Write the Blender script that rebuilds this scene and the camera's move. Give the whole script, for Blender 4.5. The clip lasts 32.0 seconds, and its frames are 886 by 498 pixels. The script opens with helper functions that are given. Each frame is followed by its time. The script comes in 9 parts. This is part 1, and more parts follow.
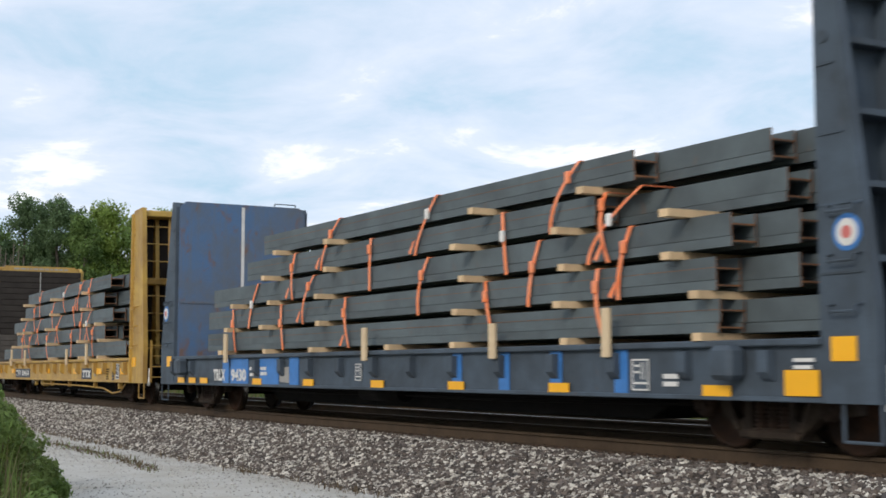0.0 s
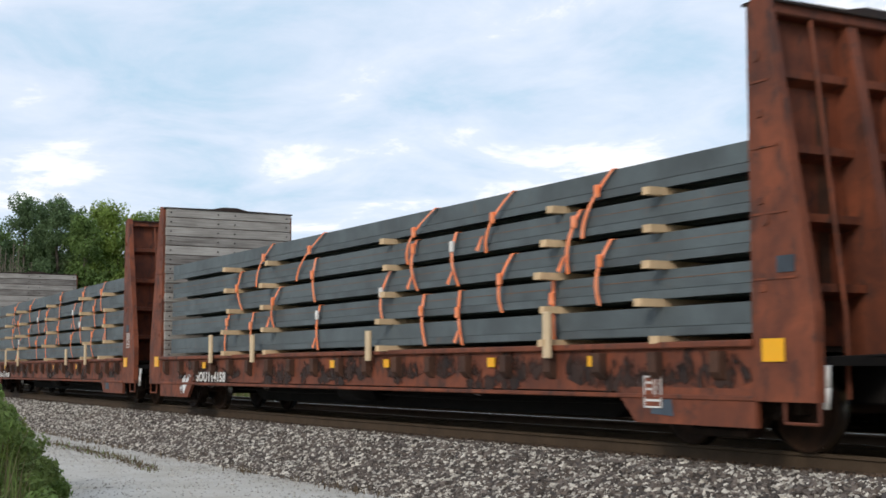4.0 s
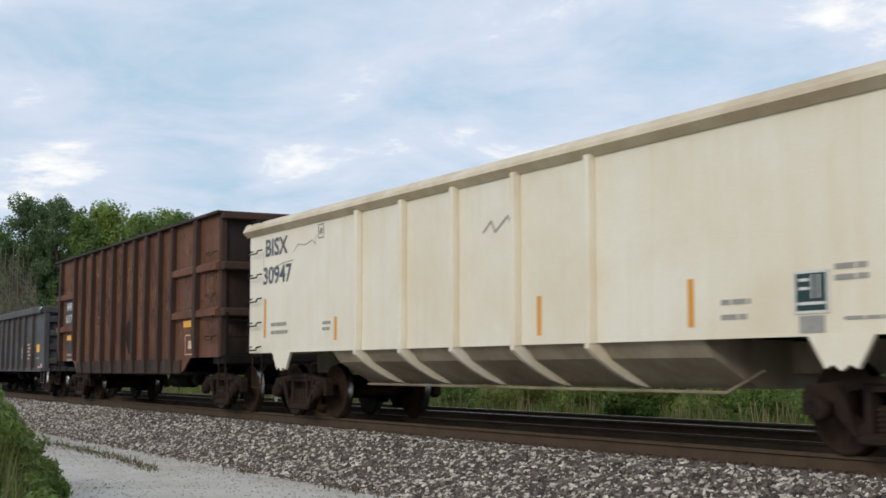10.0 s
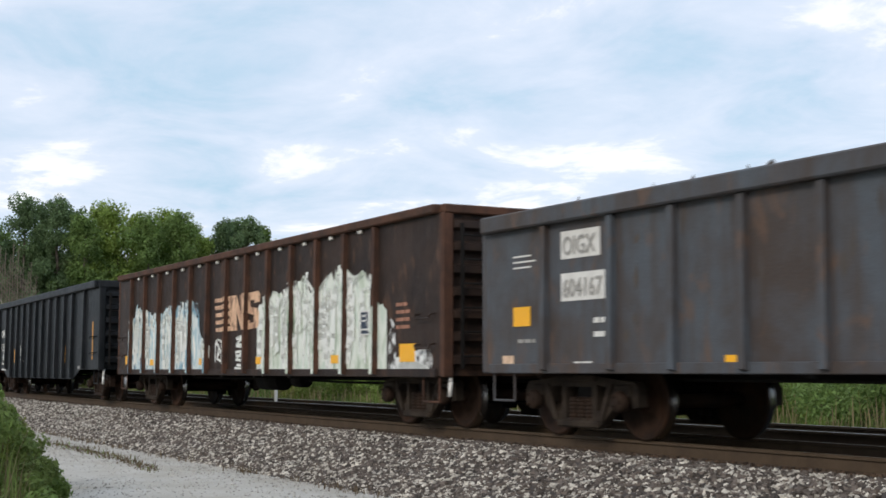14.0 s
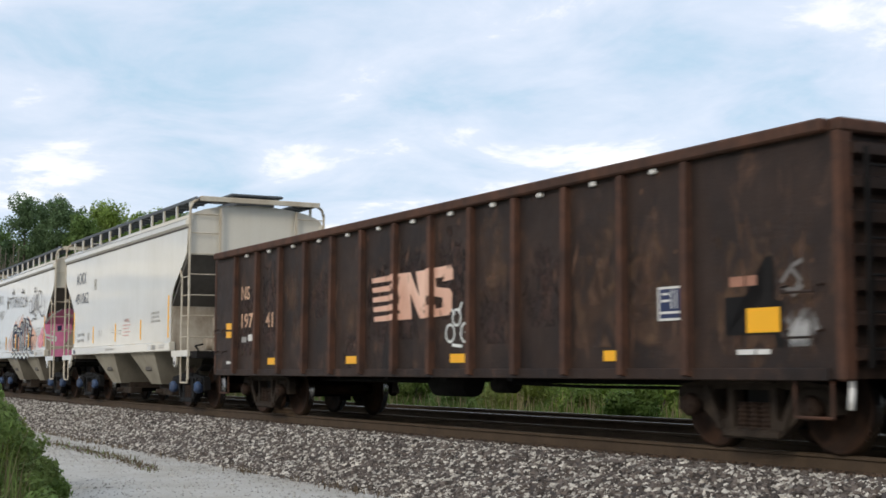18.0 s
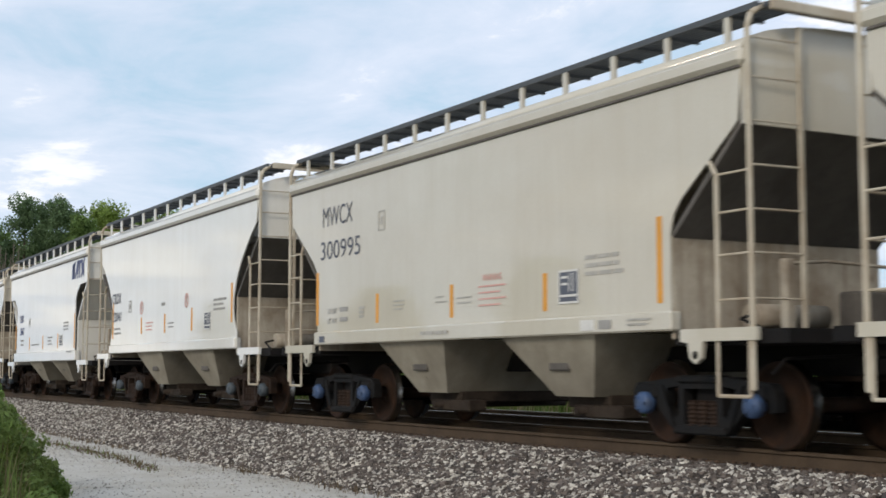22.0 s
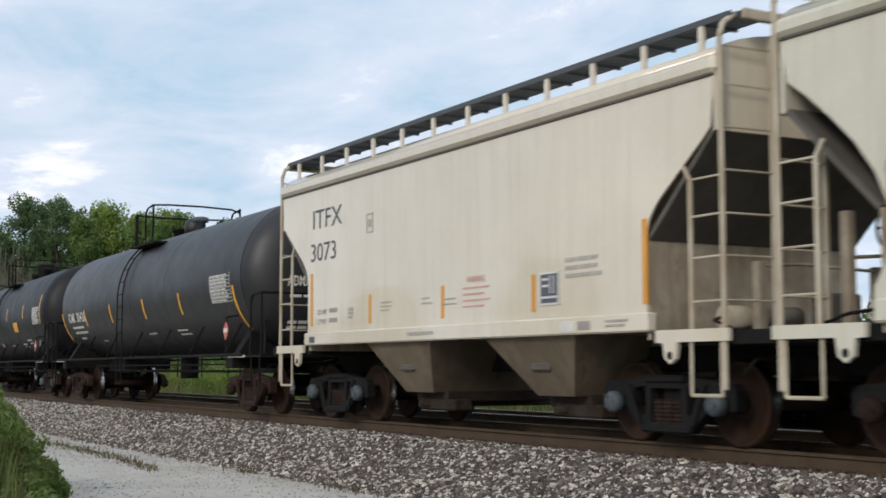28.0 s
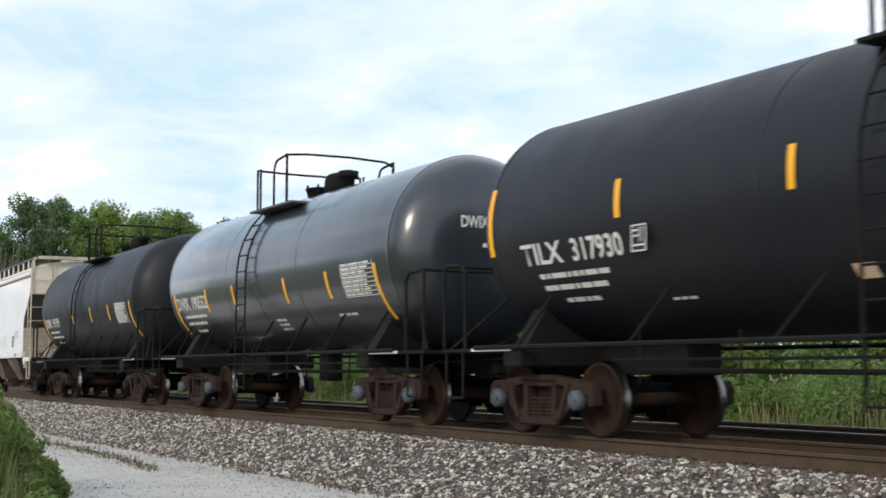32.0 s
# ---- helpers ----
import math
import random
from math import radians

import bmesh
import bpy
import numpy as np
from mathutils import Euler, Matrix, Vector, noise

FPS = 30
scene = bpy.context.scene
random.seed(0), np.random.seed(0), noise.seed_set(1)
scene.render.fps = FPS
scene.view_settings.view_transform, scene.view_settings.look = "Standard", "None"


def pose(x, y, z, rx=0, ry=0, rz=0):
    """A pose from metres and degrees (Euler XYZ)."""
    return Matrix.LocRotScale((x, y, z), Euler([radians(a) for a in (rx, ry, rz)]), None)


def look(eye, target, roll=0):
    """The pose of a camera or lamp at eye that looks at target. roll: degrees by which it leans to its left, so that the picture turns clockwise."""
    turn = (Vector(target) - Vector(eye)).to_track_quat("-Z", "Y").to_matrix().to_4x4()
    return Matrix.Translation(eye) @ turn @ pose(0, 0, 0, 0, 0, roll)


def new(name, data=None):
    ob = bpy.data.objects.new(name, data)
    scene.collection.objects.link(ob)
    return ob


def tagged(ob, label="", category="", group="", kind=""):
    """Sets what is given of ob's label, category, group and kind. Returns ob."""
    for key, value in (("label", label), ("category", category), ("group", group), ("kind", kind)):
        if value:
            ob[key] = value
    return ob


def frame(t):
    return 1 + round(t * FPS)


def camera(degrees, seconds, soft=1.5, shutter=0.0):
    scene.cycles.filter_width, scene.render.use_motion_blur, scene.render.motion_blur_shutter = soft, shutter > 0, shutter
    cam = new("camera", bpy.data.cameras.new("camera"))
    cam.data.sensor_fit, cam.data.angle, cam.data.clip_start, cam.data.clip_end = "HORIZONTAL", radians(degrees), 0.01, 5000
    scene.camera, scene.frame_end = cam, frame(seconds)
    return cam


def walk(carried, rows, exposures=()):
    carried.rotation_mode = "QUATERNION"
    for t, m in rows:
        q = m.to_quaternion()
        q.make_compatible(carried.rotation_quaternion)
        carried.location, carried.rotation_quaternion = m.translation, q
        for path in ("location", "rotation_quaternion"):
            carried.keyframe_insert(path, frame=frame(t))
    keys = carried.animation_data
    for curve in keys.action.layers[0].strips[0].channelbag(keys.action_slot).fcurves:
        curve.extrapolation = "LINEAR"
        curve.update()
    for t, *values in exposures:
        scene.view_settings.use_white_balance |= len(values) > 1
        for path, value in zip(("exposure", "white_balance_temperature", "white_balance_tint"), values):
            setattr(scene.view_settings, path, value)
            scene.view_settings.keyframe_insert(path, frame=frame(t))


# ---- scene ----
# ------------------------------------------------------------------ camera
TRACK_Y = 10.64          # centre line of the near track where it passes the camera
BEND = 0.00104           # gentle curve away to the left
cam = camera(36.55, 32.0, soft=1.6, shutter=0.2)
EYE = pose(0, 0, 0.817, 95.17, 0, 59.97)
walk(cam, [(0.0, EYE), (32.0, EYE)], exposures=[(0.0, 0.05), (9.3, 0.05), (10.5, -0.28), (11.3, -0.28), (11.9, -0.02), (14.0, 0.02), (19.5, 0.0), (21.0, -0.04), (23.0, 0.0), (24.0, -0.14), (25.0, -0.34), (26.0, -0.40), (28.0, -0.05), (30.0, 0.10), (31.0, 0.22), (32.0, 0.28)])


def bend(x):
    """Sideways shift and heading of the track at x along it."""
    if x > 0:
        return 0.0, 0.0
    if x > -75:
        return BEND / 2 * x * x, BEND * x
    return BEND / 2 * 75 * 75 + BEND * 75 * (-75 - x), -BEND * 75


def travelled(t):
    u = (t - 16) / 16
    return 10.8742 * 16 * u + 0.843 * u ** 2 - 3.8504 * u ** 3 - 1.7423 * u ** 4 + 2.5233 * u ** 5


def on_track(x, y=0.0, z=0.0):
    dy, slope = bend(x)
    return pose(x, TRACK_Y + dy, 0, 0, 0, math.degrees(math.atan(slope))) @ pose(0, y, z)


# ------------------------------------------------------------------ light
world = bpy.data.worlds.new("sky")
scene.world = world
world.use_nodes = True
wn, wl = world.node_tree.nodes, world.node_tree.links
wn.clear()
SUN_EL, SUN_AZ = 27, 150     # degrees; azimuth clockwise from +y
sky = wn.new("ShaderNodeTexSky")
sky.sky_type, sky.sun_disc = "NISHITA", False
sky.sun_elevation, sky.sun_rotation = radians(SUN_EL), radians(SUN_AZ)
sky.air_density, sky.dust_density, sky.ozone_density = 1.0, 1.2, 2.0
tc = wn.new("ShaderNodeTexCoord")
sep = wn.new("ShaderNodeSeparateXYZ")
wl.new(tc.outputs["Generated"], sep.inputs[0])


def wmath(op, a, b=None, clamp=False):
    n = wn.new("ShaderNodeMath")
    n.operation, n.use_clamp = op, clamp
    for k, v in enumerate((a, b)):
        if v is None:
            continue
        if isinstance(v, (int, float)):
            n.inputs[k].default_value = v
        else:
            wl.new(v, n.inputs[k])
    return n.outputs[0]


# cloud deck: the ray's way projected on a plane high above, noise at two sizes
low = wmath("ADD", wmath("MAXIMUM", sep.outputs[2], 0.0), 0.15)
comb = wn.new("ShaderNodeCombineXYZ")
wl.new(wmath("DIVIDE", sep.outputs[0], low), comb.inputs[0])
wl.new(wmath("DIVIDE", sep.outputs[1], low), comb.inputs[1])


def cloud_noise(scale, detail, rough, off, dist=0.0):
    m = wn.new("ShaderNodeMapping")
    m.inputs["Location"].default_value = off
    wl.new(comb.outputs[0], m.inputs[0])
    n = wn.new("ShaderNodeTexNoise")
    n.inputs["Scale"].default_value, n.inputs["Detail"].default_value = scale, detail
    n.inputs["Roughness"].default_value, n.inputs["Distortion"].default_value = rough, dist
    wl.new(m.outputs[0], n.inputs["Vector"])
    return n.outputs["Fac"]


def wramp(fac, stops):
    r = wn.new("ShaderNodeValToRGB")
    while len(r.color_ramp.elements) < len(stops):
        r.color_ramp.elements.new(0.5)
    for e, (p, c) in zip(r.color_ramp.elements, stops):
        e.position, e.color = p, (*c, 1)
    wl.new(fac, r.inputs[0])
    return r.outputs[0]


big = cloud_noise(0.8, 6, 0.55, (3.1, 1.7, 0), 0.25)
fine = cloud_noise(2.7, 8, 0.6, (0.4, 5.2, 0), 0.4)
cover = wmath("ADD", wmath("MULTIPLY", big, 0.57), wmath("MULTIPLY", fine, 0.43))
deck = wramp(cover, [(0.39, (0.49, 0.67, 0.83)), (0.465, (0.64, 0.75, 0.90)), (0.535, (0.75, 0.825, 0.96)), (0.562, (0.96, 0.98, 1.02)), (0.615, (1.28, 1.25, 1.20))])
mixc = wn.new("ShaderNodeMix")
mixc.data_type = "RGBA"
mixc.inputs["Factor"].default_value = 0.90
boost = wn.new("ShaderNodeMix")
boost.data_type, boost.blend_type = "RGBA", "MULTIPLY"
boost.inputs["Factor"].default_value = 1.0
boost.inputs["B"].default_value = (0.12, 0.12, 0.12, 1)
wl.new(sky.outputs[0], boost.inputs["A"])
wl.new(boost.outputs["Result"], mixc.inputs["A"])
wl.new(deck, mixc.inputs["B"])
bg = wn.new("ShaderNodeBackground")
bg.inputs["Strength"].default_value = 1.07
wl.new(mixc.outputs["Result"], bg.inputs[0])
wout = wn.new("ShaderNodeOutputWorld")
wl.new(bg.outputs[0], wout.inputs[0])

sun = new("sun", bpy.data.lights.new("sun", "SUN"))
sun.data.energy, sun.data.angle, sun.data.color = 1.42, radians(14), (1.0, 0.91, 0.79)
sun.matrix_world = look(Vector((math.sin(radians(SUN_AZ)) * math.cos(radians(SUN_EL)), math.cos(radians(SUN_AZ)) * math.cos(radians(SUN_EL)),
                                math.sin(radians(SUN_EL)))) * 50, (0, 0, 0))

# ------------------------------------------------------------------ materials
MATS = {}


def material(name, base, rough=0.6, metal=0.0, second=None, amount=0.35, scale=1.2, grain=40.0, streak=0.0, spots=None, spot_at=0.62,
             bump=0.15, coat=0.0, island=0.0, spec=0.5, sheet=0.0, gloss=0.12):
    """Paint, wood, steel or ground: a base colour, a second one in broad stains, fine grain, runs down the side, spots (rust) and relief."""
    if name in MATS:
        return MATS[name]
    m = bpy.data.materials.new(name)
    m.use_nodes = True
    nt = m.node_tree
    n, l = nt.nodes, nt.links
    b = n["Principled BSDF"]
    tc = n.new("ShaderNodeTexCoord")
    info = n.new("ShaderNodeObjectInfo")
    shift = n.new("ShaderNodeVectorMath")
    shift.operation = "MULTIPLY_ADD"
    l.new(info.outputs["Random"], shift.inputs[0])
    shift.inputs[1].default_value = (17.0, 9.0, 5.0)
    l.new(tc.outputs["Object"], shift.inputs[2])

    def noise_(sc, det=5, stretch=(1, 1, 1), dist=0.0):
        mp = n.new("ShaderNodeMapping")
        mp.inputs["Scale"].default_value = stretch
        l.new(shift.outputs[0], mp.inputs[0])
        t = n.new("ShaderNodeTexNoise")
        t.inputs["Scale"].default_value, t.inputs["Detail"].default_value, t.inputs["Distortion"].default_value = sc, det, dist
        t.inputs["Roughness"].default_value = 0.62
        l.new(mp.outputs[0], t.inputs["Vector"])
        return t.outputs["Fac"]

    def ramp_(f, a, c):
        r = n.new("ShaderNodeMapRange")
        r.inputs["From Min"].default_value, r.inputs["From Max"].default_value = a, c
        l.new(f, r.inputs["Value"])
        return r.outputs[0]

    def mix_(f, a, c, mode="MIX"):
        x = n.new("ShaderNodeMix")
        x.data_type, x.blend_type = "RGBA", mode
        for sock, v in (("Factor", f), ("A", a), ("B", c)):
            if isinstance(v, (int, float)):
                x.inputs[sock].default_value = v
            elif isinstance(v, tuple):
                x.inputs[sock].default_value = (*v, 1)
            else:
                l.new(v, x.inputs[sock])
        return x.outputs["Result"]

    def scaled(f, k):
        q = n.new("ShaderNodeMath")
        q.operation = "MULTIPLY"
        l.new(f, q.inputs[0])
        q.inputs[1].default_value = k
        return q.outputs[0]

    second = second or tuple(c * 0.55 for c in base)
    col = mix_(scaled(ramp_(noise_(scale, 6, dist=0.3), 0.38, 0.68), amount * 1.6), base, second)
    g = noise_(grain, 3)
    col = mix_(scaled(ramp_(g, 0.3, 0.75), amount * 0.55), col, tuple(c * 0.6 for c in base))
    if streak:
        col = mix_(scaled(ramp_(noise_(2.2, 5, (2.6, 2.6, 0.16)), 0.48, 0.74), streak), col, second)
    if spots:
        col = mix_(scaled(ramp_(noise_(scale * 2.6, 9, (1.3, 1.3, 0.7), 0.6), spot_at, spot_at + 0.13), 0.85), col, spots)
    if island:
        geo = n.new("ShaderNodeNewGeometry")
        hsv = n.new("ShaderNodeHueSaturation")
        r = n.new("ShaderNodeMapRange")
        r.inputs["To Min"].default_value, r.inputs["To Max"].default_value = 1 - island, 1 + island
        l.new(geo.outputs["Random Per Island"], r.inputs["Value"])
        l.new(r.outputs[0], hsv.inputs["Value"])
        l.new(col, hsv.inputs["Color"])
        col = hsv.outputs[0]
    l.new(col, b.inputs["Base Color"])
    rr = n.new("ShaderNodeMapRange")
    rr.inputs["To Min"].default_value, rr.inputs["To Max"].default_value = max(rough - 0.12, 0.03), min(rough + 0.14, 1)
    l.new(noise_(scale * 4, 4), rr.inputs["Value"])
    l.new(rr.outputs[0], b.inputs["Roughness"])
    b.inputs["Metallic"].default_value, b.inputs["Coat Weight"].default_value = metal, coat
    b.inputs["Coat Roughness"].default_value = gloss
    b.inputs["Specular IOR Level"].default_value = spec
    if bump:
        h = g
        if sheet:
            q = n.new("ShaderNodeMath")
            q.operation = "MULTIPLY_ADD"
            l.new(noise_(sheet, 2), q.inputs[0])
            q.inputs[1].default_value = 6.0
            l.new(g, q.inputs[2])
            h = q.outputs[0]
        bp = n.new("ShaderNodeBump")
        bp.inputs["Strength"].default_value, bp.inputs["Distance"].default_value = bump, 0.02
        l.new(h, bp.inputs["Height"])
        l.new(bp.outputs[0], b.inputs["Normal"])
    MATS[name] = m
    return m


M_BLUE = material("faded blue paint", (0.095, 0.170, 0.305), 0.55, second=(0.135, 0.150, 0.175), amount=0.7, scale=1.1, streak=0.65, spots=(0.19, 0.11, 0.075), spot_at=0.555, spec=0.22)
M_GREYBLUE = material("dull blue grey paint", (0.080, 0.105, 0.135), 0.6, second=(0.040, 0.046, 0.052), amount=0.5, streak=0.3, spots=(0.12, 0.08, 0.06), spot_at=0.66, spec=0.22)
M_YELLOW = material("yellow car paint", (0.5504, 0.344, 0.0731), 0.55, second=(0.3096, 0.172, 0.0516), amount=0.6, streak=0.65, spots=(0.1376, 0.0602, 0.0301), spot_at=0.625)
M_RED = material("oxide red paint", (0.255, 0.076, 0.038), 0.65, second=(0.10, 0.038, 0.026), amount=0.65, scale=1.6, streak=0.5, spots=(0.060, 0.034, 0.028), spot_at=0.525, spec=0.22)
M_BLACKGON = material("weathered black paint", (0.024, 0.021, 0.020), 0.6, second=(0.072, 0.046, 0.034), amount=0.65, scale=0.8, streak=0.75, spots=(0.085, 0.050, 0.036), spot_at=0.58, sheet=1.4, bump=0.3, spec=0.22)
M_RUSTRIB = material("rust brown steel", (0.108, 0.051, 0.032), 0.75, second=(0.036, 0.024, 0.020), amount=0.6, scale=2.5, streak=0.3, spec=0.22)
M_CREAM = material("cream white paint", (0.88, 0.835, 0.70), 0.45, second=(0.74, 0.61, 0.41), amount=0.42, scale=0.5, streak=0.35, spots=(0.34, 0.22, 0.13), spot_at=0.74, sheet=1.2, bump=0.1, coat=0.35)
M_BROWN = material("red brown hopper paint", (0.190, 0.084, 0.048), 0.65, second=(0.085, 0.038, 0.024), amount=0.6, scale=0.9, streak=0.55, spots=(0.085, 0.038, 0.026), spot_at=0.60, sheet=1.3, bump=0.35, spec=0.22)
M_GREY = material("dark grey paint", (0.0896, 0.1008, 0.1165), 0.55, second=(0.06496, 0.04704, 0.03808), amount=0.7, scale=0.8, streak=0.8, spots=(0.1288, 0.08064, 0.056), spot_at=0.56, sheet=1.3, bump=0.3, spec=0.22)
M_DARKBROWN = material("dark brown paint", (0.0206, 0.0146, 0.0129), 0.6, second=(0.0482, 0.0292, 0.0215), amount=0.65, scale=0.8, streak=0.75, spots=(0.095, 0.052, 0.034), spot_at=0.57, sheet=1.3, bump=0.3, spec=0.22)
# the paler second colour paints smudged reflections into the black
M_BLACK = material("black green paint with pale sheen", (0.0070, 0.0095, 0.0115), 0.5, second=(0.030, 0.031, 0.035), amount=0.42, scale=1.5, streak=0.75, sheet=1.2, bump=0.08, spec=0.16)
M_TAN = material("pale grey hopper paint", (0.62, 0.575, 0.475), 0.42, second=(0.5136, 0.4520, 0.3442), amount=0.36, scale=0.5, streak=0.42, sheet=0.8, bump=0.06, coat=1.0, gloss=0.04)
M_TAN2 = material("pale sand hopper paint", (0.7632, 0.689, 0.5618), 0.42, second=(0.5936, 0.4982, 0.371), amount=0.28, scale=0.5, streak=0.42, sheet=0.8, bump=0.06, coat=1.0, gloss=0.04)
M_WHITE = material("off white hopper paint", (0.82, 0.795, 0.73), 0.38, second=(0.66, 0.60, 0.50), amount=0.22, scale=0.5, streak=0.25, sheet=0.8, bump=0.05, coat=1.0, gloss=0.04)
M_GREENISH = material("dusty pale hopper paint", (0.68, 0.65, 0.54), 0.5, second=(0.50, 0.45, 0.34), amount=0.3, scale=0.5, streak=0.45, sheet=0.8, bump=0.08, coat=0.35)
# pale hopper paint with the shade below roof and overhang put into its colour
M_SHADE = material("shaded hopper slope paint", (0.15, 0.135, 0.12), 0.7, second=(0.085, 0.075, 0.065), amount=0.5, streak=0.5, spec=0.22)
M_TANKBLACK = material("satin black tank paint", (0.0085, 0.0095, 0.0145), 0.48, second=(0.018, 0.017, 0.017), amount=0.35, scale=0.5, streak=0.3, bump=0.03, grain=90, spec=0.28)
M_TANKGREY = material("dusty grey black tank paint", (0.0181, 0.0188, 0.0237), 0.46, second=(0.0321, 0.0293, 0.0265), amount=0.4, scale=0.5, streak=0.3, bump=0.03, grain=90)
M_TANKGLOSS = material("glossy blue black tank paint", (0.016, 0.020, 0.026), 0.35, second=(0.026, 0.030, 0.034), amount=0.3, scale=0.4, bump=0.0, grain=90, coat=1.0, gloss=0.14, spec=0.5)
M_TANKGLOSS.node_tree.nodes["Principled BSDF"].inputs["Coat IOR"].default_value = 1.42
M_DARK = material("dirty underframe steel", (0.0075, 0.00675, 0.00675), 0.85, second=(0.015, 0.012, 0.0105), amount=0.5, scale=3, spec=0.25)
M_TRUCK = material("rusty cast steel", (0.0367, 0.0213, 0.0139), 0.8, second=(0.0119, 0.0084, 0.0069), amount=0.55, scale=4, bump=0.3, spec=0.2)
M_TRUCKDARK = material("dark cast steel", (0.0096, 0.0101, 0.0110), 0.75, second=(0.0163, 0.0130, 0.0106), amount=0.45, scale=4, bump=0.3, spec=0.2)
M_WHEEL = material("brown wheel steel", (0.0220, 0.0131, 0.0089), 0.75, second=(0.0550, 0.0254, 0.0131), amount=0.6, scale=3, spec=0.2)
M_TREAD = material("polished steel", (0.25, 0.24, 0.23), 0.22, 1.0, amount=0.15, bump=0.02)
M_CAPBLUE = material("blue bearing cap paint", (0.0558, 0.1054, 0.2232), 0.55, second=(0.0372, 0.0434, 0.062), amount=0.5, scale=6)
M_CAPGREY = material("grey bearing cap steel", (0.088, 0.108, 0.124), 0.6, amount=0.5, scale=6)
M_BEAM = material("primed steel beam", (0.122, 0.148, 0.156), 0.55, second=(0.070, 0.080, 0.084), amount=0.55, scale=1.0, streak=0.15, spots=(0.17, 0.10, 0.06), spot_at=0.63, spec=0.22)
M_BEAMEND = material("rusty beam end steel", (0.27, 0.125, 0.055), 0.8, second=(0.09, 0.05, 0.035), amount=0.6, scale=5)
M_TIMBER = material("pale sawn dunnage wood", (0.74, 0.53, 0.31), 0.8, second=(0.42, 0.30, 0.18), amount=0.45, scale=3, grain=25)
M_STAKE = material("pale cream stake wood", (0.70, 0.54, 0.34), 0.75, second=(0.54, 0.40, 0.25), amount=0.35, scale=4)
M_STRAP = material("orange webbing strap", (0.95, 0.24, 0.07), 0.6, second=(0.95, 0.46, 0.30), amount=0.35, scale=6)
M_BUCKLE = material("white strap tail", (0.82, 0.80, 0.76), 0.6, amount=0.2)
def board(name, pale, dull):
    """Weathered timber: grain in long streaks across the car, broad stains and a shade of its own for each board."""
    m = bpy.data.materials.new(name)
    m.use_nodes = True
    n, l = m.node_tree.nodes, m.node_tree.links
    b = n["Principled BSDF"]
    b.inputs["Roughness"].default_value, b.inputs["Specular IOR Level"].default_value = 0.88, 0.2
    tc, info = n.new("ShaderNodeTexCoord"), n.new("ShaderNodeObjectInfo")
    shift = n.new("ShaderNodeVectorMath")
    shift.operation = "MULTIPLY_ADD"
    shift.inputs[1].default_value = (7.0, 19.0, 11.0)
    l.new(info.outputs["Random"], shift.inputs[0])
    l.new(tc.outputs["Object"], shift.inputs[2])
    total = None
    for sc, stretch, det, weight in ((4.0, (1, 0.35, 9), 6, 0.5), (1.3, (1, 1, 2), 3, 0.35), (40.0, (1, 0.06, 2.5), 2, 0.25)):
        mp, t, k = n.new("ShaderNodeMapping"), n.new("ShaderNodeTexNoise"), n.new("ShaderNodeMath")
        mp.inputs["Scale"].default_value = stretch
        t.inputs["Scale"].default_value, t.inputs["Detail"].default_value, t.inputs["Roughness"].default_value = sc, det, 0.6
        l.new(shift.outputs[0], mp.inputs[0])
        l.new(mp.outputs[0], t.inputs["Vector"])
        k.operation = "MULTIPLY_ADD"
        l.new(t.outputs["Fac"], k.inputs[0])
        k.inputs[1].default_value, k.inputs[2].default_value = weight, 0.0
        if total:
            l.new(total, k.inputs[2])
        total = k.outputs[0]
    k = n.new("ShaderNodeMath")
    k.operation = "MULTIPLY_ADD"
    l.new(info.outputs["Random"], k.inputs[0])
    k.inputs[1].default_value = 0.28
    l.new(total, k.inputs[2])
    ramp = n.new("ShaderNodeValToRGB")
    for el, p, c in zip(ramp.color_ramp.elements, (0.48, 0.90), (dull, pale)):
        el.position, el.color = p, (*c, 1)
    l.new(k.outputs[0], ramp.inputs[0])
    l.new(ramp.outputs[0], b.inputs["Base Color"])
    bp = n.new("ShaderNodeBump")
    bp.inputs["Strength"].default_value, bp.inputs["Distance"].default_value = 0.4, 0.01
    l.new(total, bp.inputs["Height"])
    l.new(bp.outputs[0], b.inputs["Normal"])
    return m


M_DARKPLANK = material("dark weathered plank", (0.0305, 0.0254, 0.0222), 0.85, second=(0.0578, 0.0486, 0.0416), amount=0.5, scale=1.5, grain=22, spec=0.22)
M_GREYPLANK = board("weathered grey plank", (0.47, 0.44, 0.40), (0.12, 0.105, 0.095))
M_MIDPLANK = material("dull brown grey plank", (0.1200, 0.1056, 0.0920), 0.85, second=(0.0600, 0.0512, 0.0448), amount=0.6, scale=1.1, grain=22, spec=0.22)
M_REFLECT = material("yellow reflector sheet", (0.95, 0.46, 0.012), 0.4, amount=0.12, bump=0.02)
M_ORANGE = material("amber reflector strip", (0.76, 0.34, 0.045), 0.45, amount=0.2, bump=0.02)
M_MARKWHITE = material("white stencil paint", (0.74, 0.72, 0.68), 0.6, second=(0.5, 0.48, 0.44), amount=0.3, scale=5, bump=0.02)
M_MARKDARK = material("dark blue grey stencil paint", (0.085, 0.095, 0.125), 0.6, second=(0.16, 0.16, 0.18), amount=0.25, scale=5, bump=0.02)
M_MARKGREY = material("faded grey stencil paint", (0.36, 0.345, 0.32), 0.7, amount=0.3, scale=6, bump=0.02)
M_FAINT = material("nearly faded print", (0.46, 0.435, 0.39), 0.7, amount=0.3, scale=6, bump=0.02)
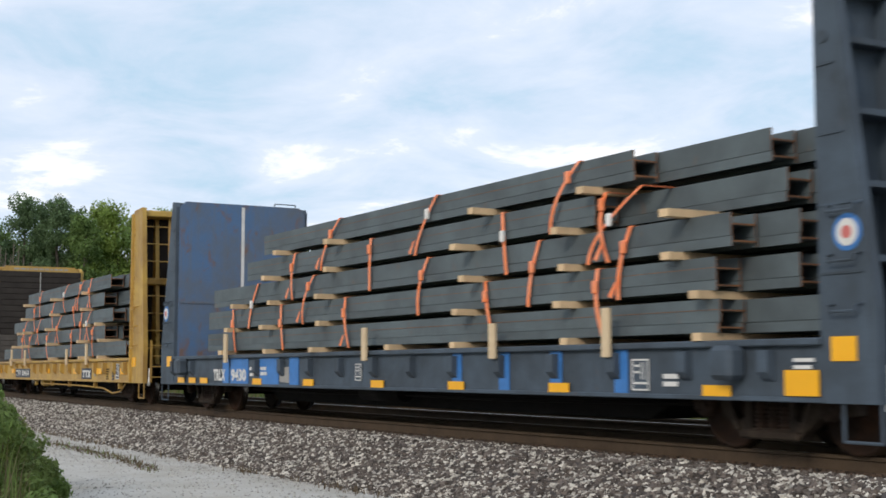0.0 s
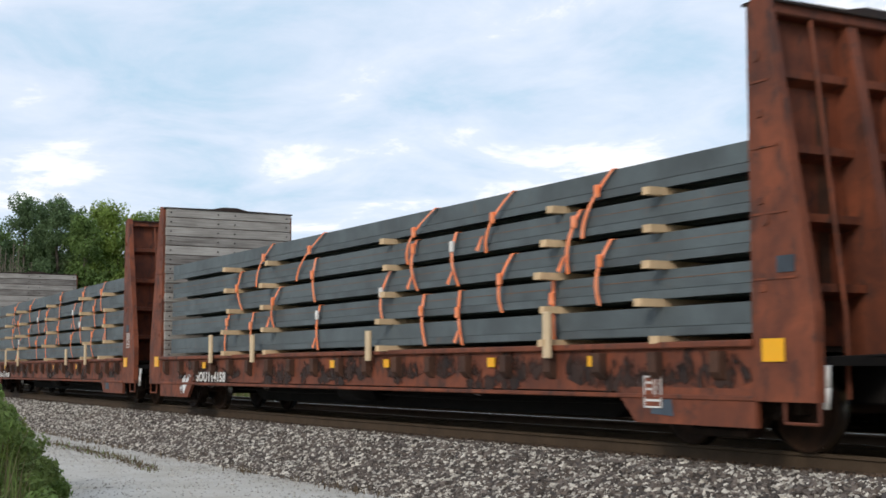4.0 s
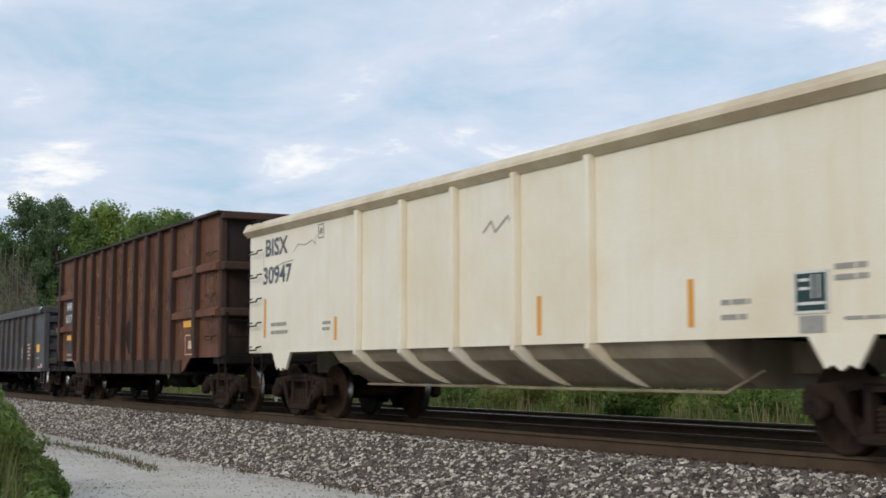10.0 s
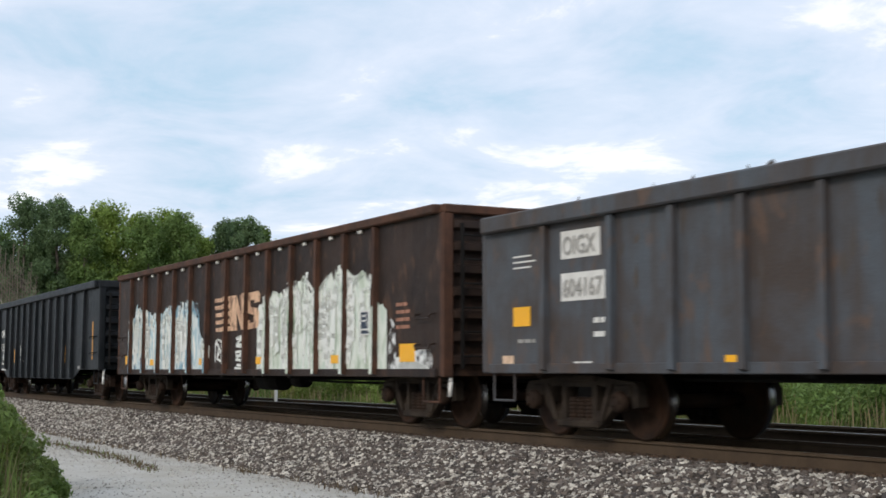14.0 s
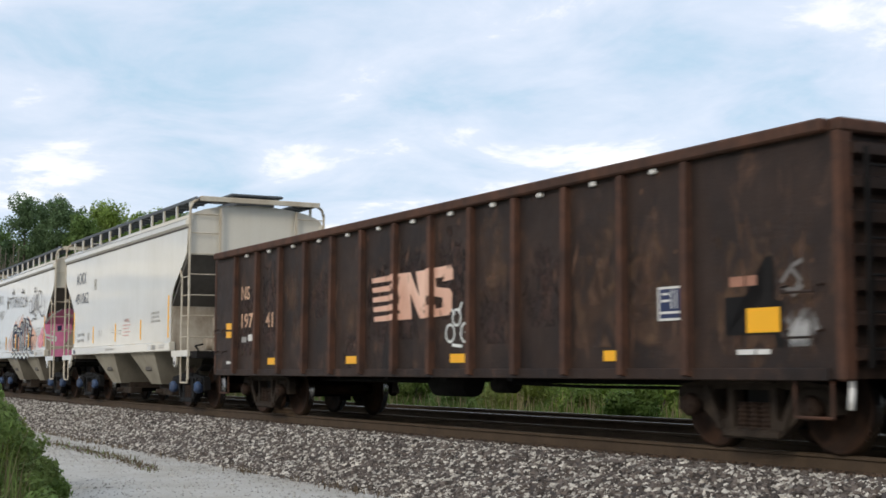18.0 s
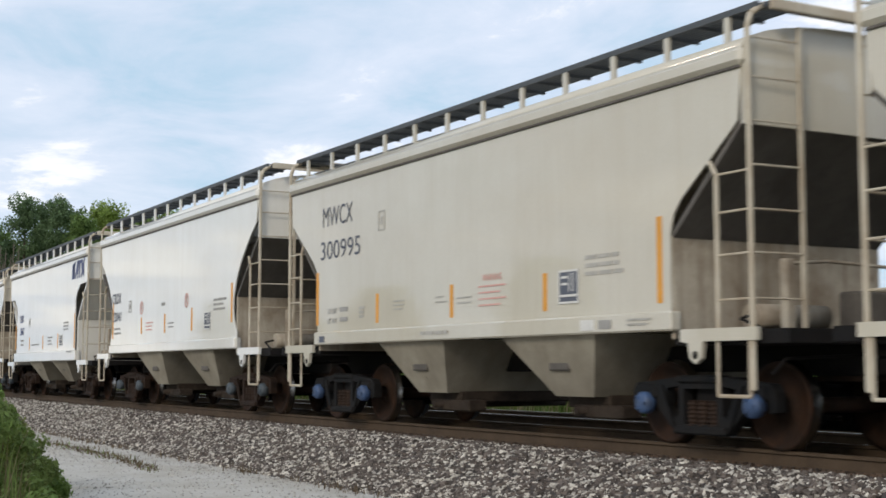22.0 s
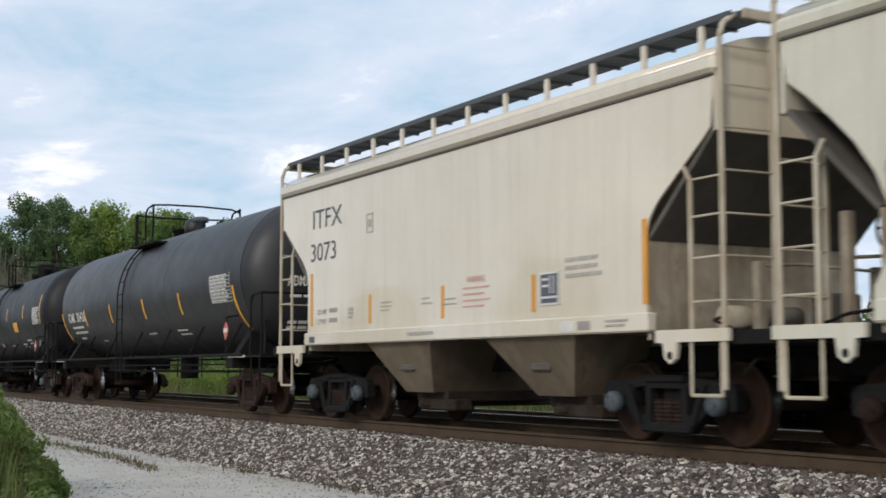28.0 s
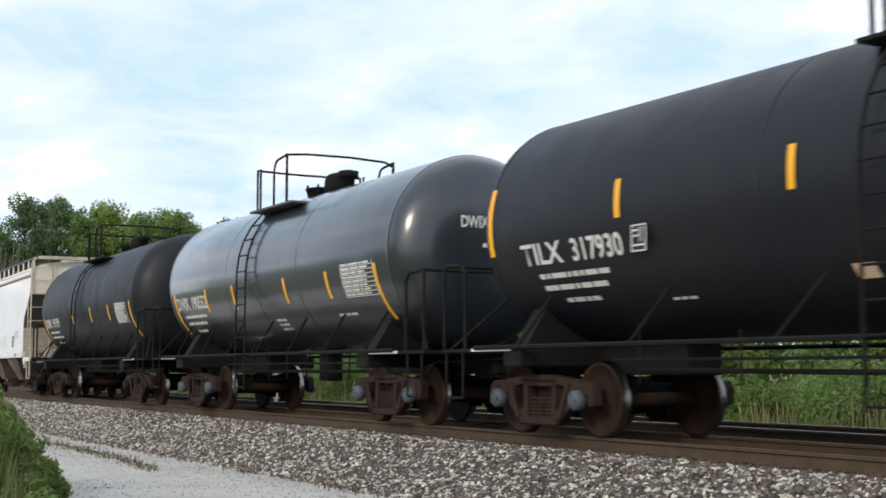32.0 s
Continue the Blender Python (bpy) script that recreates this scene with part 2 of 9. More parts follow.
M_MARKRED = material("red notice paint", (0.62, 0.16, 0.14), 0.6, amount=0.25, scale=6, bump=0.02)
M_NOTICE = material("faded pink notice paint", (0.66, 0.33, 0.29), 0.6, second=(0.66, 0.48, 0.40), amount=0.4, scale=6, bump=0.02)
M_MARKBLUE = material("bright blue paint patch", (0.05, 0.20, 0.52), 0.5, amount=0.3, scale=4, bump=0.02)
M_PEACH = material("faded peach stencil paint", (0.78, 0.56, 0.38), 0.65, second=(0.5, 0.3, 0.2), amount=0.4, scale=3, spots=(0.22, 0.11, 0.065), spot_at=0.55, bump=0.02)
M_PEACHWORN = material("worn peach stencil paint", (0.78, 0.50, 0.32), 0.65, second=(0.42, 0.22, 0.14), amount=0.5, scale=2.2, spots=(0.14, 0.07, 0.045), spot_at=0.50, bump=0.02)
M_PINK = material("pink spray paint", (0.80, 0.25, 0.42), 0.6, second=(0.5, 0.12, 0.25), amount=0.35, scale=2, bump=0.02)
M_TAGWHITE = material("white spray paint", (0.80, 0.80, 0.76), 0.65, second=(0.60, 0.64, 0.60), amount=0.4, scale=3, bump=0.02)
M_TAGDARK = material("dark spray paint", (0.03, 0.045, 0.075), 0.6, amount=0.3, scale=3, bump=0.02)
M_GOUGE = material("dark red gouges", (0.080, 0.020, 0.013), 0.8, second=(0.13, 0.05, 0.03), amount=0.6, scale=5, bump=0.0)
M_RUSTSCUFF = material("rust scuffs", (0.115, 0.058, 0.034), 0.8, second=(0.06, 0.034, 0.024), amount=0.6, scale=5, bump=0.0)
M_GREYSCUFF = material("brown grey scuffs", (0.085, 0.068, 0.056), 0.8, second=(0.06, 0.055, 0.055), amount=0.6, scale=5, bump=0.0)
M_TAGGREY = material("grey marker paint", (0.17, 0.155, 0.145), 0.7, amount=0.3, scale=6, bump=0.02)
M_GRATE = material("galvanised walkway grating", (0.1, 0.1075, 0.115), 0.6, 0.3, second=(0.065, 0.07, 0.075), amount=0.3, scale=8)
M_RAILSIDE = material("rusty rail steel", (0.08408, 0.05405, 0.03003), 0.85, second=(0.0532, 0.0326, 0.01716), amount=0.5, scale=3)
M_RAILTOP = material("worn rail head", (0.36, 0.34, 0.32), 0.3, 1.0, amount=0.2, bump=0.02)
# brown stands in for the dark train side mirrored in the polished head
M_RAILDULL = material("rail head toned by mirrored train", (0.092, 0.064, 0.04), 0.6, second=(0.068, 0.044, 0.0272), amount=0.4, scale=3, bump=0.02, spec=0.15)
M_TIE = material("creosoted tie wood", (0.026, 0.021, 0.018), 0.9, amount=0.4, scale=4)
M_BALLAST = material("ballast bed", (0.04125, 0.033, 0.02723), 0.95, second=(0.0825, 0.07013, 0.066), amount=0.6, scale=2, grain=18, bump=0.8)
M_PALESTONE = material("pale crushed limestone", (0.5429, 0.5054, 0.4399), 0.9, second=(0.3557, 0.3136, 0.2668), amount=0.45, scale=3, grain=30, island=0.42, bump=0.2)
M_STONE = material("crushed limestone", (0.1118, 0.09274, 0.08032), 0.9, second=(0.08694, 0.06458, 0.04968), amount=0.5, scale=3, grain=30, island=0.6, bump=0.2)
M_RUSTSTONE = material("rust stained stone", (0.0704, 0.0432, 0.0264), 0.9, second=(0.06, 0.04, 0.028), amount=0.5, scale=3, grain=30, island=0.7, bump=0.2)
# oily stone and bed, with the shade under the train put into both colours
M_SHADESTONE = material("oily stone darkened for shade", (0.012, 0.011, 0.011), 0.85, amount=0.5, scale=3, grain=30, island=0.5, bump=0.2)
M_SHADEBED = material("oily track bed darkened for shade", (0.010, 0.009, 0.010), 0.95, second=(0.016, 0.013, 0.012), amount=0.5, scale=2, grain=18, bump=0.8)
M_PATH = material("white gravel track", (0.5292, 0.5071, 0.4675), 0.95, second=(0.3528, 0.3175, 0.2558), amount=0.5, scale=0.8, grain=30, bump=0.5)
M_SOIL = material("rough verge ground", (0.12, 0.135, 0.055), 0.95, second=(0.16, 0.13, 0.07), amount=0.6, scale=0.5, grain=10, bump=0.6)
M_PEBBLE = material("pale gravel", (0.48, 0.456, 0.416), 0.9, amount=0.4, scale=3, grain=30, island=0.35, bump=0.1)

M_CREAMRAIL = material("dusty tan rail paint", (0.74, 0.65, 0.48), 0.55, second=(0.46, 0.35, 0.22), amount=0.5, scale=0.9, streak=0.4, spots=(0.26, 0.14, 0.08), spot_at=0.68)
M_CREAMDULL = material("dull brown spotted cream paint", (0.42, 0.36, 0.26), 0.7, second=(0.18, 0.13, 0.09), amount=0.6, scale=0.9, streak=0.4, spots=(0.12, 0.075, 0.05), spot_at=0.63)
M_BROWNPOST = material("dusty brown post paint", (0.070, 0.040, 0.029), 0.7, second=(0.040, 0.025, 0.020), amount=0.55, scale=1.4, streak=0.4, spec=0.22)
# bay paints: dust and grime, with shade below the sill added to the tone
M_BAY = material("dusty shaded hopper bay paint", (0.3612, 0.3234, 0.252), 0.7, second=(0.1596, 0.1344, 0.1008), amount=0.5, scale=0.9, streak=0.3, spots=(0.0756, 0.0672, 0.0588), spot_at=0.66, spec=0.22)
M_BAYGRIME = material("grimy brown shaded bay paint", (0.208, 0.164, 0.116), 0.75, second=(0.072, 0.056, 0.0416), amount=0.55, scale=0.9, streak=0.4, spots=(0.048, 0.04, 0.0336), spot_at=0.62, spec=0.22)
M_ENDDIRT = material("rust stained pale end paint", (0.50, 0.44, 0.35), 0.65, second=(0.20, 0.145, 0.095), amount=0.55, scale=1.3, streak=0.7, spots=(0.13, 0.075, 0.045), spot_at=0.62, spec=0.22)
M_LADDER = material("dusty tan ladder paint", (0.60, 0.54, 0.43), 0.55, second=(0.36, 0.27, 0.18), amount=0.5, scale=1.6, streak=0.4, spec=0.22)
M_DIRTSPOT = material("dark grease stain", (0.13, 0.115, 0.10), 0.8, amount=0.5, scale=4)
M_PEACHRUST = material("orange rust ring", (0.42, 0.20, 0.13), 0.8, second=(0.25, 0.12, 0.08), amount=0.5, scale=6)
M_PANELGREEN = material("dark green stencil field", (0.015, 0.05, 0.05), 0.6, amount=0.2, bump=0.02)
M_MARKNAVY = material("navy emblem paint", (0.07, 0.085, 0.20), 0.5, amount=0.25, scale=3, bump=0.02)
M_NAVY = material("navy spray paint", (0.02, 0.03, 0.09), 0.6, amount=0.3, scale=3, bump=0.02)


def spray(name, cols, sharp=6.0, rise=0.9, level=0.55, scale=2.4, upright=0.45, radial=False):
    """Spray paint of uneven cover: colours in soft upright bands; it thins out towards its upper rim, or all round, with a ragged edge."""
    m = bpy.data.materials.new(name)
    m.use_nodes = True
    n, l = m.node_tree.nodes, m.node_tree.links
    b = n["Principled BSDF"]
    b.inputs["Roughness"].default_value, b.inputs["Specular IOR Level"].default_value = 0.65, 0.2
    tc = n.new("ShaderNodeTexCoord")

    def noise_(sc, stretch, off, det=5):
        mp = n.new("ShaderNodeMapping")
        mp.inputs["Scale"].default_value, mp.inputs["Location"].default_value = stretch, (off, off * 0.7, off * 1.3)
        l.new(tc.outputs["Object"], mp.inputs[0])
        t = n.new("ShaderNodeTexNoise")
        t.inputs["Scale"].default_value, t.inputs["Detail"].default_value, t.inputs["Distortion"].default_value = sc, det, 0.8
        l.new(mp.outputs[0], t.inputs["Vector"])
        return t.outputs["Fac"]

    def op(kind, a, c, clamp=False):
        q = n.new("ShaderNodeMath")
        q.operation, q.use_clamp = kind, clamp
        for sock, v in zip(q.inputs, (a, c)):
            if isinstance(v, (int, float)):
                sock.default_value = v
            else:
                l.new(v, sock)
        return q.outputs[0]
    ramp = n.new("ShaderNodeValToRGB")
    while len(ramp.color_ramp.elements) < len(cols):
        ramp.color_ramp.elements.new(0.5)
    for i, (el, c) in enumerate(zip(ramp.color_ramp.elements, cols)):
        el.position, el.color = 0.30 + 0.40 * i / max(len(cols) - 1, 1), (*c, 1)
    l.new(noise_(scale, (1, 1, upright), 3.0), ramp.inputs[0])
    l.new(ramp.outputs[0], b.inputs["Base Color"])
    sep_ = n.new("ShaderNodeSeparateXYZ")
    l.new(tc.outputs["Generated"], sep_.inputs[0])
    if radial:
        dx, dz = op("SUBTRACT", sep_.outputs[0], 0.5), op("SUBTRACT", sep_.outputs[2], 0.35)
        far = op("SQRT", op("ADD", op("MULTIPLY", dx, dx), op("MULTIPLY", dz, dz)), 0.0)
        cover = op("SUBTRACT", level, op("MULTIPLY", far, rise))
    else:
        cover = op("SUBTRACT", level, op("MULTIPLY", op("POWER", sep_.outputs[2], 3.0), rise))
    cover = op("ADD", cover, op("MULTIPLY", op("SUBTRACT", noise_(scale * 1.6, (1, 1, 0.7), 9.0, 7), 0.5), 1.6))
    cover = op("MULTIPLY", cover, sharp, True)
    clear, mx = n.new("ShaderNodeBsdfTransparent"), n.new("ShaderNodeMixShader")
    l.new(cover, mx.inputs[0])
    l.new(clear.outputs[0], mx.inputs[1])
    l.new(b.outputs[0], mx.inputs[2])
    l.new(mx.outputs[0], n["Material Output"].inputs[0])
    return m


M_MURALGREEN = spray("pale green and white spray field", [(0.33, 0.40, 0.30), (0.52, 0.58, 0.47), (0.75, 0.77, 0.70), (0.55, 0.63, 0.54), (0.82, 0.83, 0.78)], level=0.62, rise=0.75)
M_MURALBLUE = spray("pale blue and white spray field", [(0.16, 0.10, 0.085), (0.20, 0.36, 0.45), (0.72, 0.75, 0.72), (0.36, 0.52, 0.58), (0.80, 0.80, 0.74)], level=0.55, rise=0.7, scale=3.0)
M_STREAKWHITE = spray("streaky white spray paint", [(0.70, 0.72, 0.66), (0.82, 0.82, 0.78)], sharp=4.0, level=0.42, rise=0.3, scale=4.0)
M_SMUDGE = spray("pale smudge of spray paint", [(0.62, 0.63, 0.62), (0.82, 0.82, 0.80)], sharp=4.0, level=0.35, rise=0.5, scale=5.0, radial=True)
M_PINKSPRAY = spray("patchy pink spray paint", [(0.74, 0.26, 0.34), (0.80, 0.40, 0.40)], sharp=4.0, level=0.36, rise=0.5, scale=4.5, radial=True)
M_SMEAR = spray("faint grey smear", [(0.40, 0.38, 0.35), (0.52, 0.49, 0.45)], sharp=2.2, level=0.22, rise=0.5, scale=5.0, radial=True)
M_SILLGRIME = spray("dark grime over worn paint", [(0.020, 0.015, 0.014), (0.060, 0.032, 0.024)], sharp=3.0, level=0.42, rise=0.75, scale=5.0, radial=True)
M_RUSTHAZE = spray("thin rust brown stain", [(0.10, 0.055, 0.036), (0.17, 0.10, 0.060)], sharp=1.5, level=0.30, rise=0.6, scale=3.5, upright=0.3, radial=True)
M_DUSTHAZE = spray("thin grey dust stain", [(0.085, 0.092, 0.098), (0.14, 0.135, 0.125)], sharp=1.6, level=0.34, rise=0.65, scale=3.0, upright=0.5, radial=True)
M_PALEPEACH = spray("flaking peach paint", [(0.50, 0.24, 0.16), (0.62, 0.36, 0.26)], sharp=6.0, level=0.52, rise=0.2, scale=9.0, radial=True)
M_ORANGEDUST = spray("pale orange brown dust", [(0.24, 0.115, 0.062), (0.31, 0.165, 0.095)], sharp=1.6, level=0.30, rise=0.6, scale=3.0, upright=0.35, radial=True)
M_TARPATCH = spray("ragged black tar patch", [(0.010, 0.010, 0.012), (0.024, 0.022, 0.024)], sharp=7.0, level=0.55, rise=0.75, scale=6.0, radial=True)
M_SOFTSMUDGE = spray("thin grey smudge of spray paint", [(0.34, 0.33, 0.32), (0.46, 0.45, 0.43)], sharp=2.0, level=0.62, rise=1.1, scale=3.0, radial=True)
M_FLAKE = spray("flaking peach emblem paint", [(0.62, 0.34, 0.24), (0.84, 0.55, 0.42)], sharp=7.0, level=0.36, rise=0.12, scale=2.6, radial=True)
M_HAZE = spray("thin peach spray haze", [(0.80, 0.44, 0.31), (0.86, 0.50, 0.36)], sharp=1.6, level=0.86, rise=1.45, scale=1.6, radial=True)


def leafy(name, base, second, island=0.3):
    m = material(name, base, 0.6, second=second, amount=0.5, scale=0.35, grain=3.0, island=island, bump=0.0, spec=0.25)
    b = m.node_tree.nodes["Principled BSDF"]
    b.inputs["Subsurface Weight"].default_value = 0.0
    b.inputs["Transmission Weight"].default_value = 0.0
    nt = m.node_tree       # light that comes through the leaf
    tr_, mx = nt.nodes.new("ShaderNodeBsdfTranslucent"), nt.nodes.new("ShaderNodeMixShader")
    mx.inputs[0].default_value = 0.5
    nt.links.new(b.inputs["Base Color"].links[0].from_socket, tr_.inputs[0])
    nt.links.new(b.outputs[0], mx.inputs[1])
    nt.links.new(tr_.outputs[0], mx.inputs[2])
    nt.links.new(mx.outputs[0], nt.nodes["Material Output"].inputs[0])
    return m


M_LEAF = leafy("tree leaves", (0.204, 0.3, 0.09), (0.12, 0.186, 0.06))
M_LEAF2 = leafy("light tree leaves", (0.2835, 0.378, 0.08925), (0.168, 0.2467, 0.063))
M_LEAFDARK = leafy("dark tree leaves", (0.1625, 0.2405, 0.1105), (0.0975, 0.1495, 0.0715))
M_GRASS = leafy("tall weeds", (0.125, 0.205, 0.042), (0.19, 0.205, 0.06))
M_WEED = leafy("olive roadside weeds", (0.1594, 0.2344, 0.06375), (0.2156, 0.2156, 0.08438))
M_STALK = leafy("brown stalks", (0.17, 0.125, 0.075), (0.11, 0.08, 0.05))
M_WEEDPALE = leafy("yellow green weeds", (0.26, 0.30, 0.07), (0.18, 0.21, 0.06))
M_DRY = leafy("dry grass", (0.36, 0.28, 0.15), (0.24, 0.18, 0.10))
M_BARK = material("grey bark", (0.13, 0.105, 0.085), 0.9, amount=0.5, scale=4, bump=0.4)
M_DEADWOOD = material("bare dead branches", (0.21, 0.175, 0.135), 0.9, amount=0.3, scale=4)

# ------------------------------------------------------------------ mesh tools
def box(bm, x0, x1, y0, y1, z0, z1, m=None):
    c = [(x, y, z) for z in (z0, z1) for y in (y0, y1) for x in (x0, x1)]
    v = [bm.verts.new((m @ Vector(p)) if m else p) for p in c]
    for f in ((0, 2, 3, 1), (4, 5, 7, 6), (0, 1, 5, 4), (2, 6, 7, 3), (0, 4, 6, 2), (1, 3, 7, 5)):
        bm.faces.new([v[i] for i in f])
    return v


def rbox(bm, x0, x1, y0, y1, z0, z1, r=0.02):
    """A box with chamfered edges."""
    n = len(bm.verts)
    x0, x1, y0, y1, z0, z1 = min(x0, x1), max(x0, x1), min(y0, y1), max(y0, y1), min(z0, z1), max(z0, z1)
    r = min(r, (x1 - x0) / 2.2, (y1 - y0) / 2.2, (z1 - z0) / 2.2)
    cs = {}
    for i, x in enumerate((x0, x1)):
        for j, y in enumerate((y0, y1)):
            for k, z in enumerate((z0, z1)):
                dx, dy, dz = (r, -r)[i], (r, -r)[j], (r, -r)[k]
                cs[i, j, k] = [bm.verts.new(p) for p in ((x, y + dy, z + dz), (x + dx, y, z + dz), (x + dx, y + dy, z))]
    F = []
    for i in (0, 1):
        F.append([cs[i, 0, 0][0], cs[i, 1, 0][0], cs[i, 1, 1][0], cs[i, 0, 1][0]])
        F.append([cs[0, i, 0][1], cs[1, i, 0][1], cs[1, i, 1][1], cs[0, i, 1][1]])
        F.append([cs[0, 0, i][2], cs[1, 0, i][2], cs[1, 1, i][2], cs[0, 1, i][2]])
        for j in (0, 1):
            F.append([cs[i, j, 0][0], cs[i, j, 1][0], cs[i, j, 1][1], cs[i, j, 0][1]])
            F.append([cs[i, 0, j][0], cs[i, 1, j][0], cs[i, 1, j][2], cs[i, 0, j][2]])
            F.append([cs[0, i, j][1], cs[1, i, j][1], cs[1, i, j][2], cs[0, i, j][2]])
    F += list(cs.values())
    fs = [bm.faces.new(f) for f in F]
    bmesh.ops.recalc_face_normals(bm, faces=fs)


def prism(bm, poly, axis, a, b):
    """A polygon, given in the plane across the axis, drawn out from a to b along it."""
    def at(p, t):
        return {"x": (t, p[0], p[1]), "y": (p[0], t, p[1]), "z": (p[0], p[1], t)}[axis]
    va, vb = [bm.verts.new(at(p, a)) for p in poly], [bm.verts.new(at(p, b)) for p in poly]
    fs = [bm.faces.new(va), bm.faces.new(vb[::-1])]
    for i in range(len(poly)):
        j = (i + 1) % len(poly)
        fs.append(bm.faces.new((va[i], vb[i], vb[j], va[j])))
    bmesh.ops.recalc_face_normals(bm, faces=fs)


def rod(bm, p, q, r, n=8, r2=None, caps=True):
    p, q = Vector(p), Vector(q)
    r2 = r if r2 is None else r2
    d = (q - p).normalized()
    u = d.orthogonal().normalized()
    w = d.cross(u)
    ring = [[bm.verts.new(c + (u * math.cos(2 * math.pi * i / n) + w * math.sin(2 * math.pi * i / n)) * k) for i in range(n)] for c, k in ((p, r), (q, r2))]
    for i in range(n):
        j = (i + 1) % n
        f = bm.faces.new((ring[0][i], ring[0][j], ring[1][j], ring[1][i]))
        f.smooth = n > 6
    if caps:
        bm.faces.new(ring[0][::-1])
        bm.faces.new(ring[1])


def pipe(bm, pts, r, n=6):
    for a, b in zip(pts, pts[1:]):
        rod(bm, a, b, r, n)


def lathe(bm, prof, n=32, axis="y", closed=False):
    """Turns (radius, along) pairs round an axis."""
    rings = []
    for r, a in prof:
        ring = []
        for i in range(n):
            c, s = math.cos(2 * math.pi * i / n) * r, math.sin(2 * math.pi * i / n) * r
            ring.append(bm.verts.new({"y": (c, a, s), "x": (a, c, s), "z": (c, s, a)}[axis]))
        rings.append(ring)
    pairs = list(zip(rings, rings[1:])) + ([(rings[-1], rings[0])] if closed else [])
    for A, B in pairs:
        for i in range(n):
            j = (i + 1) % n
            f = bm.faces.new((A[i], A[j], B[j], B[i]))
            f.smooth = True
    if not closed:
        bm.faces.new(rings[0])
        bm.faces.new(rings[-1][::-1])
    bmesh.ops.recalc_face_normals(bm, faces=bm.faces)
    return rings


def mesh(name, bm, mats):
    me = bpy.data.meshes.new(name)
    bm.to_mesh(me)
    bm.free()
    for m in (mats if isinstance(mats, (list, tuple)) else [mats]):
        me.materials.append(m)
    return me


def part(name, bm, mat, parent, label="", m=None):
    """One mesh object under a thing or under a part; bm may be a finished mesh."""
    me = bm if isinstance(bm, bpy.types.Mesh) else mesh(name, bm, mat)
    ob = new(name, me)
    ob.parent = parent
    if m is not None:
        ob.matrix_basis = m
    return tagged(ob, label)


def thing(name, label, category, group="", m=None):
    ob = new(name)
    ob.empty_display_size = 0.3
    if m is not None:
        ob.matrix_basis = m
    return tagged(ob, label, category, group)


def solo(name, bm, mat, label, category, group="", kind="", m=None):
    ob = new(name, bm if isinstance(bm, bpy.types.Mesh) else mesh(name, bm, mat))
    if m is not None:
        ob.matrix_basis = m
    return tagged(ob, label, category, group, kind)


def B():
    return bmesh.new()


def slab(name, parent, mat, x0, x1, y0, y1, z0, z1, r=0.0, label=""):
    bm = B()
    (rbox if r else box)(bm, x0, x1, y0, y1, z0, z1, *([r] if r else []))
    return part(name, bm, mat, parent, label)


LETTERS = {}


def letters(text, height, squeeze=1.0, bold=0.0, shear=0.0):
    """A flat mesh of a word in the built-in font, lying in the x-z plane and facing -y; returns it with its width."""
    key = (text, height, squeeze, bold, shear)
    if key not in LETTERS:
        cu = bpy.data.curves.new("lettering", "FONT")
        cu.body, cu.size, cu.offset, cu.shear, cu.resolution_u = text, height / 0.72, bold * height, shear, 3
        ob = bpy.data.objects.new("lettering", cu)
        scene.collection.objects.link(ob)
        me = bpy.data.meshes.new_from_object(ob.evaluated_get(bpy.context.evaluated_depsgraph_get()))
        bpy.data.objects.remove(ob)
        me.transform(Matrix(((squeeze, 0, 0, 0), (0, 0, 1, 0), (0, 1, 0, 0), (0, 0, 0, 1))))
        xs = [v.co.x for v in me.vertices] or [0]
        me.transform(Matrix.Translation((-min(xs), 0, 0)))
        me.flip_normals()
        LETTERS[key] = (me, max(xs) - min(xs))
    return LETTERS[key]


def words(parent, text, x, z, height, mat, y, width=None, bold=0.02, shear=0.0, name="lettering"):
    """Lettering painted on a near side, its left end at x."""
    me, w = letters(text, height, 1.0, bold, shear)
    me2 = me.copy()
    if width:
        me2.transform(Matrix.Diagonal((width / w, 1, 1, 1)))
    me2.materials.clear()
    me2.materials.append(mat)
    me2.transform(Matrix.Translation((x, y, z)))
    return part(name, me2, mat, parent)


def bars(parent, x, z, width, rows, mat, y, height=0.05, gap=0.05, name="stencil_block", seed=0, split=True):
    """Small print that cannot be read: rows of short bars."""
    rnd = random.Random(seed + int(x * 100))
    bm = B()
    for r in range(rows):
        zz, xx = z - r * (height + gap), x
        end = x + width * rnd.uniform(0.75, 1.0)
        while xx < end - 0.04:
            w = min(rnd.uniform(0.12, 0.34) if split else width, end - xx)
            box(bm, xx, xx + w - 0.03, y - 0.002, y + 0.004, zz - height, zz)
            xx += w
    return tagged(part(name, bm, mat, parent), "rows of small stencilled print", kind="stuff")


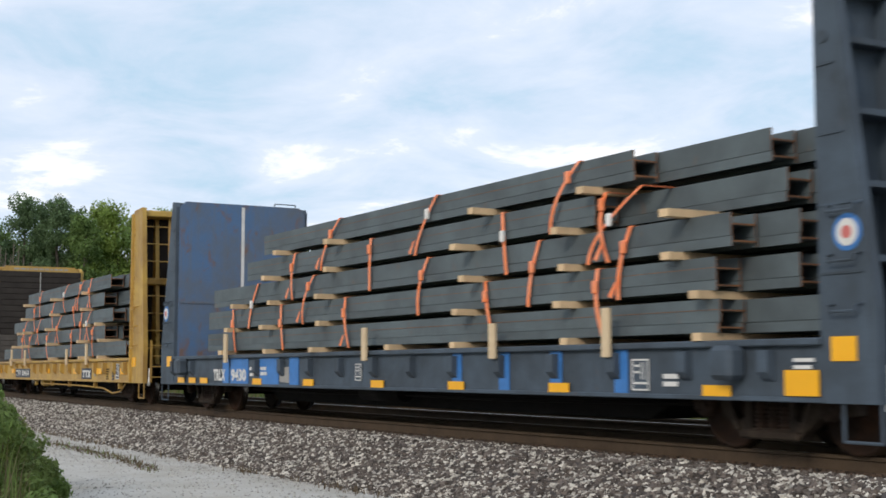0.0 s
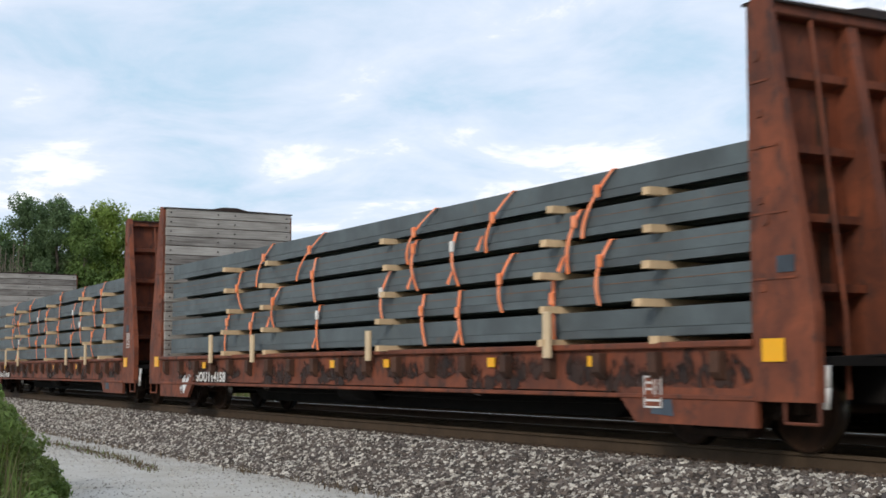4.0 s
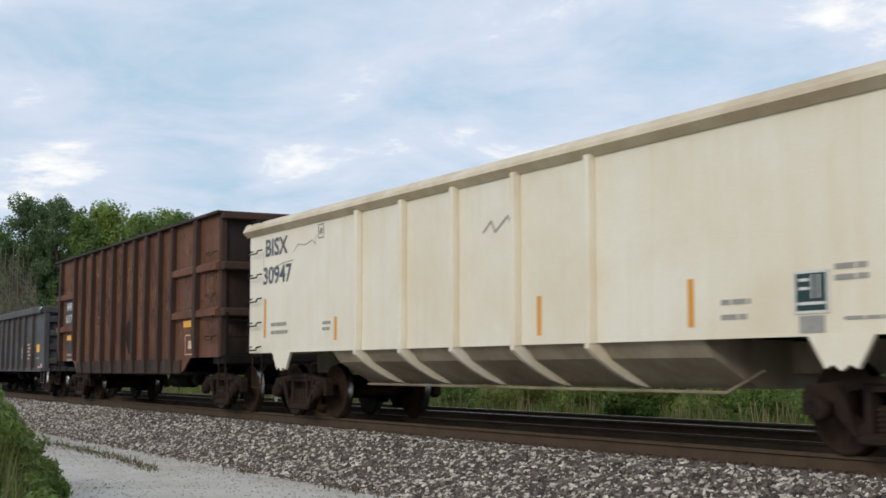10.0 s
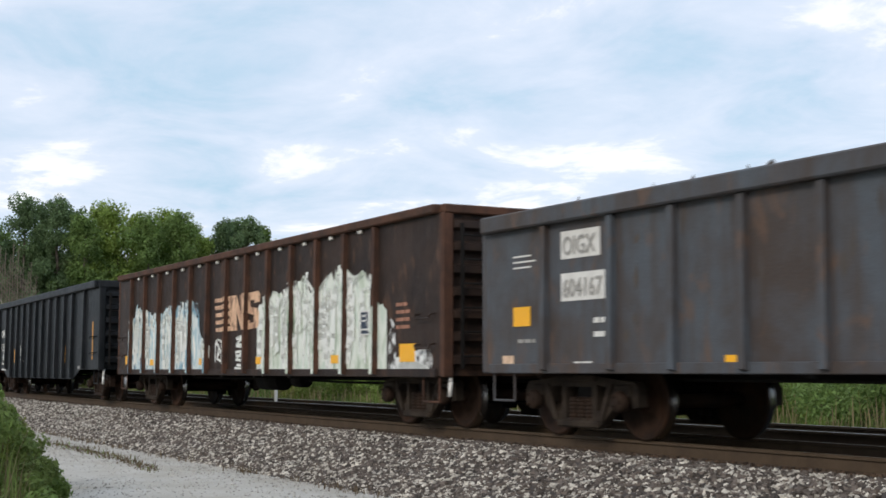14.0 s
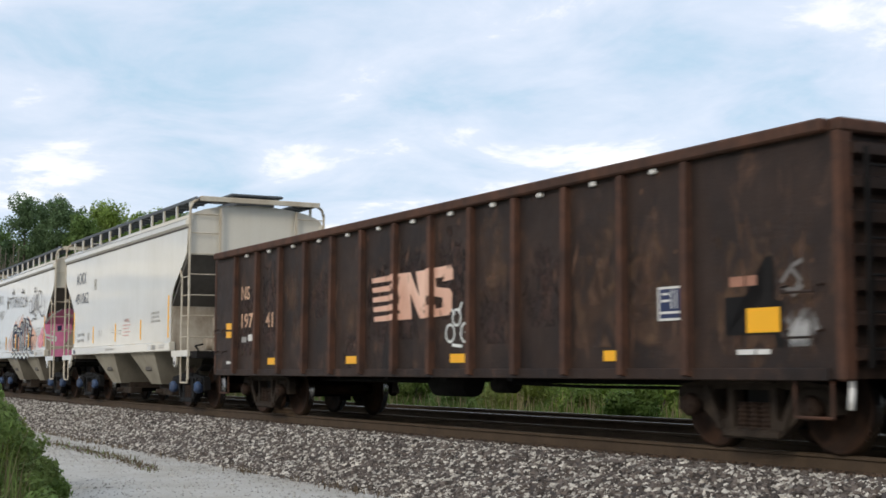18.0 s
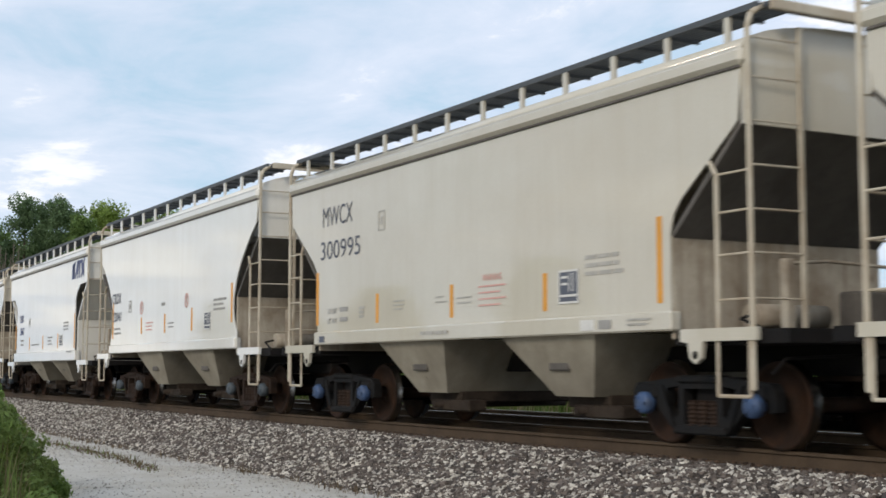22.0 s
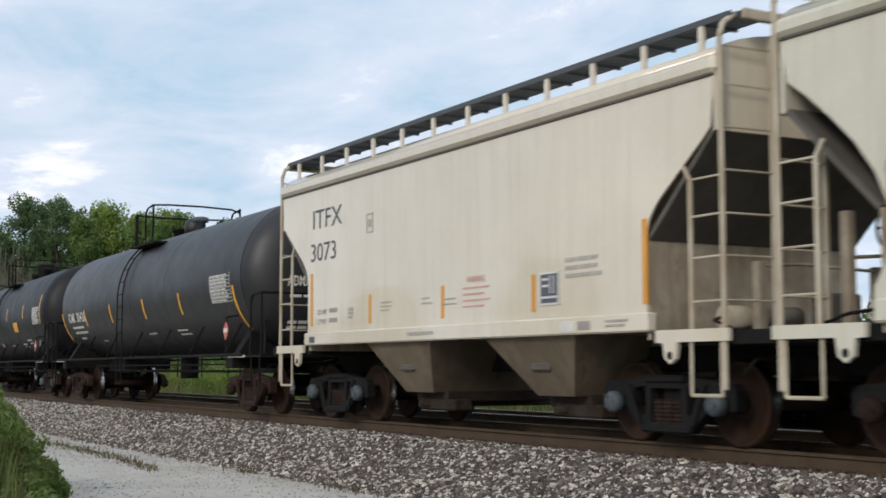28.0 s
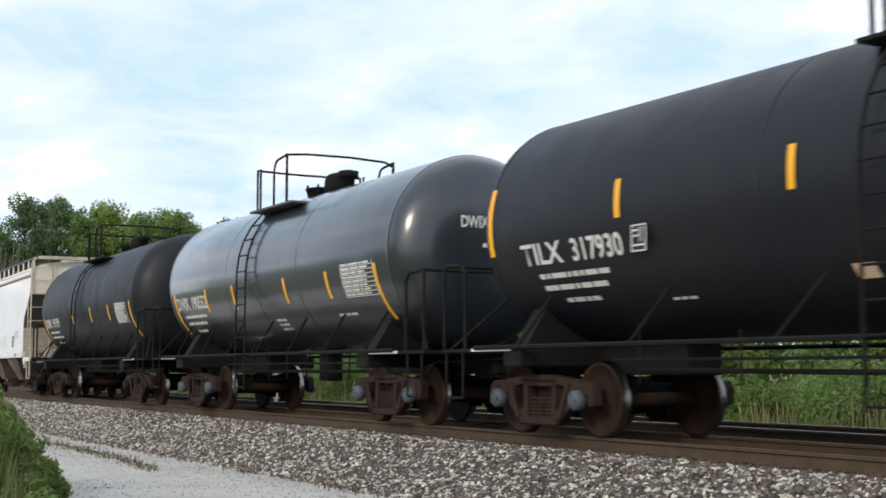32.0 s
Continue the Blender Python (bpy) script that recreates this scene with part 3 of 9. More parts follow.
def plate(parent, x0, x1, z0, z1, mat, y, name="reflector", lean=0.0, label=""):
    """A thin sheet on the near side at y, standing a few millimetres proud; lean shifts its top."""
    bm = B()
    v = [bm.verts.new(p) for p in ((x0, y, z0), (x1, y, z0), (x1 + lean, y, z1), (x0 + lean, y, z1))]
    w = [bm.verts.new(p) for p in ((x0, y + 0.012, z0), (x1, y + 0.012, z0), (x1 + lean, y + 0.012, z1), (x0 + lean, y + 0.012, z1))]
    bm.faces.new(v)
    for i in range(4):
        bm.faces.new((v[i], w[i], w[(i + 1) % 4], v[(i + 1) % 4]))
    bmesh.ops.recalc_face_normals(bm, faces=bm.faces)
    return part(name, bm, mat, parent, label)


def panel_box(parent, x, z, w, h, y, dark, pale, label=""):
    """The square consolidated stencil: a framed dark panel with ruled fields."""
    bm = B()
    box(bm, x, x + w, y - 0.002, y + 0.004, z, z + h)
    p = part("stencil_panel", bm, dark, parent, label)
    bm = B()
    t = w * 0.06
    for a in ((0, w, 0, t), (0, w, h - t, h), (0, t, 0, h), (w - t, w, 0, h), (0.15 * w, 0.45 * w, h * 0.55, h * 0.62), (0.15 * w, 0.45 * w, h * 0.75, h * 0.82),
              (0.52 * w, 0.56 * w, h * 0.35, h * 0.9), (0.7 * w, 0.74 * w, h * 0.35, h * 0.9), (0.1 * w, 0.9 * w, h * 0.2, h * 0.27)):
        box(bm, x + a[0], x + a[1], y - 0.006, y + 0.001, z + a[2], z + a[3])
    part("panel_ruling", bm, pale, p)

# ------------------------------------------------------------------ ground and track
STEPS = [-420, -300, -220, -170, -140, -120, -105, -90, -80] + list(range(-75, 3, 3)) + [6, 12, 20, 40, 80, 160, 420]


def strip(name, lanes, mat, kind_label, jitter=0.0, m_extra=None, steps=STEPS):
    """Ground that follows the track: lanes are (distance from its centre line, height)."""
    bm = B()
    rnd = random.Random(5)
    rows = []
    for x in steps:
        rows.append([bm.verts.new((on_track(x, y, z + rnd.uniform(-jitter, jitter))).translation) for y, z in lanes])
    for A, C in zip(rows, rows[1:]):
        for i in range(len(lanes) - 1):
            f = bm.faces.new((A[i], C[i], C[i + 1], A[i + 1]))
            f.smooth = True
    bmesh.ops.recalc_face_normals(bm, faces=bm.faces)
    if bm.faces and sum(f.normal.z for f in bm.faces) < 0:
        bmesh.ops.reverse_faces(bm, faces=bm.faces)
    return solo(name, bm, mat, kind_label, name.replace("_", " "), kind="structure")


# one sheet of ground: near verge, track bed and the far verge, out to the horizon
strip("ground", [(-900, -0.8), (-120, -0.8), (-14, -0.78), (-9.5, -0.80), (-8, -0.78), (-6.2, -0.74), (-3.4, -0.74), (-2.9, -0.86), (-1.9, -0.6), (7.0, -0.6),
                 (8.2, -0.74), (9.0, -0.68), (10.5, -0.72), (14, -0.60), (20, -0.30), (28, 0.35), (45, 1.4), (120, 4.0), (1500, 14.0)], M_SOIL, "rough grassy ground on both sides of the railway")
strip("ballast", [(-3.15, -0.74), (-2.9, -0.64), (-2.35, -0.44), (-1.75, -0.20), (-1.45, -0.165), (-0.84, -0.19)], M_BALLAST, "grey crushed stone ballast shoulder beside the rail", jitter=0.012)
# near black strip: the train's shade is painted into this bed
strip("track_bed", [(-0.86, -0.19), (0.9, -0.185), (2.0, -0.19), (3.0, -0.20), (4.9, -0.20), (5.6, -0.22), (6.4, -0.42), (7.8, -0.76)], M_SHADEBED,
      "oily ballast bed between and beside the rails, darkened for the shade under the train", jitter=0.008)
strip("gravel_path", [(-6.6, -0.725), (-5.9, -0.708), (-4.6, -0.70), (-3.5, -0.712), (-3.0, -0.70)], M_PATH, "pale gravel service path beside the ballast", jitter=0.008)


def rail(name, y, z, dull):
    """A flat-bottomed rail: foot, web and head."""
    prof = [(-0.07, -0.172), (0.07, -0.172), (0.07, -0.160), (0.012, -0.145), (0.009, -0.045), (0.036, -0.034), (0.036, -0.004), (0.030, 0.0),
            (-0.030, 0.0), (-0.036, -0.004), (-0.036, -0.034), (-0.009, -0.045), (-0.012, -0.145), (-0.07, -0.160)]
    bm = B()
    rows = [[bm.verts.new(on_track(x, y + p[0], z + p[1]).translation) for p in prof] for x in STEPS if -320 <= x <= 170]
    for A, C in zip(rows, rows[1:]):
        for i in range(len(prof)):
            j = (i + 1) % len(prof)
            f = bm.faces.new((A[i], C[i], C[j], A[j]))
            f.material_index = 1 if i == 7 else 0
    bmesh.ops.recalc_face_normals(bm, faces=bm.faces)
    return solo(name, bm, [M_RAILSIDE, M_RAILTOP if dull else M_RAILDULL], "rusty steel rail with a worn bright head on ballast", "rail", "rails", "structure")


for y in (-0.755, 0.755):
    rail("rail", y, 0.0, False)
for y in (3.20, 4.71):
    rail("rail", y, -0.028, True)

# ties: each one an object on one mesh, half sunk in the stones
bm = B()
rbox(bm, -0.11, 0.11, -1.30, 1.30, -0.36, -0.168, 0.012)
TIE = mesh("tie", bm, M_TIE)
for lane, n0 in ((0.0, 0), (3.955, 0)):
    for i in range(150):
        x = -75 + i * 0.52
        solo("tie", TIE, None, "dark creosoted wooden tie sunk in ballast", "railway tie", "ties", "structure", on_track(x, lane, -0.012 if lane else 0.0))


def stones(name, n, xr, lanes, size, mat, label, seed, squash=0.75):
    """Loose stones: small uneven lumps of eight faces, strewn where the bed is."""
    rnd = np.random.RandomState(seed)
    us, zs = [a for a, _ in lanes], [c for _, c in lanes]
    base = np.array([(1, 0, 0), (-1, 0, 0), (0, 1, 0), (0, -1, 0), (0, 0, 1), (0, 0, -1)], float)
    faces = np.array([(0, 2, 4), (2, 1, 4), (1, 3, 4), (3, 0, 4), (2, 0, 5), (1, 2, 5), (3, 1, 5), (0, 3, 5)])
    xs = xr[0] + (xr[1] - xr[0]) * rnd.rand(n) ** xr[2]
    ys = us[0] + (us[-1] - us[0]) * rnd.rand(n)
    zz = np.interp(ys, us, zs)
    sl = np.where(xs > -75, np.minimum(xs, 0) ** 2 * BEND / 2, BEND / 2 * 75 * 75 + BEND * 75 * (-75 - xs))
    verts = np.empty((n, 6, 3))
    for k in range(n):
        q, _ = np.linalg.qr(rnd.randn(3, 3))
        s = size[0] + (size[1] - size[0]) * rnd.rand() ** 1.6
        v = (base * (0.6 + 0.6 * rnd.rand(6, 1)) * (0.75 + 0.5 * rnd.rand(3))) @ q * s
        v[:, 2] *= squash
        verts[k] = v + (xs[k], TRACK_Y + ys[k] + sl[k], zz[k] + s * 0.25)
    me = bpy.data.meshes.new(name)
    fs = (faces[None] + 6 * np.arange(n)[:, None, None]).reshape(-1, 3)
    me.from_pydata(verts.reshape(-1, 3).tolist(), [], fs.tolist())
    me.materials.append(mat)
    ob = new(name, me)
    return tagged(ob, label, "stones", kind="stuff")


SHOULDER = [(-3.2, -0.735), (-2.9, -0.645), (-2.35, -0.445), (-1.75, -0.205), (-1.45, -0.17), (-1.16, -0.172)]
stones("pale_stones", 17000, (-8, -34, 1.0), SHOULDER, (0.024, 0.052), M_PALESTONE, "pale crushed stone on the shoulder", 13)
stones("pale_stones", 12000, (-32, -75, 1.3), SHOULDER, (0.028, 0.055), M_PALESTONE, "pale crushed stone on the shoulder", 14)
stones("ballast_stones", 30000, (-8, -34, 1.0), SHOULDER, (0.024, 0.056), M_STONE, "loose dark grey crushed stone on the shoulder", 3)
stones("ballast_stones", 15000, (-32, -75, 1.3), SHOULDER, (0.028, 0.055), M_STONE, "loose dark grey crushed stone on the shoulder", 4)
stones("rail_stones", 11000, (-8, -60, 1.2), [(-1.36, -0.185), (-1.2, -0.168), (-0.84, -0.165)], (0.016, 0.040), M_RUSTSTONE, "rust stained crushed stone beside the rail", 8)
stones("crib_stones", 6000, (-8, -60, 1.2), [(-0.65, -0.165), (0.65, -0.165)], (0.018, 0.04), M_SHADESTONE, "oily stone between the rails, darkened for the shade under the train", 5)
stones("path_pebbles", 14000, (-8, -45, 1.0), [(-6.4, -0.715), (-4.6, -0.70), (-3.0, -0.70)], (0.006, 0.022), M_PEBBLE, "fine pale gravel on the path", 6)


# ------------------------------------------------------------------ plants
def blades(name, n, place, height, mat, label, seed, width=0.012, category="grass", lean=0.35):
    """Grass and weeds as thin bent blades; place() gives a foot."""
    rnd = random.Random(seed)
    vs, fs = [], []
    for _ in range(n):
        x, y, z, k = place(rnd)
        h = rnd.uniform(*height) * k
        a, bnd = rnd.uniform(0, 6.283), rnd.uniform(0.05, lean) * h
        w = width * rnd.uniform(0.6, 1.5)
        dx, dy = math.cos(a), math.sin(a)
        i = len(vs)
        for f, g, ww in ((0, 0, 1), (0.45, 0.2, 0.8), (0.8, 0.6, 0.5), (1, 1, 0.05)):
            cx, cy = x + dx * bnd * g, y + dy * bnd * g
            vs += [(cx - dy * w * ww, cy + dx * w * ww, z + h * f), (cx + dy * w * ww, cy - dx * w * ww, z + h * f)]
        for q in range(3):
            fs.append((i + 2 * q, i + 2 * q + 1, i + 2 * q + 3, i + 2 * q + 2))
    me = bpy.data.meshes.new(name)
    me.from_pydata(vs, [], fs)
    me.materials.append(mat)
    return tagged(new(name, me), label, category, kind="stuff")


def leaf_cloud(rnd, clumps, count, leaf):
    """Verts and faces of leaves in round clumps (centre, radius), denser at their skins."""
    vs, fs = [], []
    tot = sum(r ** 2 for _, r in clumps)
    for c, r in clumps:
        for _ in range(int(count * r * r / tot)):
            d = Vector((rnd.gauss(0, 1), rnd.gauss(0, 1), rnd.gauss(0, 1))).normalized()
            p = c + d * r * (rnd.random() ** 0.35) * Vector((1, 1, 0.85)).length / 1.65
            n = (d + Vector((rnd.uniform(-1, 1), rnd.uniform(-1, 1), rnd.uniform(-0.4, 1.2))) * 0.9).normalized()
            u = n.orthogonal().normalized()
            u.rotate(Matrix.Rotation(rnd.uniform(0, 6.28), 3, n))
            w = n.cross(u)
            s = leaf * rnd.uniform(0.55, 1.3)
            i = len(vs)
            vs += [p - u * s, p - w * s * 0.55, p + u * s, p + w * s * 0.55]
            fs.append((i, i + 1, i + 2, i + 3))
    return vs, fs


def tree(name, x, y, z, h, spread, mat, label, seed, leaves=9000, leaf=0.16, bare=0.25, lean=0.0, top=1.0):
    rnd = random.Random(seed)
    t = thing(name, label, "tree", "", pose(x, y, z))
    bm = B()
    r0 = h * 0.018
    pts = [Vector((lean * h * f * f + rnd.uniform(-0.02, 0.02) * h * f, rnd.uniform(-0.02, 0.02) * h * f, h * f * 0.86)) for f in (0, 0.2, 0.4, 0.6, 0.8, 1)]
    for i in range(5):
        rod(bm, pts[i], pts[i + 1], r0 * (1 - i * 0.17), 8, r0 * (1 - (i + 1) * 0.17))
    clumps = []
    k = 19
    for i in range(k):
        f = bare + (1 - bare) * (i + 0.5) / k
        base = pts[0].lerp(pts[5], f)
        a = i * 2.4 + rnd.uniform(-0.4, 0.4)
        prof = math.sin(math.pi * min(1, ((f - bare) / (1 - bare) * 0.86 + 0.14))) ** 0.6
        ln = spread * prof * rnd.uniform(0.5, 1.1)
        tip = base + Vector((math.cos(a) * ln, math.sin(a) * ln, ln * rnd.uniform(0.15, 0.7)))
        rod(bm, base, tip, r0 * 0.35 * (1.1 - f), 6, r0 * 0.08)
        clumps.append((tip, spread * rnd.uniform(0.20, 0.36)))
        for g in (0.35, 0.6, 0.8):
            off = Vector((rnd.uniform(-1, 1), rnd.uniform(-1, 1), rnd.uniform(-0.5, 1))) * spread * 0.26
            clumps.append((base.lerp(tip, g) + off, spread * rnd.uniform(0.24, 0.44)))
    for i in range(3):
        clumps.append((pts[5] + Vector((rnd.uniform(-1, 1) * spread * 0.22, rnd.uniform(-1, 1) * spread * 0.22, h * 0.015 * i)), spread * rnd.uniform(0.14, 0.24) * top))
    part("trunk", bm, M_BARK, t)
    vs, fs = leaf_cloud(rnd, clumps, leaves, leaf)
    me = bpy.data.meshes.new("crown")
    me.from_pydata(vs, [], fs)
    me.materials.append(mat)
    part("crown", me, mat, t)
    return t


def seen_at(px, dist):
    """A place on the ground at that picture column and distance."""
    a = radians(59.97) - math.atan((px - 784) / 2373)
    return -math.sin(a) * dist, math.cos(a) * dist

# ------------------------------------------------------------------ running gear, shared by all cars
MOVING = []          # (thing, place along the train)
SPINNING = []        # (wheelset, place along the train)
R_WHEEL = 0.457


def make_wheelset():
    bm = B()
    for s in (-1, 1):
        prof = [(0.09, 0.80), (0.14, 0.80), (0.17, 0.745), (0.36, 0.76), (0.40, 0.80), (0.425, 0.815), (R_WHEEL - 0.006, 0.815), (R_WHEEL, 0.80), (R_WHEEL + 0.002, 0.735), (R_WHEEL + 0.025, 0.715),
                (R_WHEEL + 0.025, 0.695), (0.40, 0.69), (0.38, 0.71), (0.18, 0.70), (0.13, 0.66), (0.09, 0.66)]
        b2 = B()
        lathe(b2, [(r, a * s) for r, a in prof], 40, "y", closed=True)
        for f in b2.faces:
            c = f.calc_center_median()
            if (c.x ** 2 + c.z ** 2) ** 0.5 > R_WHEEL - 0.004:
                f.material_index = 1
        tmp = mesh("tmp", b2, M_WHEEL)
        bm.from_mesh(tmp)
        bpy.data.meshes.remove(tmp)
    rod(bm, (0, -1.02, 0), (0, 1.02, 0), 0.085, 16)
    return mesh("wheelset", bm, [M_WHEEL, M_TREAD])


def make_side_frame(mat):
    """Cast frame in the x-z plane: jaws over the axles, arched top, windows and the spring opening."""
    W = 0.889
    outer = [(-W - 0.27, 0.40), (-W - 0.27, 0.60), (-W - 0.20, 0.68), (-W + 0.05, 0.70), (-0.52, 0.73), (-0.3, 0.76), (0.3, 0.76), (0.52, 0.73), (W - 0.05, 0.70), (W + 0.20, 0.68), (W + 0.27, 0.60),
             (W + 0.27, 0.40), (W + 0.17, 0.38), (W + 0.14, 0.52), (W - 0.14, 0.52), (W - 0.17, 0.40), (0.60, 0.30), (0.44, 0.17), (0.36, 0.13), (-0.36, 0.13), (-0.44, 0.17), (-0.60, 0.30),
             (-W + 0.17, 0.40), (-W + 0.14, 0.52), (-W - 0.14, 0.52), (-W - 0.17, 0.38)]
    holes = [[(-0.56, 0.62), (-0.36, 0.65), (-0.36, 0.34), (-0.44, 0.30), (-0.60, 0.42)], [(0.56, 0.62), (0.36, 0.65), (0.36, 0.34), (0.44, 0.30), (0.60, 0.42)],
             [(-0.27, 0.62), (0.27, 0.62), (0.27, 0.24), (-0.27, 0.24)]]
    bm = B()
    edges = []
    for loop in [outer] + holes:
        v = [bm.verts.new((x, 0, z)) for x, z in loop]
        edges += [bm.edges.new((v[i], v[(i + 1) % len(v)])) for i in range(len(v))]
    bmesh.ops.triangle_fill(bm, use_beauty=True, use_dissolve=False, edges=edges)
    g = bmesh.ops.extrude_face_region(bm, geom=bm.faces[:])
    bmesh.ops.translate(bm, verts=[e for e in g["geom"] if isinstance(e, bmesh.types.BMVert)], vec=(0, 0.13, 0))
    bmesh.ops.recalc_face_normals(bm, faces=bm.faces)
    for s in (-1, 1):        # axle box crowns and ribs
        rbox(bm, s * W - 0.16, s * W + 0.16, -0.03, 0.15, 0.50, 0.66, 0.03)
        prism(bm, [(s * 0.62, 0.66), (s * 0.70, 0.66), (s * 0.50, 0.22), (s * 0.42, 0.22)], "y", -0.03, 0.0)
    rbox(bm, -0.42, 0.42, -0.04, 0.16, 0.13, 0.22, 0.02)
    rbox(bm, -0.36, 0.36, -0.03, 0.14, 0.68, 0.765, 0.02)
    return mesh("side_frame", bm, mat)


def make_springs():
    bm = B()
    for x in (-0.17, 0.0, 0.17):
        prof = []
        for k in range(25):
            prof.append((0.078 if k % 4 in (0, 1) else 0.060, 0.22 + k * 0.0115))
        b2 = B()
        lathe(b2, prof, 14, "z")
        bmesh.ops.translate(b2, verts=b2.verts, vec=(x, 0, 0))
        tmp = mesh("tmp", b2, M_TRUCK)
        bm.from_mesh(tmp)
        bpy.data.meshes.remove(tmp)
    return mesh("spring_nest", bm, M_TRUCK)


def make_cap(mat):
    bm = B()
    lathe(bm, [(0.115, 0.0), (0.125, -0.03), (0.125, -0.10), (0.10, -0.13), (0.04, -0.14)], 18, "y")
    for i in range(3):
        a = i * 2.094
        rod(bm, (math.cos(a) * 0.07, -0.13, math.sin(a) * 0.07), (math.cos(a) * 0.07, -0.155, math.sin(a) * 0.07), 0.02, 6)
    return mesh("bearing_cap", bm, mat)


WHEELSET, SPRINGS = make_wheelset(), make_springs()
FRAME_R, FRAME_D = make_side_frame(M_TRUCK), make_side_frame(M_TRUCKDARK)
M_TRUCKTAN = material("clay coated cast steel", (0.0504, 0.0370, 0.0269), 0.85, second=(0.0168, 0.0123, 0.0101), amount=0.6, scale=4, bump=0.3, spec=0.2)
M_TRUCKRED = material("reddish cast steel", (0.0437, 0.0241, 0.0185), 0.8, second=(0.0179, 0.0118, 0.0101), amount=0.5, scale=4, bump=0.3, spec=0.2)
FRAME_T, FRAME_RED = make_side_frame(M_TRUCKTAN), make_side_frame(M_TRUCKRED)
CAP_B, CAP_G, CAP_D = make_cap(M_CAPBLUE), make_cap(M_CAPGREY), make_cap(M_TRUCK)
bm = B()
rbox(bm, -0.20, 0.20, -1.0, 1.0, 0.44, 0.66, 0.03)
rbox(bm, -0.33, 0.33, -0.45, 0.45, 0.50, 0.74, 0.03)
lathe_bolster = mesh("truck", bm, M_DARK)
bm = B()
rod(bm, (-0.05, -0.85, 0), (-0.05, 0.85, 0), 0.035, 8)
for s in (-1, 1):
    rbox(bm, -0.02, 0.04, s * 0.62, s * 0.86, -0.13, 0.13, 0.01)
BRAKE = mesh("brake_beam", bm, M_DARK)


def truck(car, where, x, frame_mesh=None, cap=None):
    """A two-axle truck under a car; where is the car's place along the train."""
    t = part("truck", lathe_bolster, None, car, "", pose(x, 0, 0))
    for s in (-1, 1):
        part("side_frame", frame_mesh or FRAME_R, None, t, "", pose(0, s * 1.04, 0) @ pose(0, 0, 0, 0, 0, 0 if s < 0 else 180) @ pose(0, -0.065, 0))
        part("spring_nest", SPRINGS, None, t, "", pose(0, s * 1.04, 0))
        part("brake_beam", BRAKE, None, t, "", pose(s * 0.40, 0, 0.36, 0, 0, 180 if s < 0 else 0))
        w = part("wheelset", WHEELSET, None, t, "", pose(s * 0.889, 0, R_WHEEL))
        SPINNING.append((w, where + x))
        part("bearing_cap", cap or CAP_D, None, t, "", pose(s * 0.889, -1.09, R_WHEEL))
        part("bearing_cap", cap or CAP_D, None, t, "", pose(s * 0.889, 1.09, R_WHEEL, 0, 0, 180))


def coupler(car, x, mat=None):
    """Draft sill end, coupler shank and knuckle, the lift rod and air hose."""
    s = 1 if x > 0 else -1
    bm = B()
    rbox(bm, x - s * 0.7, x, -0.2, 0.2, 0.70, 1.0, 0.02)
    rbox(bm, x, x + s * 0.42, -0.09, 0.09, 0.76, 0.92, 0.03)
    rbox(bm, x + s * 0.36, x + s * 0.60, -0.15, 0.17, 0.70, 0.98, 0.05)
    c = part("coupler", bm, mat or M_TRUCK, car)
    bm = B()
    pipe(bm, [(x - s * 0.1, -1.35, 0.78), (x - s * 0.02, -1.25, 0.93), (x + s * 0.1, -0.3, 0.97), (x + s * 0.2, -0.1, 1.02)], 0.016)
    part("lift_rod", bm, M_DARK, c)
    bm = B()
    pipe(bm, [(x + s * 0.05, 0.28, 0.72), (x + s * 0.25, 0.30, 0.48), (x + s * 0.5, 0.28, 0.40), (x + s * 0.7, 0.25, 0.46)], 0.028, 8)
    part("air_hose", bm, M_DARK, c)
    if s > 0 and car.name.split("_")[0] in ("gondola", "bulkhead"):
        bm = B()
        pipe(bm, [(x + 0.16, -1.36, 0.86), (x + 0.18, -1.38, 0.66), (x + 0.16, -1.38, 0.46)], 0.03, 8)
        part("lever_handle", bm, M_BUCKLE, c, "pale cut lever handle")


def grab(parent, pts, r=0.012, mat=None, name="grab_iron"):
    bm = B()
    pipe(bm, pts, r, 6)
    return part(name, bm, mat or M_DARK, parent)


def side_grab(parent, x0, x1, y, z, mat, out=0.09):
    """A grab iron on the near side: two feet and a drop bar."""
    return grab(parent, [(x0, y, z), (x0, y - out, z - 0.02), (x0 + 0.03, y - out, z - 0.07), (x1 - 0.03, y - out, z - 0.07), (x1, y - out, z - 0.02), (x1, y, z)], 0.013, mat)


def end_grab(parent, x, y0, y1, z, mat, out):
    return grab(parent, [(x, y0, z), (x + out, y0, z - 0.02), (x + out, y0 + 0.03, z - 0.07), (x + out, y1 - 0.03, z - 0.07), (x + out, y1, z - 0.02), (x, y1, z)], 0.013, mat)


def ladder(parent, x0, x1, y, z0, z1, n, mat, r=0.014, stile=0.025, name="ladder"):
    bm = B()
    for x in (x0, x1):
        box(bm, x - stile, x + stile, y - 0.012, y + 0.012, z0, z1)
    l = part(name, bm, mat, parent)
    for i in range(n):
        z = z0 + (z1 - z0) * (i + 0.5) / n
        bm = B()
        rod(bm, (x0, y, z), (x1, y, z), r, 6)
        part("rung", bm, mat, l)
    return l


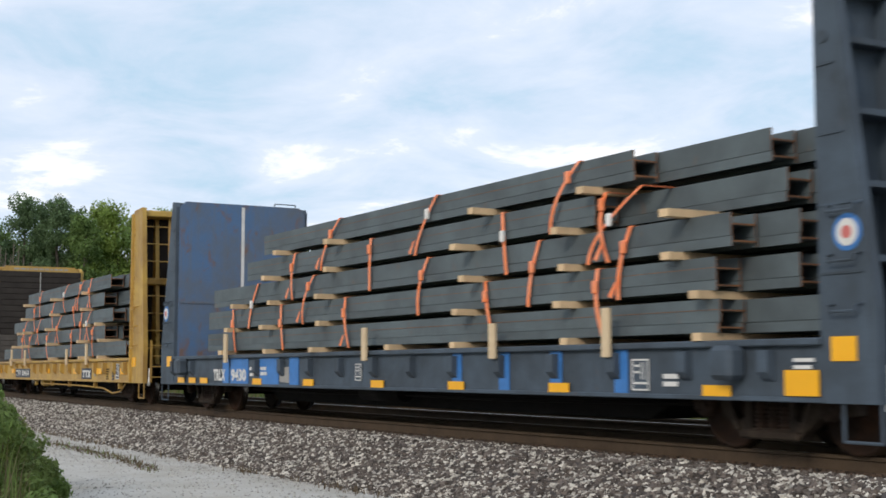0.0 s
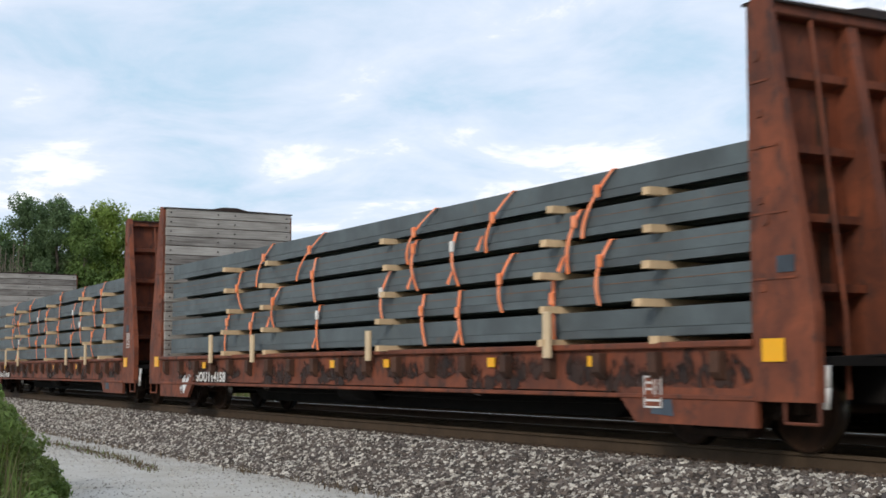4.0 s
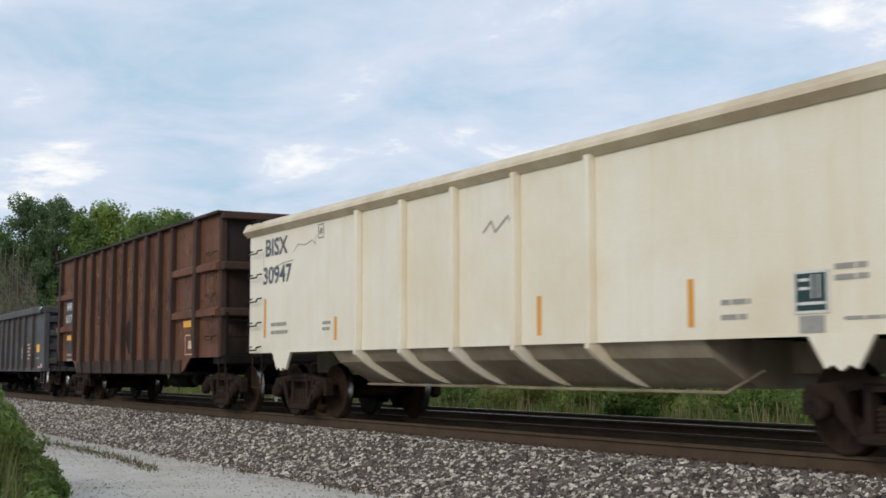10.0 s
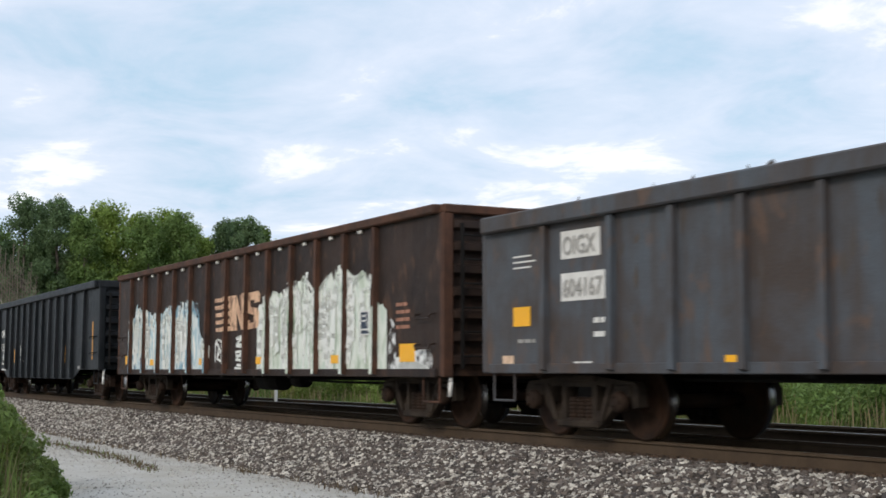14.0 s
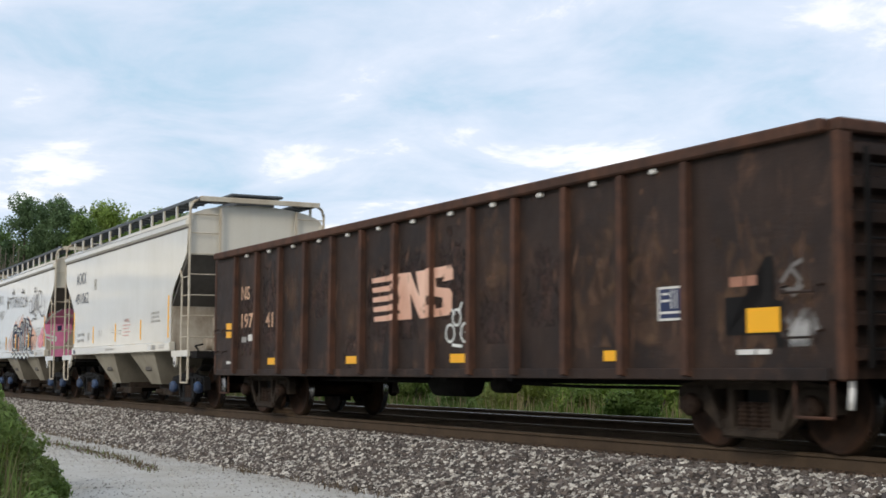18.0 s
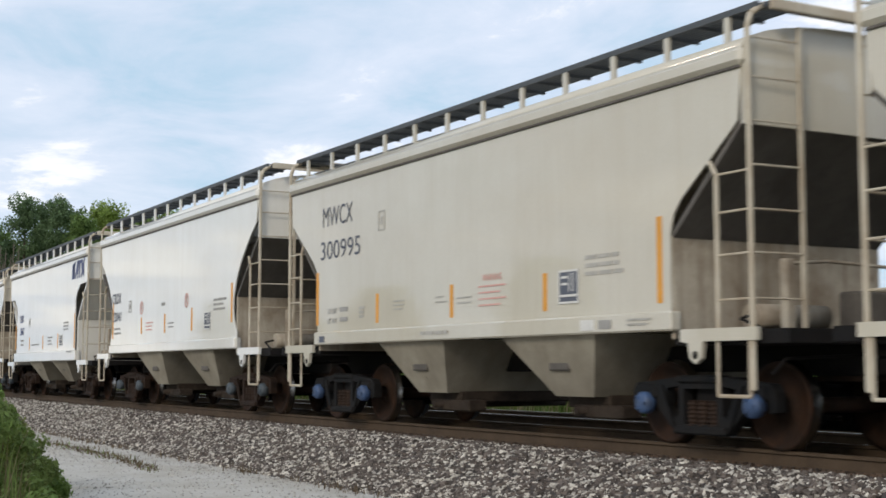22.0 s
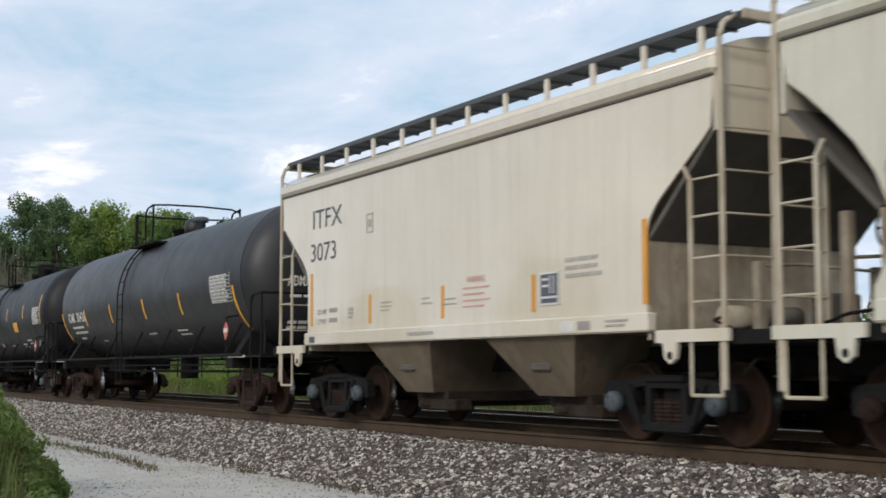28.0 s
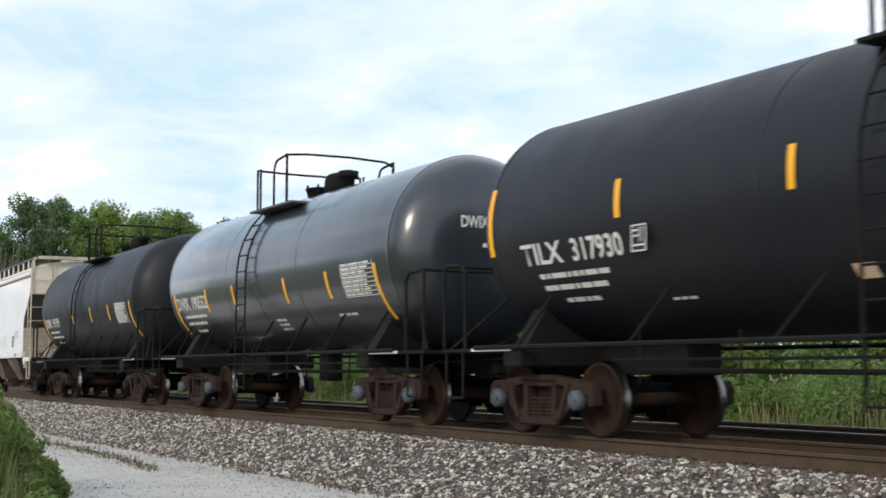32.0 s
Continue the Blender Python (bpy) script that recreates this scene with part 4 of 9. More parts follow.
def end_ladder(parent, x, y0, y1, z0, z1, n, mat, r=0.014, stile=0.025):
    bm = B()
    for y in (y0, y1):
        box(bm, x - 0.012, x + 0.012, y - stile, y + stile, z0, z1)
    l = part("ladder", bm, mat, parent)
    for i in range(n):
        z = z0 + (z1 - z0) * (i + 0.5) / n
        bm = B()
        rod(bm, (x, y0, z), (x, y1, z), r, 6)
        part("rung", bm, mat, l)
    return l


def stirrup(parent, x0, x1, y, z0, z1, mat, r=0.016):
    return grab(parent, [(x0, y, z1), (x0, y, z0), (x1, y, z0), (x1, y, z1)], r, mat, "stirrup_step")


def new_car(name, label, category, at, group="cars of the train"):
    car = thing(name, label, category, group)
    MOVING.append((car, at))
    return car

# ------------------------------------------------------------------ gondolas
HW = 1.52        # half width over the side sheets


def gondola(at, half, z0, z1, mat, rib_mat, label, posts, truck_x, belly=0.0, rib_w=0.10, rib_d=0.10, chord=(0.10, 0.12), end_ribs=7, end_cap=1.15, frame_mesh=None, cap=None,
            slots=True, name="gondola_car", taper=True, chord_mat=None, end_mat=None, side_grabs=2, ladders=True):
    """An open-topped car. z0, z1: bottom and top of its side sheets; posts: where its side posts stand; belly: how much deeper it is between the trucks."""
    car = new_car(name, label, "gondola", at)
    y = -HW
    for s in (-1, 1):
        poly = [(-half, z0), (-half, z1), (half, z1), (half, z0)]
        if belly:
            k = truck_x - 1.5
            poly = [(-half, z0), (-half, z1), (half, z1), (half, z0), (k + 0.9, z0), (k, z0 - belly), (-k, z0 - belly), (-k - 0.9, z0)]
        bm = B()
        prism(bm, poly, "y", s * HW, s * (HW - 0.03))
        part("side_sheet", bm, mat, car)
        # top chord: a rail that stands out over the posts, with its ends bent in
        bm = B()
        rbox(bm, -half + 0.05, half - 0.05, s * (HW - 0.05), s * (HW + chord[0]), z1 - 0.01, z1 + chord[1], 0.02)
        part("top_chord", bm, chord_mat or rib_mat, car)
        bm = B()
        rbox(bm, -half + 0.1, half - 0.1, s * (HW - 0.06), s * (HW + 0.035), z0 - 0.02, z0 + 0.10, 0.01)
        if not belly:
            part("side_sill", bm, mat, car)
        else:
            bm.free()
        xs = posts
        for x in xs:
            zb = z0
            if belly:
                zb = z0 - belly if abs(x) < truck_x - 1.5 else z0
            bm = B()
            o = s * HW
            if taper:
                top, bot = rib_d * 0.75, rib_d
            else:
                top = bot = rib_d
            prism(bm, [(o, zb), (o + s * bot, zb + 0.03), (o + s * bot, zb + 0.3), (o + s * top, z1 - 0.02), (o, z1 - 0.02)], "x", x - rib_w / 2, x + rib_w / 2)
            part("side_post", bm, rib_mat, car)
    # ends: sheet, cap and horizontal ribs
    for s in (-1, 1):
        bm = B()
        box(bm, s * half, s * (half - 0.03), -HW + 0.03, HW - 0.03, z0, z1)
        part("end_sheet", bm, end_mat or mat, car)
        bm = B()
        rbox(bm, s * (half - 0.06), s * (half + 0.10), -HW - chord[0] + 0.1, HW + chord[0] - 0.1, z1 - 0.012, z1 + chord[1] - 0.003, 0.02)
        part("end_cap", bm, chord_mat or rib_mat, car)
        n = end_ribs
        for i in range(n):
            z = z0 + (i + 0.7) * (z1 - z0) / (n + 0.2)
            d = 0.5 * (z1 - z0) / n
            bm = B()
            prism(bm, [(s * half, z - d * 0.55), (s * (half + 0.11), z - d * 0.3), (s * (half + 0.11), z + d * 0.3), (s * half, z + d * 0.55)], "y", -HW + 0.16, HW - 0.16)
            part("end_rib", bm, end_mat or mat, car)
        for yy in (-1, 1):
            bm = B()
            rbox(bm, s * (half - 0.02), s * (half + 0.09), yy * (HW - 0.16), yy * (HW + 0.012), z0 - 0.02, z1, 0.02)
            part("corner_post", bm, rib_mat if mat is not M_GREY else mat, car)
        if ladders:
            end_ladder(car, s * (half + 0.17), -HW + 0.25, -HW + 0.68, z0 + 0.1, z1 - 0.15, 6, M_DARK)
        for i in range(side_grabs):
            side_grab(car, s * half - (0.62 if s > 0 else -0.16), s * half - (0.16 if s > 0 else -0.62), -HW, z0 + 0.45 + i * 0.42, mat)
        stirrup(car, s * half - (0.60 if s > 0 else -0.12), s * half - (0.12 if s > 0 else -0.60), -HW + 0.05, z0 - 0.36, z0 + 0.05, rib_mat)
        coupler(car, s * (half - 0.15))
        truck(car, at, s * truck_x, frame_mesh, cap)
    # floor, centre sill and what hangs under it
    slab("floor", car, M_DARK, -half + 0.04, half - 0.04, -HW + 0.04, HW - 0.04, z0 + 0.08, z0 + 0.14)
    if belly:
        slab("tub_floor", car, M_DARK, -truck_x + 1.55, truck_x - 1.55, -HW + 0.04, HW - 0.04, z0 - belly + 0.02, z0 - belly + 0.08)
    slab("centre_sill", car, M_DARK, -half + 0.2, half - 0.2, -0.23, 0.23, z0 - 0.10, z0 + 0.07, 0.02)
    for x in (-2.6, -0.9, 0.9, 2.6):
        slab("cross_bearer", car, M_DARK, x - 0.06, x + 0.06, -HW + 0.06, HW - 0.06, z0 - 0.06, z0 + 0.06)
    bm = B()
    rod(bm, (-0.9, -0.55, z0 - 0.12), (0.15, -0.55, z0 - 0.12), 0.19, 16)
    part("air_reservoir", bm, M_DARK, car)
    bm = B()
    rod(bm, (0.9, -0.6, z0 - 0.10), (1.35, -0.6, z0 - 0.10), 0.14, 14)
    pipe(bm, [(1.35, -0.6, z0 - 0.1), (3.0, -0.55, z0 - 0.13), (truck_x - 1.2, -0.3, z0 - 0.13)], 0.022)
    pipe(bm, [(-0.9, -0.62, z0 - 0.1), (-3.0, -0.72, z0 - 0.09), (-truck_x + 1.2, -0.5, z0 - 0.09)], 0.022)
    part("brake_rigging", bm, M_DARK, car)
    if slots:        # white blocks painted as daylight showing through slots under the chord
        for a, b in zip(posts, posts[1:]):
            x = (a + b) / 2
            bm = B()
            rbox(bm, x - 0.055, x + 0.055, -HW - 0.05, -HW + 0.0, z1 - 0.075, z1 - 0.012, 0.012)
            part("lading_loop", bm, M_MARKWHITE, car)
    return car


def brake_wheel(car, x, y, z, s=1):
    bm = B()
    lathe(bm, [(0.26, 0.0), (0.285, 0.02), (0.26, 0.04), (0.24, 0.02)], 24, "x", closed=True)
    for i in range(4):
        a = i * 1.571
        rod(bm, (0.02, 0, 0), (0.02, math.cos(a) * 0.25, math.sin(a) * 0.25), 0.014, 5)
    bmesh.ops.translate(bm, verts=bm.verts, vec=(x, y, z))
    part("brake_wheel", bm, M_DARK, car)


def road_logo(car, x, z, w, y, mat):
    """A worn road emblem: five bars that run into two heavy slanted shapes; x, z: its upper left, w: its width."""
    h = w * 0.262
    t = h / 9
    for i in range(5):
        bm = B()
        z1 = z - i * 2 * t
        prism(bm, [(x + 0.02 * i, z1), (x + w * 0.36 + 0.012 * i, z1 + 0.02), (x + w * 0.36 + 0.02 * i, z1 - t), (x + 0.02 * i + 0.02, z1 - t)], "y", y - 0.002, y + 0.004)
        part("emblem_bar", bm, mat, car)
    n_ = [(0.33, 0.03), (0.50, 0.03), (0.62, -0.58), (0.57, 0.03), (0.70, 0.03), (0.78, -1.0), (0.62, -1.0), (0.50, -0.42), (0.52, -1.0), (0.38, -1.0)]
    s_ = [(0.72, 0.04), (0.97, 0.07), (1.0, -0.03), (1.0, -0.24), (0.89, -0.26), (0.89, -0.17), (0.80, -0.17), (0.81, -0.36), (0.96, -0.42), (0.99, -0.52), (0.985, -0.88), (0.95, -0.97), (0.72, -1.0),
          (0.715, -0.74), (0.80, -0.73), (0.80, -0.82), (0.885, -0.80), (0.885, -0.60), (0.74, -0.52), (0.715, -0.42)]
    for k, pts in enumerate((n_, s_)):
        bm = B()
        prism(bm, [(x + a * w, z + c * h) for a, c in pts], "y", y - 0.003 - 0.0006 * k, y + 0.004)
        part("emblem", bm, mat, car)


def yellow_plates(car, xs, z, y, w=0.42, h=0.11):
    for x in xs:
        plate(car, x - w / 2, x + w / 2, z, z + h, M_REFLECT, y, label="yellow reflector")


def tub_gondola(at, half, mat, label, truck_x):
    """A smooth-sided car with five outer ribs that run on below as curved fins under the tub, and a broad slanted top rail."""
    car = new_car("tub_gondola_car", label, "gondola", at)
    z0, z1 = 1.13, 3.30
    for s in (-1, 1):
        bm = B()
        prism(bm, [(-half, z0), (-half, z1), (half, z1), (half, z0)], "y", s * HW, s * (HW - 0.03))
        part("side_sheet", bm, mat, car)
        bm = B()
        prism(bm, [(s * (HW - 0.05), z1 - 0.02), (s * (HW + 0.03), z1 - 0.02), (s * (HW + 0.15), z1 + 0.06), (s * (HW + 0.13), z1 + 0.12), (s * (HW - 0.02), z1 + 0.23), (s * (HW - 0.10), z1 + 0.23)], "x", -half - 0.02, half + 0.02)
        part("top_rail", bm, M_CREAMRAIL, car)
        for x in (-3.42, -1.92, -0.40, 1.16, 2.76):
            bm = B()
            rbox(bm, x - 0.05, x + 0.05, s * HW, s * (HW + 0.11), z0 - 0.02, z1, 0.012)
            part("side_rib", bm, mat, car)
            bm = B()
            fin = [(s * (HW + 0.11), z0), (s * (HW + 0.11), z0 - 0.06)] + [(s * (HW + 0.08 - 0.9 * f), z0 - 0.10 - 0.42 * math.sin(f * 1.5)) for f in (0.15, 0.35, 0.6, 0.8, 1.0)] + [(s * 0.6, z0)]
            prism(bm, fin, "x", x - 0.04, x + 0.04)
            part("belly_fin", bm, mat, car)
        for x in (-6.62, 6.55):
            bm = B()
            prism(bm, [(x - 0.42, z0 + 0.02), (x + 0.42, z0 + 0.02), (x + 0.20, z0 - 0.30), (x + 0.10, z0 - 0.26), (x, z0 - 0.32), (x - 0.10, z0 - 0.26), (x - 0.20, z0 - 0.30)], "y", s * (HW + 0.006), s * (HW - 0.04))
            part("jacking_plate", bm, mat, car)
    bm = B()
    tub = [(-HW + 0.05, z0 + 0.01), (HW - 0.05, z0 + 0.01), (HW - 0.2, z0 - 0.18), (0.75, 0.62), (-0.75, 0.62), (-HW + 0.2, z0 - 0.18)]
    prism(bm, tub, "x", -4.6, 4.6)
    part("tub", bm, M_CREAMDULL, car, "dull cream tub belly")
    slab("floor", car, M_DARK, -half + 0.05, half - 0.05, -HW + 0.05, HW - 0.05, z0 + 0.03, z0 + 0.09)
    slab("centre_sill", car, M_CREAMDULL, -half + 0.2, half - 0.2, -0.24, 0.24, 0.78, z0, 0.02)
    bm = B()
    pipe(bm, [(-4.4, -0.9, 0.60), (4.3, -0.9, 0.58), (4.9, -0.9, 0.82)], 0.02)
    part("brake_pipe", bm, M_CREAMDULL, car)
    for e in (-1, 1):
        bm = B()
        box(bm, e * (half - 0.03), e * half, -HW + 0.02, HW - 0.02, z0, z1)
        part("end_sheet", bm, mat, car)
        slab("end_rail", car, M_CREAMRAIL, min(e * (half - 0.1), e * (half + 0.14)), max(e * (half - 0.1), e * (half + 0.14)), -HW - 0.08, HW + 0.08, z1 - 0.02, z1 + 0.222, 0.05)
        slab("end_rib", car, mat, min(e * half, e * (half + 0.12)), max(e * half, e * (half + 0.12)), -0.62, -0.50, z0, z1)
        slab("end_rib", car, mat, min(e * half, e * (half + 0.12)), max(e * half, e * (half + 0.12)), 0.50, 0.62, z0, z1)
        for i in range(6):
            z = z0 + 0.12 + i * 0.44
            xa, xb = sorted((e * (half - 0.12), e * (half - 0.58)))
            if i < 5:
                side_grab(car, xa, xb, -HW, z, M_DARK)
                end_grab(car, e * half, -HW + 0.12, -HW + 0.6, z, M_DARK, e * 0.09)
            else:
                grab(car, [(xa, -HW - 0.02, z1 + 0.16), (xa, -HW - 0.02, z1 + 0.26), (xb, -HW - 0.02, z1 + 0.26), (xb, -HW - 0.02, z1 + 0.16)], 0.014, M_DARK)
                grab(car, [(e * (half + 0.05), -HW + 0.2, z1 + 0.2), (e * (half + 0.05), -HW + 0.2, z1 + 0.28), (e * (half + 0.05), -HW + 0.65, z1 + 0.28), (e * (half + 0.05), -HW + 0.65, z1 + 0.2)], 0.014, M_DARK)
        stirrup(car, min(e * (half - 0.1), e * (half - 0.56)), max(e * (half - 0.1), e * (half - 0.56)), -HW + 0.03, 0.5, z0, M_TRUCK, 0.016)
        coupler(car, e * (half - 0.15))
        truck(car, at, e * truck_x, FRAME_R)
    return car


def tall_gondola(at, half, mat, label, truck_x, posts):
    """A high scrap car: heavy posts, rails across the end panels, a tub between the trucks."""
    car = new_car("tall_gondola_car", label, "gondola", at)
    z0, z1, zb = 1.08, 3.92, 0.74
    k = truck_x - 1.35
    for s in (-1, 1):
        bm = B()
        prism(bm, [(-half, z0), (-half, z1), (half, z1), (half, z0), (k + 0.5, z0), (k, zb + 0.05), (-k, zb + 0.05), (-k - 0.5, z0)], "y", s * HW, s * (HW - 0.03))
        part("side_sheet", bm, mat, car)
        slab("top_chord", car, M_DARKBROWN, -half - 0.25, half + 0.1, min(s * (HW - 0.04), s * (HW + 0.12)), max(s * (HW - 0.04), s * (HW + 0.12)), z1 - 0.01, z1 + 0.05, 0.01)
        for x in posts:
            w = 0.075 if abs(x) < 5.3 else 0.10
            low = zb if abs(x) < k else z0
            bm = B()
            prism(bm, [(s * HW, low), (s * (HW + 0.09), low + 0.02), (s * (HW + 0.12), low + 0.45), (s * (HW + 0.10), z1 - 0.02), (s * HW, z1 - 0.02)], "x", x - w, x + w)
            part("side_post", bm, M_BROWNPOST, car)
        bm = B()
        rbox(bm, -k + 0.1, k - 0.1, s * (HW - 0.05), s * (HW + 0.05), zb, zb + 0.30, 0.02)
        part("side_sill", bm, M_BROWNPOST, car)
        for zz in (2.88, 1.97):
            for a, b in ((-half + 0.02, -6.66), (-6.66, -5.06), (4.28, 5.74), (5.94, half)):
                bm = B()
                prism(bm, [(s * HW, zz - 0.09), (s * (HW + 0.10), zz - 0.07), (s * (HW + 0.10), zz + 0.05), (s * HW, zz + 0.11)], "x", a, b)
                part("end_panel_rail", bm, mat, car)
    for e in (-1, 1):
        bm = B()
        box(bm, e * (half - 0.03), e * half, -HW + 0.02, HW - 0.02, z0, z1)
        part("end_sheet", bm, M_DARKBROWN, car)
        for zz in (2.88, 1.97):
            slab("end_rail", car, M_BROWNPOST, min(e * half, e * (half + 0.30)), max(e * half, e * (half + 0.30)), -HW - 0.03, HW + 0.03, zz - 0.09, zz + 0.07, 0.02)
        slab("end_cap", car, M_BROWNPOST, min(e * half, e * (half + 0.24)), max(e * half, e * (half + 0.24)), -HW - 0.03, HW + 0.03, z1 - 0.12, z1 + 0.03, 0.02)
        for y in (-0.75, 0.75):
            slab("end_post", car, M_BROWNPOST, min(e * half, e * (half + 0.16)), max(e * half, e * (half + 0.16)), y - 0.07, y + 0.07, z0, z1 - 0.1, 0.02)
        for y in (-1, 1):
            slab("corner_post", car, M_BROWNPOST, min(e * (half - 0.08), e * (half + 0.06)), max(e * (half - 0.08), e * (half + 0.06)), y * (HW - 0.05) - 0.06, y * (HW - 0.05) + 0.09 * (1 if y > 0 else 0.8), z0, z1, 0.02)
        end_ladder(car, e * (half + 0.30), -HW + 0.05, -HW + 0.5, 1.0, 1.95, 3, M_DARK)
        for i in range(5):
            xa, xb = sorted((e * (half - 0.14), e * (half - 0.60)))
            side_grab(car, xa, xb, -HW - 0.02, 1.5 + i * 0.42, M_BROWNPOST)
        slab("end_sill", car, M_DARK, min(e * (half - 0.5), e * (half + 0.1)), max(e * (half - 0.5), e * (half + 0.1)), -HW + 0.05, HW - 0.05, z0 - 0.14, z0 + 0.05, 0.02)
        stirrup(car, min(e * (half - 0.1), e * (half + 0.3)), max(e * (half - 0.1), e * (half + 0.3)), -HW + 0.03, 0.42, z0, M_TRUCK)
        coupler(car, e * (half - 0.05))
        truck(car, at, e * truck_x, FRAME_R, CAP_D)
    slab("tub_floor", car, M_DARK, -k, k, -HW + 0.05, HW - 0.05, zb - 0.02, zb + 0.05)
    slab("floor", car, M_DARK, -half + 0.05, half - 0.05, -HW + 0.05, HW - 0.05, z0 + 0.02, z0 + 0.08)
    slab("centre_sill", car, M_DARK, -half + 0.2, half - 0.2, -0.24, 0.24, 0.72, z0, 0.02)
    bm = B()
    rod(bm, (1.0, -0.5, 0.6), (2.4, -0.5, 0.6), 0.18, 14)
    rod(bm, (3.0, -0.6, 0.62), (3.5, -0.6, 0.62), 0.14, 12)
    part("air_reservoir", bm, M_DARK, car)
    return car


def over_posts(car, posts, z0, z1, w=0.10, d=0.10):
    """Carries lettering and spray paint of the side sheet over the faces of the posts."""
    for ob in list(car.children):
        if ob.type != "MESH" or not ob.name.split(".")[0] in ("emblem", "emblem_bar", "lettering", "stencil_panel", "spray_paint", "spray_tag", "logo", "road_emblem"):
            continue
        co = [ob.matrix_basis @ v.co for v in ob.data.vertices]
        if not co or min(c.y for c in co) > -HW + 0.1:
            continue
        lo, hi = min(c.x for c in co), max(c.x for c in co)
        for x in posts:
            if hi < x - w / 2 or lo > x + w / 2:
                continue
            bm = B()
            bm.from_mesh(ob.data)
            bm.transform(ob.matrix_basis)
            for px, nx in ((x - w / 2, -1), (x + w / 2, 1)):
                bmesh.ops.bisect_plane(bm, geom=bm.verts[:] + bm.edges[:] + bm.faces[:], plane_co=(px, 0, 0), plane_no=(nx, 0, 0), clear_outer=True)
            if not bm.faces:
                bm.free()
                continue
            for v in bm.verts:
                f = min(max((v.co.z - z0 - 0.3) / (z1 - z0 - 0.3), 0), 1)
                v.co.y -= d * (1 - 0.25 * f) + 0.001
            part("paint_on_post", bm, ob.data.materials[0], car)

# ------------------------------------------------------------------ bulkhead flat cars and their steel
def flatcar(at, half, inner, mat, label, truck_x, deck=1.06, sill=0.54, top=4.48, style="blue", rear=None):
    """A flat car with a tall bulkhead at each end. inner: the bulkheads' inside faces; style: how they are built."""
    car = new_car("bulkhead_flat_car", label, "flat car", at)
    hw = HW
    rear = rear or inner
    for s in (-1, 1):
        k = truck_x - 2.4
        if style == "red":      # side sills that drop in depth towards the ends
            poly = [(-rear, sill + 0.05), (-rear, deck), (inner, deck), (inner, sill + 0.05)]
        else:
            poly = [(-rear, sill), (-rear, deck), (inner, deck), (inner, sill)]
        bm = B()
        prism(bm, poly, "y", s * hw, s * (hw - 0.05))
        part("side_sill", bm, mat, car)
        bm = B()
        rbox(bm, -rear, inner, s * (hw - 0.12), s * (hw + 0.07), deck - 0.015, deck + 0.055, 0.012)
        part("deck_edge", bm, mat if style != "blue" else M_GREYBLUE, car)
        bm = B()
        rbox(bm, -rear, inner, s * (hw - 0.10), s * (hw + 0.03), sill - 0.02, sill + 0.03, 0.008)
        part("sill_flange", bm, mat, car)
        pockets = [-9.35 + 1.22 * i for i in range(16)] if style == "blue" else [-inner + 0.5 + i * (2 * inner - 1.0) / 18 for i in range(19)]
        for x in pockets:       # stake pockets
            if style == "blue" and -7.2 < x < -5.2:
                continue
            bm = B()
            low = 0.05 if style == "yellow" and (-6.2 < x < -2.8 or 4.3 < x < 5.7) else 0.22      # short above the letter fields
            prism(bm, [(s * (hw + 0.0), deck - 0.05), (s * (hw + 0.10), deck - 0.05), (s * (hw + 0.10), deck - low - 0.04), (s * (hw + 0.05), deck - low - 0.10), (s * hw, deck - low - 0.13)], "x", x - 0.075, x + 0.075)
            part("stake_pocket", bm, mat if style != "red" else M_RUSTRIB, car)
        if style == "red":
            for e in (-1, 1):    # deep sill pieces over the trucks
                bm = B()
                prism(bm, [(e * inner, sill - 0.28), (e * (inner - 1.9), sill - 0.28), (e * (inner - 2.3), sill + 0.10), (e * inner, sill + 0.10)], "y", s * (hw + 0.012), s * (hw - 0.05))
                part("bolster_plate", bm, mat, car)
    slab("deck", car, M_DARKPLANK, -rear, inner, -hw + 0.10, hw - 0.10, deck - 0.06, deck + 0.01)
    slab("centre_sill", car, M_DARK, -half + 0.3, half - 0.3, -0.35, 0.35, sill - 0.06, deck - 0.07, 0.02)
    k = truck_x - 1.75
    bm = B()
    prism(bm, [(-k, sill + 0.1), (-k + 0.9, 0.24), (k - 0.9, 0.24), (k, sill + 0.1)], "y", -0.55, 0.55)
    part("fishbelly_sill", bm, M_DARK, car)
    for e in (-1, 1):
        x0, xo = (inner, half) if e > 0 else (-rear, -half)
        # the bulkhead: face, two tapered side frames, posts and shelves behind
        for s in (-1, 1):
            bm = B()
            topd = 0.24 if style != "yellow" else 0.72 if e > 0 else 0.2
            prism(bm, [(x0 - e * 0.02, sill - 0.02), (x0 - e * 0.02, top - 0.12), (x0 + e * 0.05, top - 0.02), (x0 + e * topd, top), (xo, deck + 0.3), (xo, sill - 0.02)], "y", s * (hw + 0.015), s * (hw - 0.09))
            part("bulkhead_side", bm, mat, car)
            for dx, zz in ((0.1, top - 0.6), (0.18, deck + 1.2)):
                bm = B()
                rod(bm, (x0 + e * dx, s * (hw + 0.005), zz), (x0 + e * dx, s * (hw + 0.03), zz), 0.06, 12)
                part("cover_plate", bm, mat, car)
            for zz in (deck + 0.62, deck + 1.25, deck + 1.9, deck + 2.55):      # weld seams
                d = 0.10 + (half - inner) * (1 - (zz - deck) / (top - deck)) * 0.75
                slab("seam", car, mat, min(x0 + e * 0.02, x0 + e * d), max(x0 + e * 0.02, x0 + e * d), s * (hw + 0.02) - 0.008, s * (hw + 0.02) + 0.008, zz, zz + 0.02)
        if style == "blue":
            bm = B()
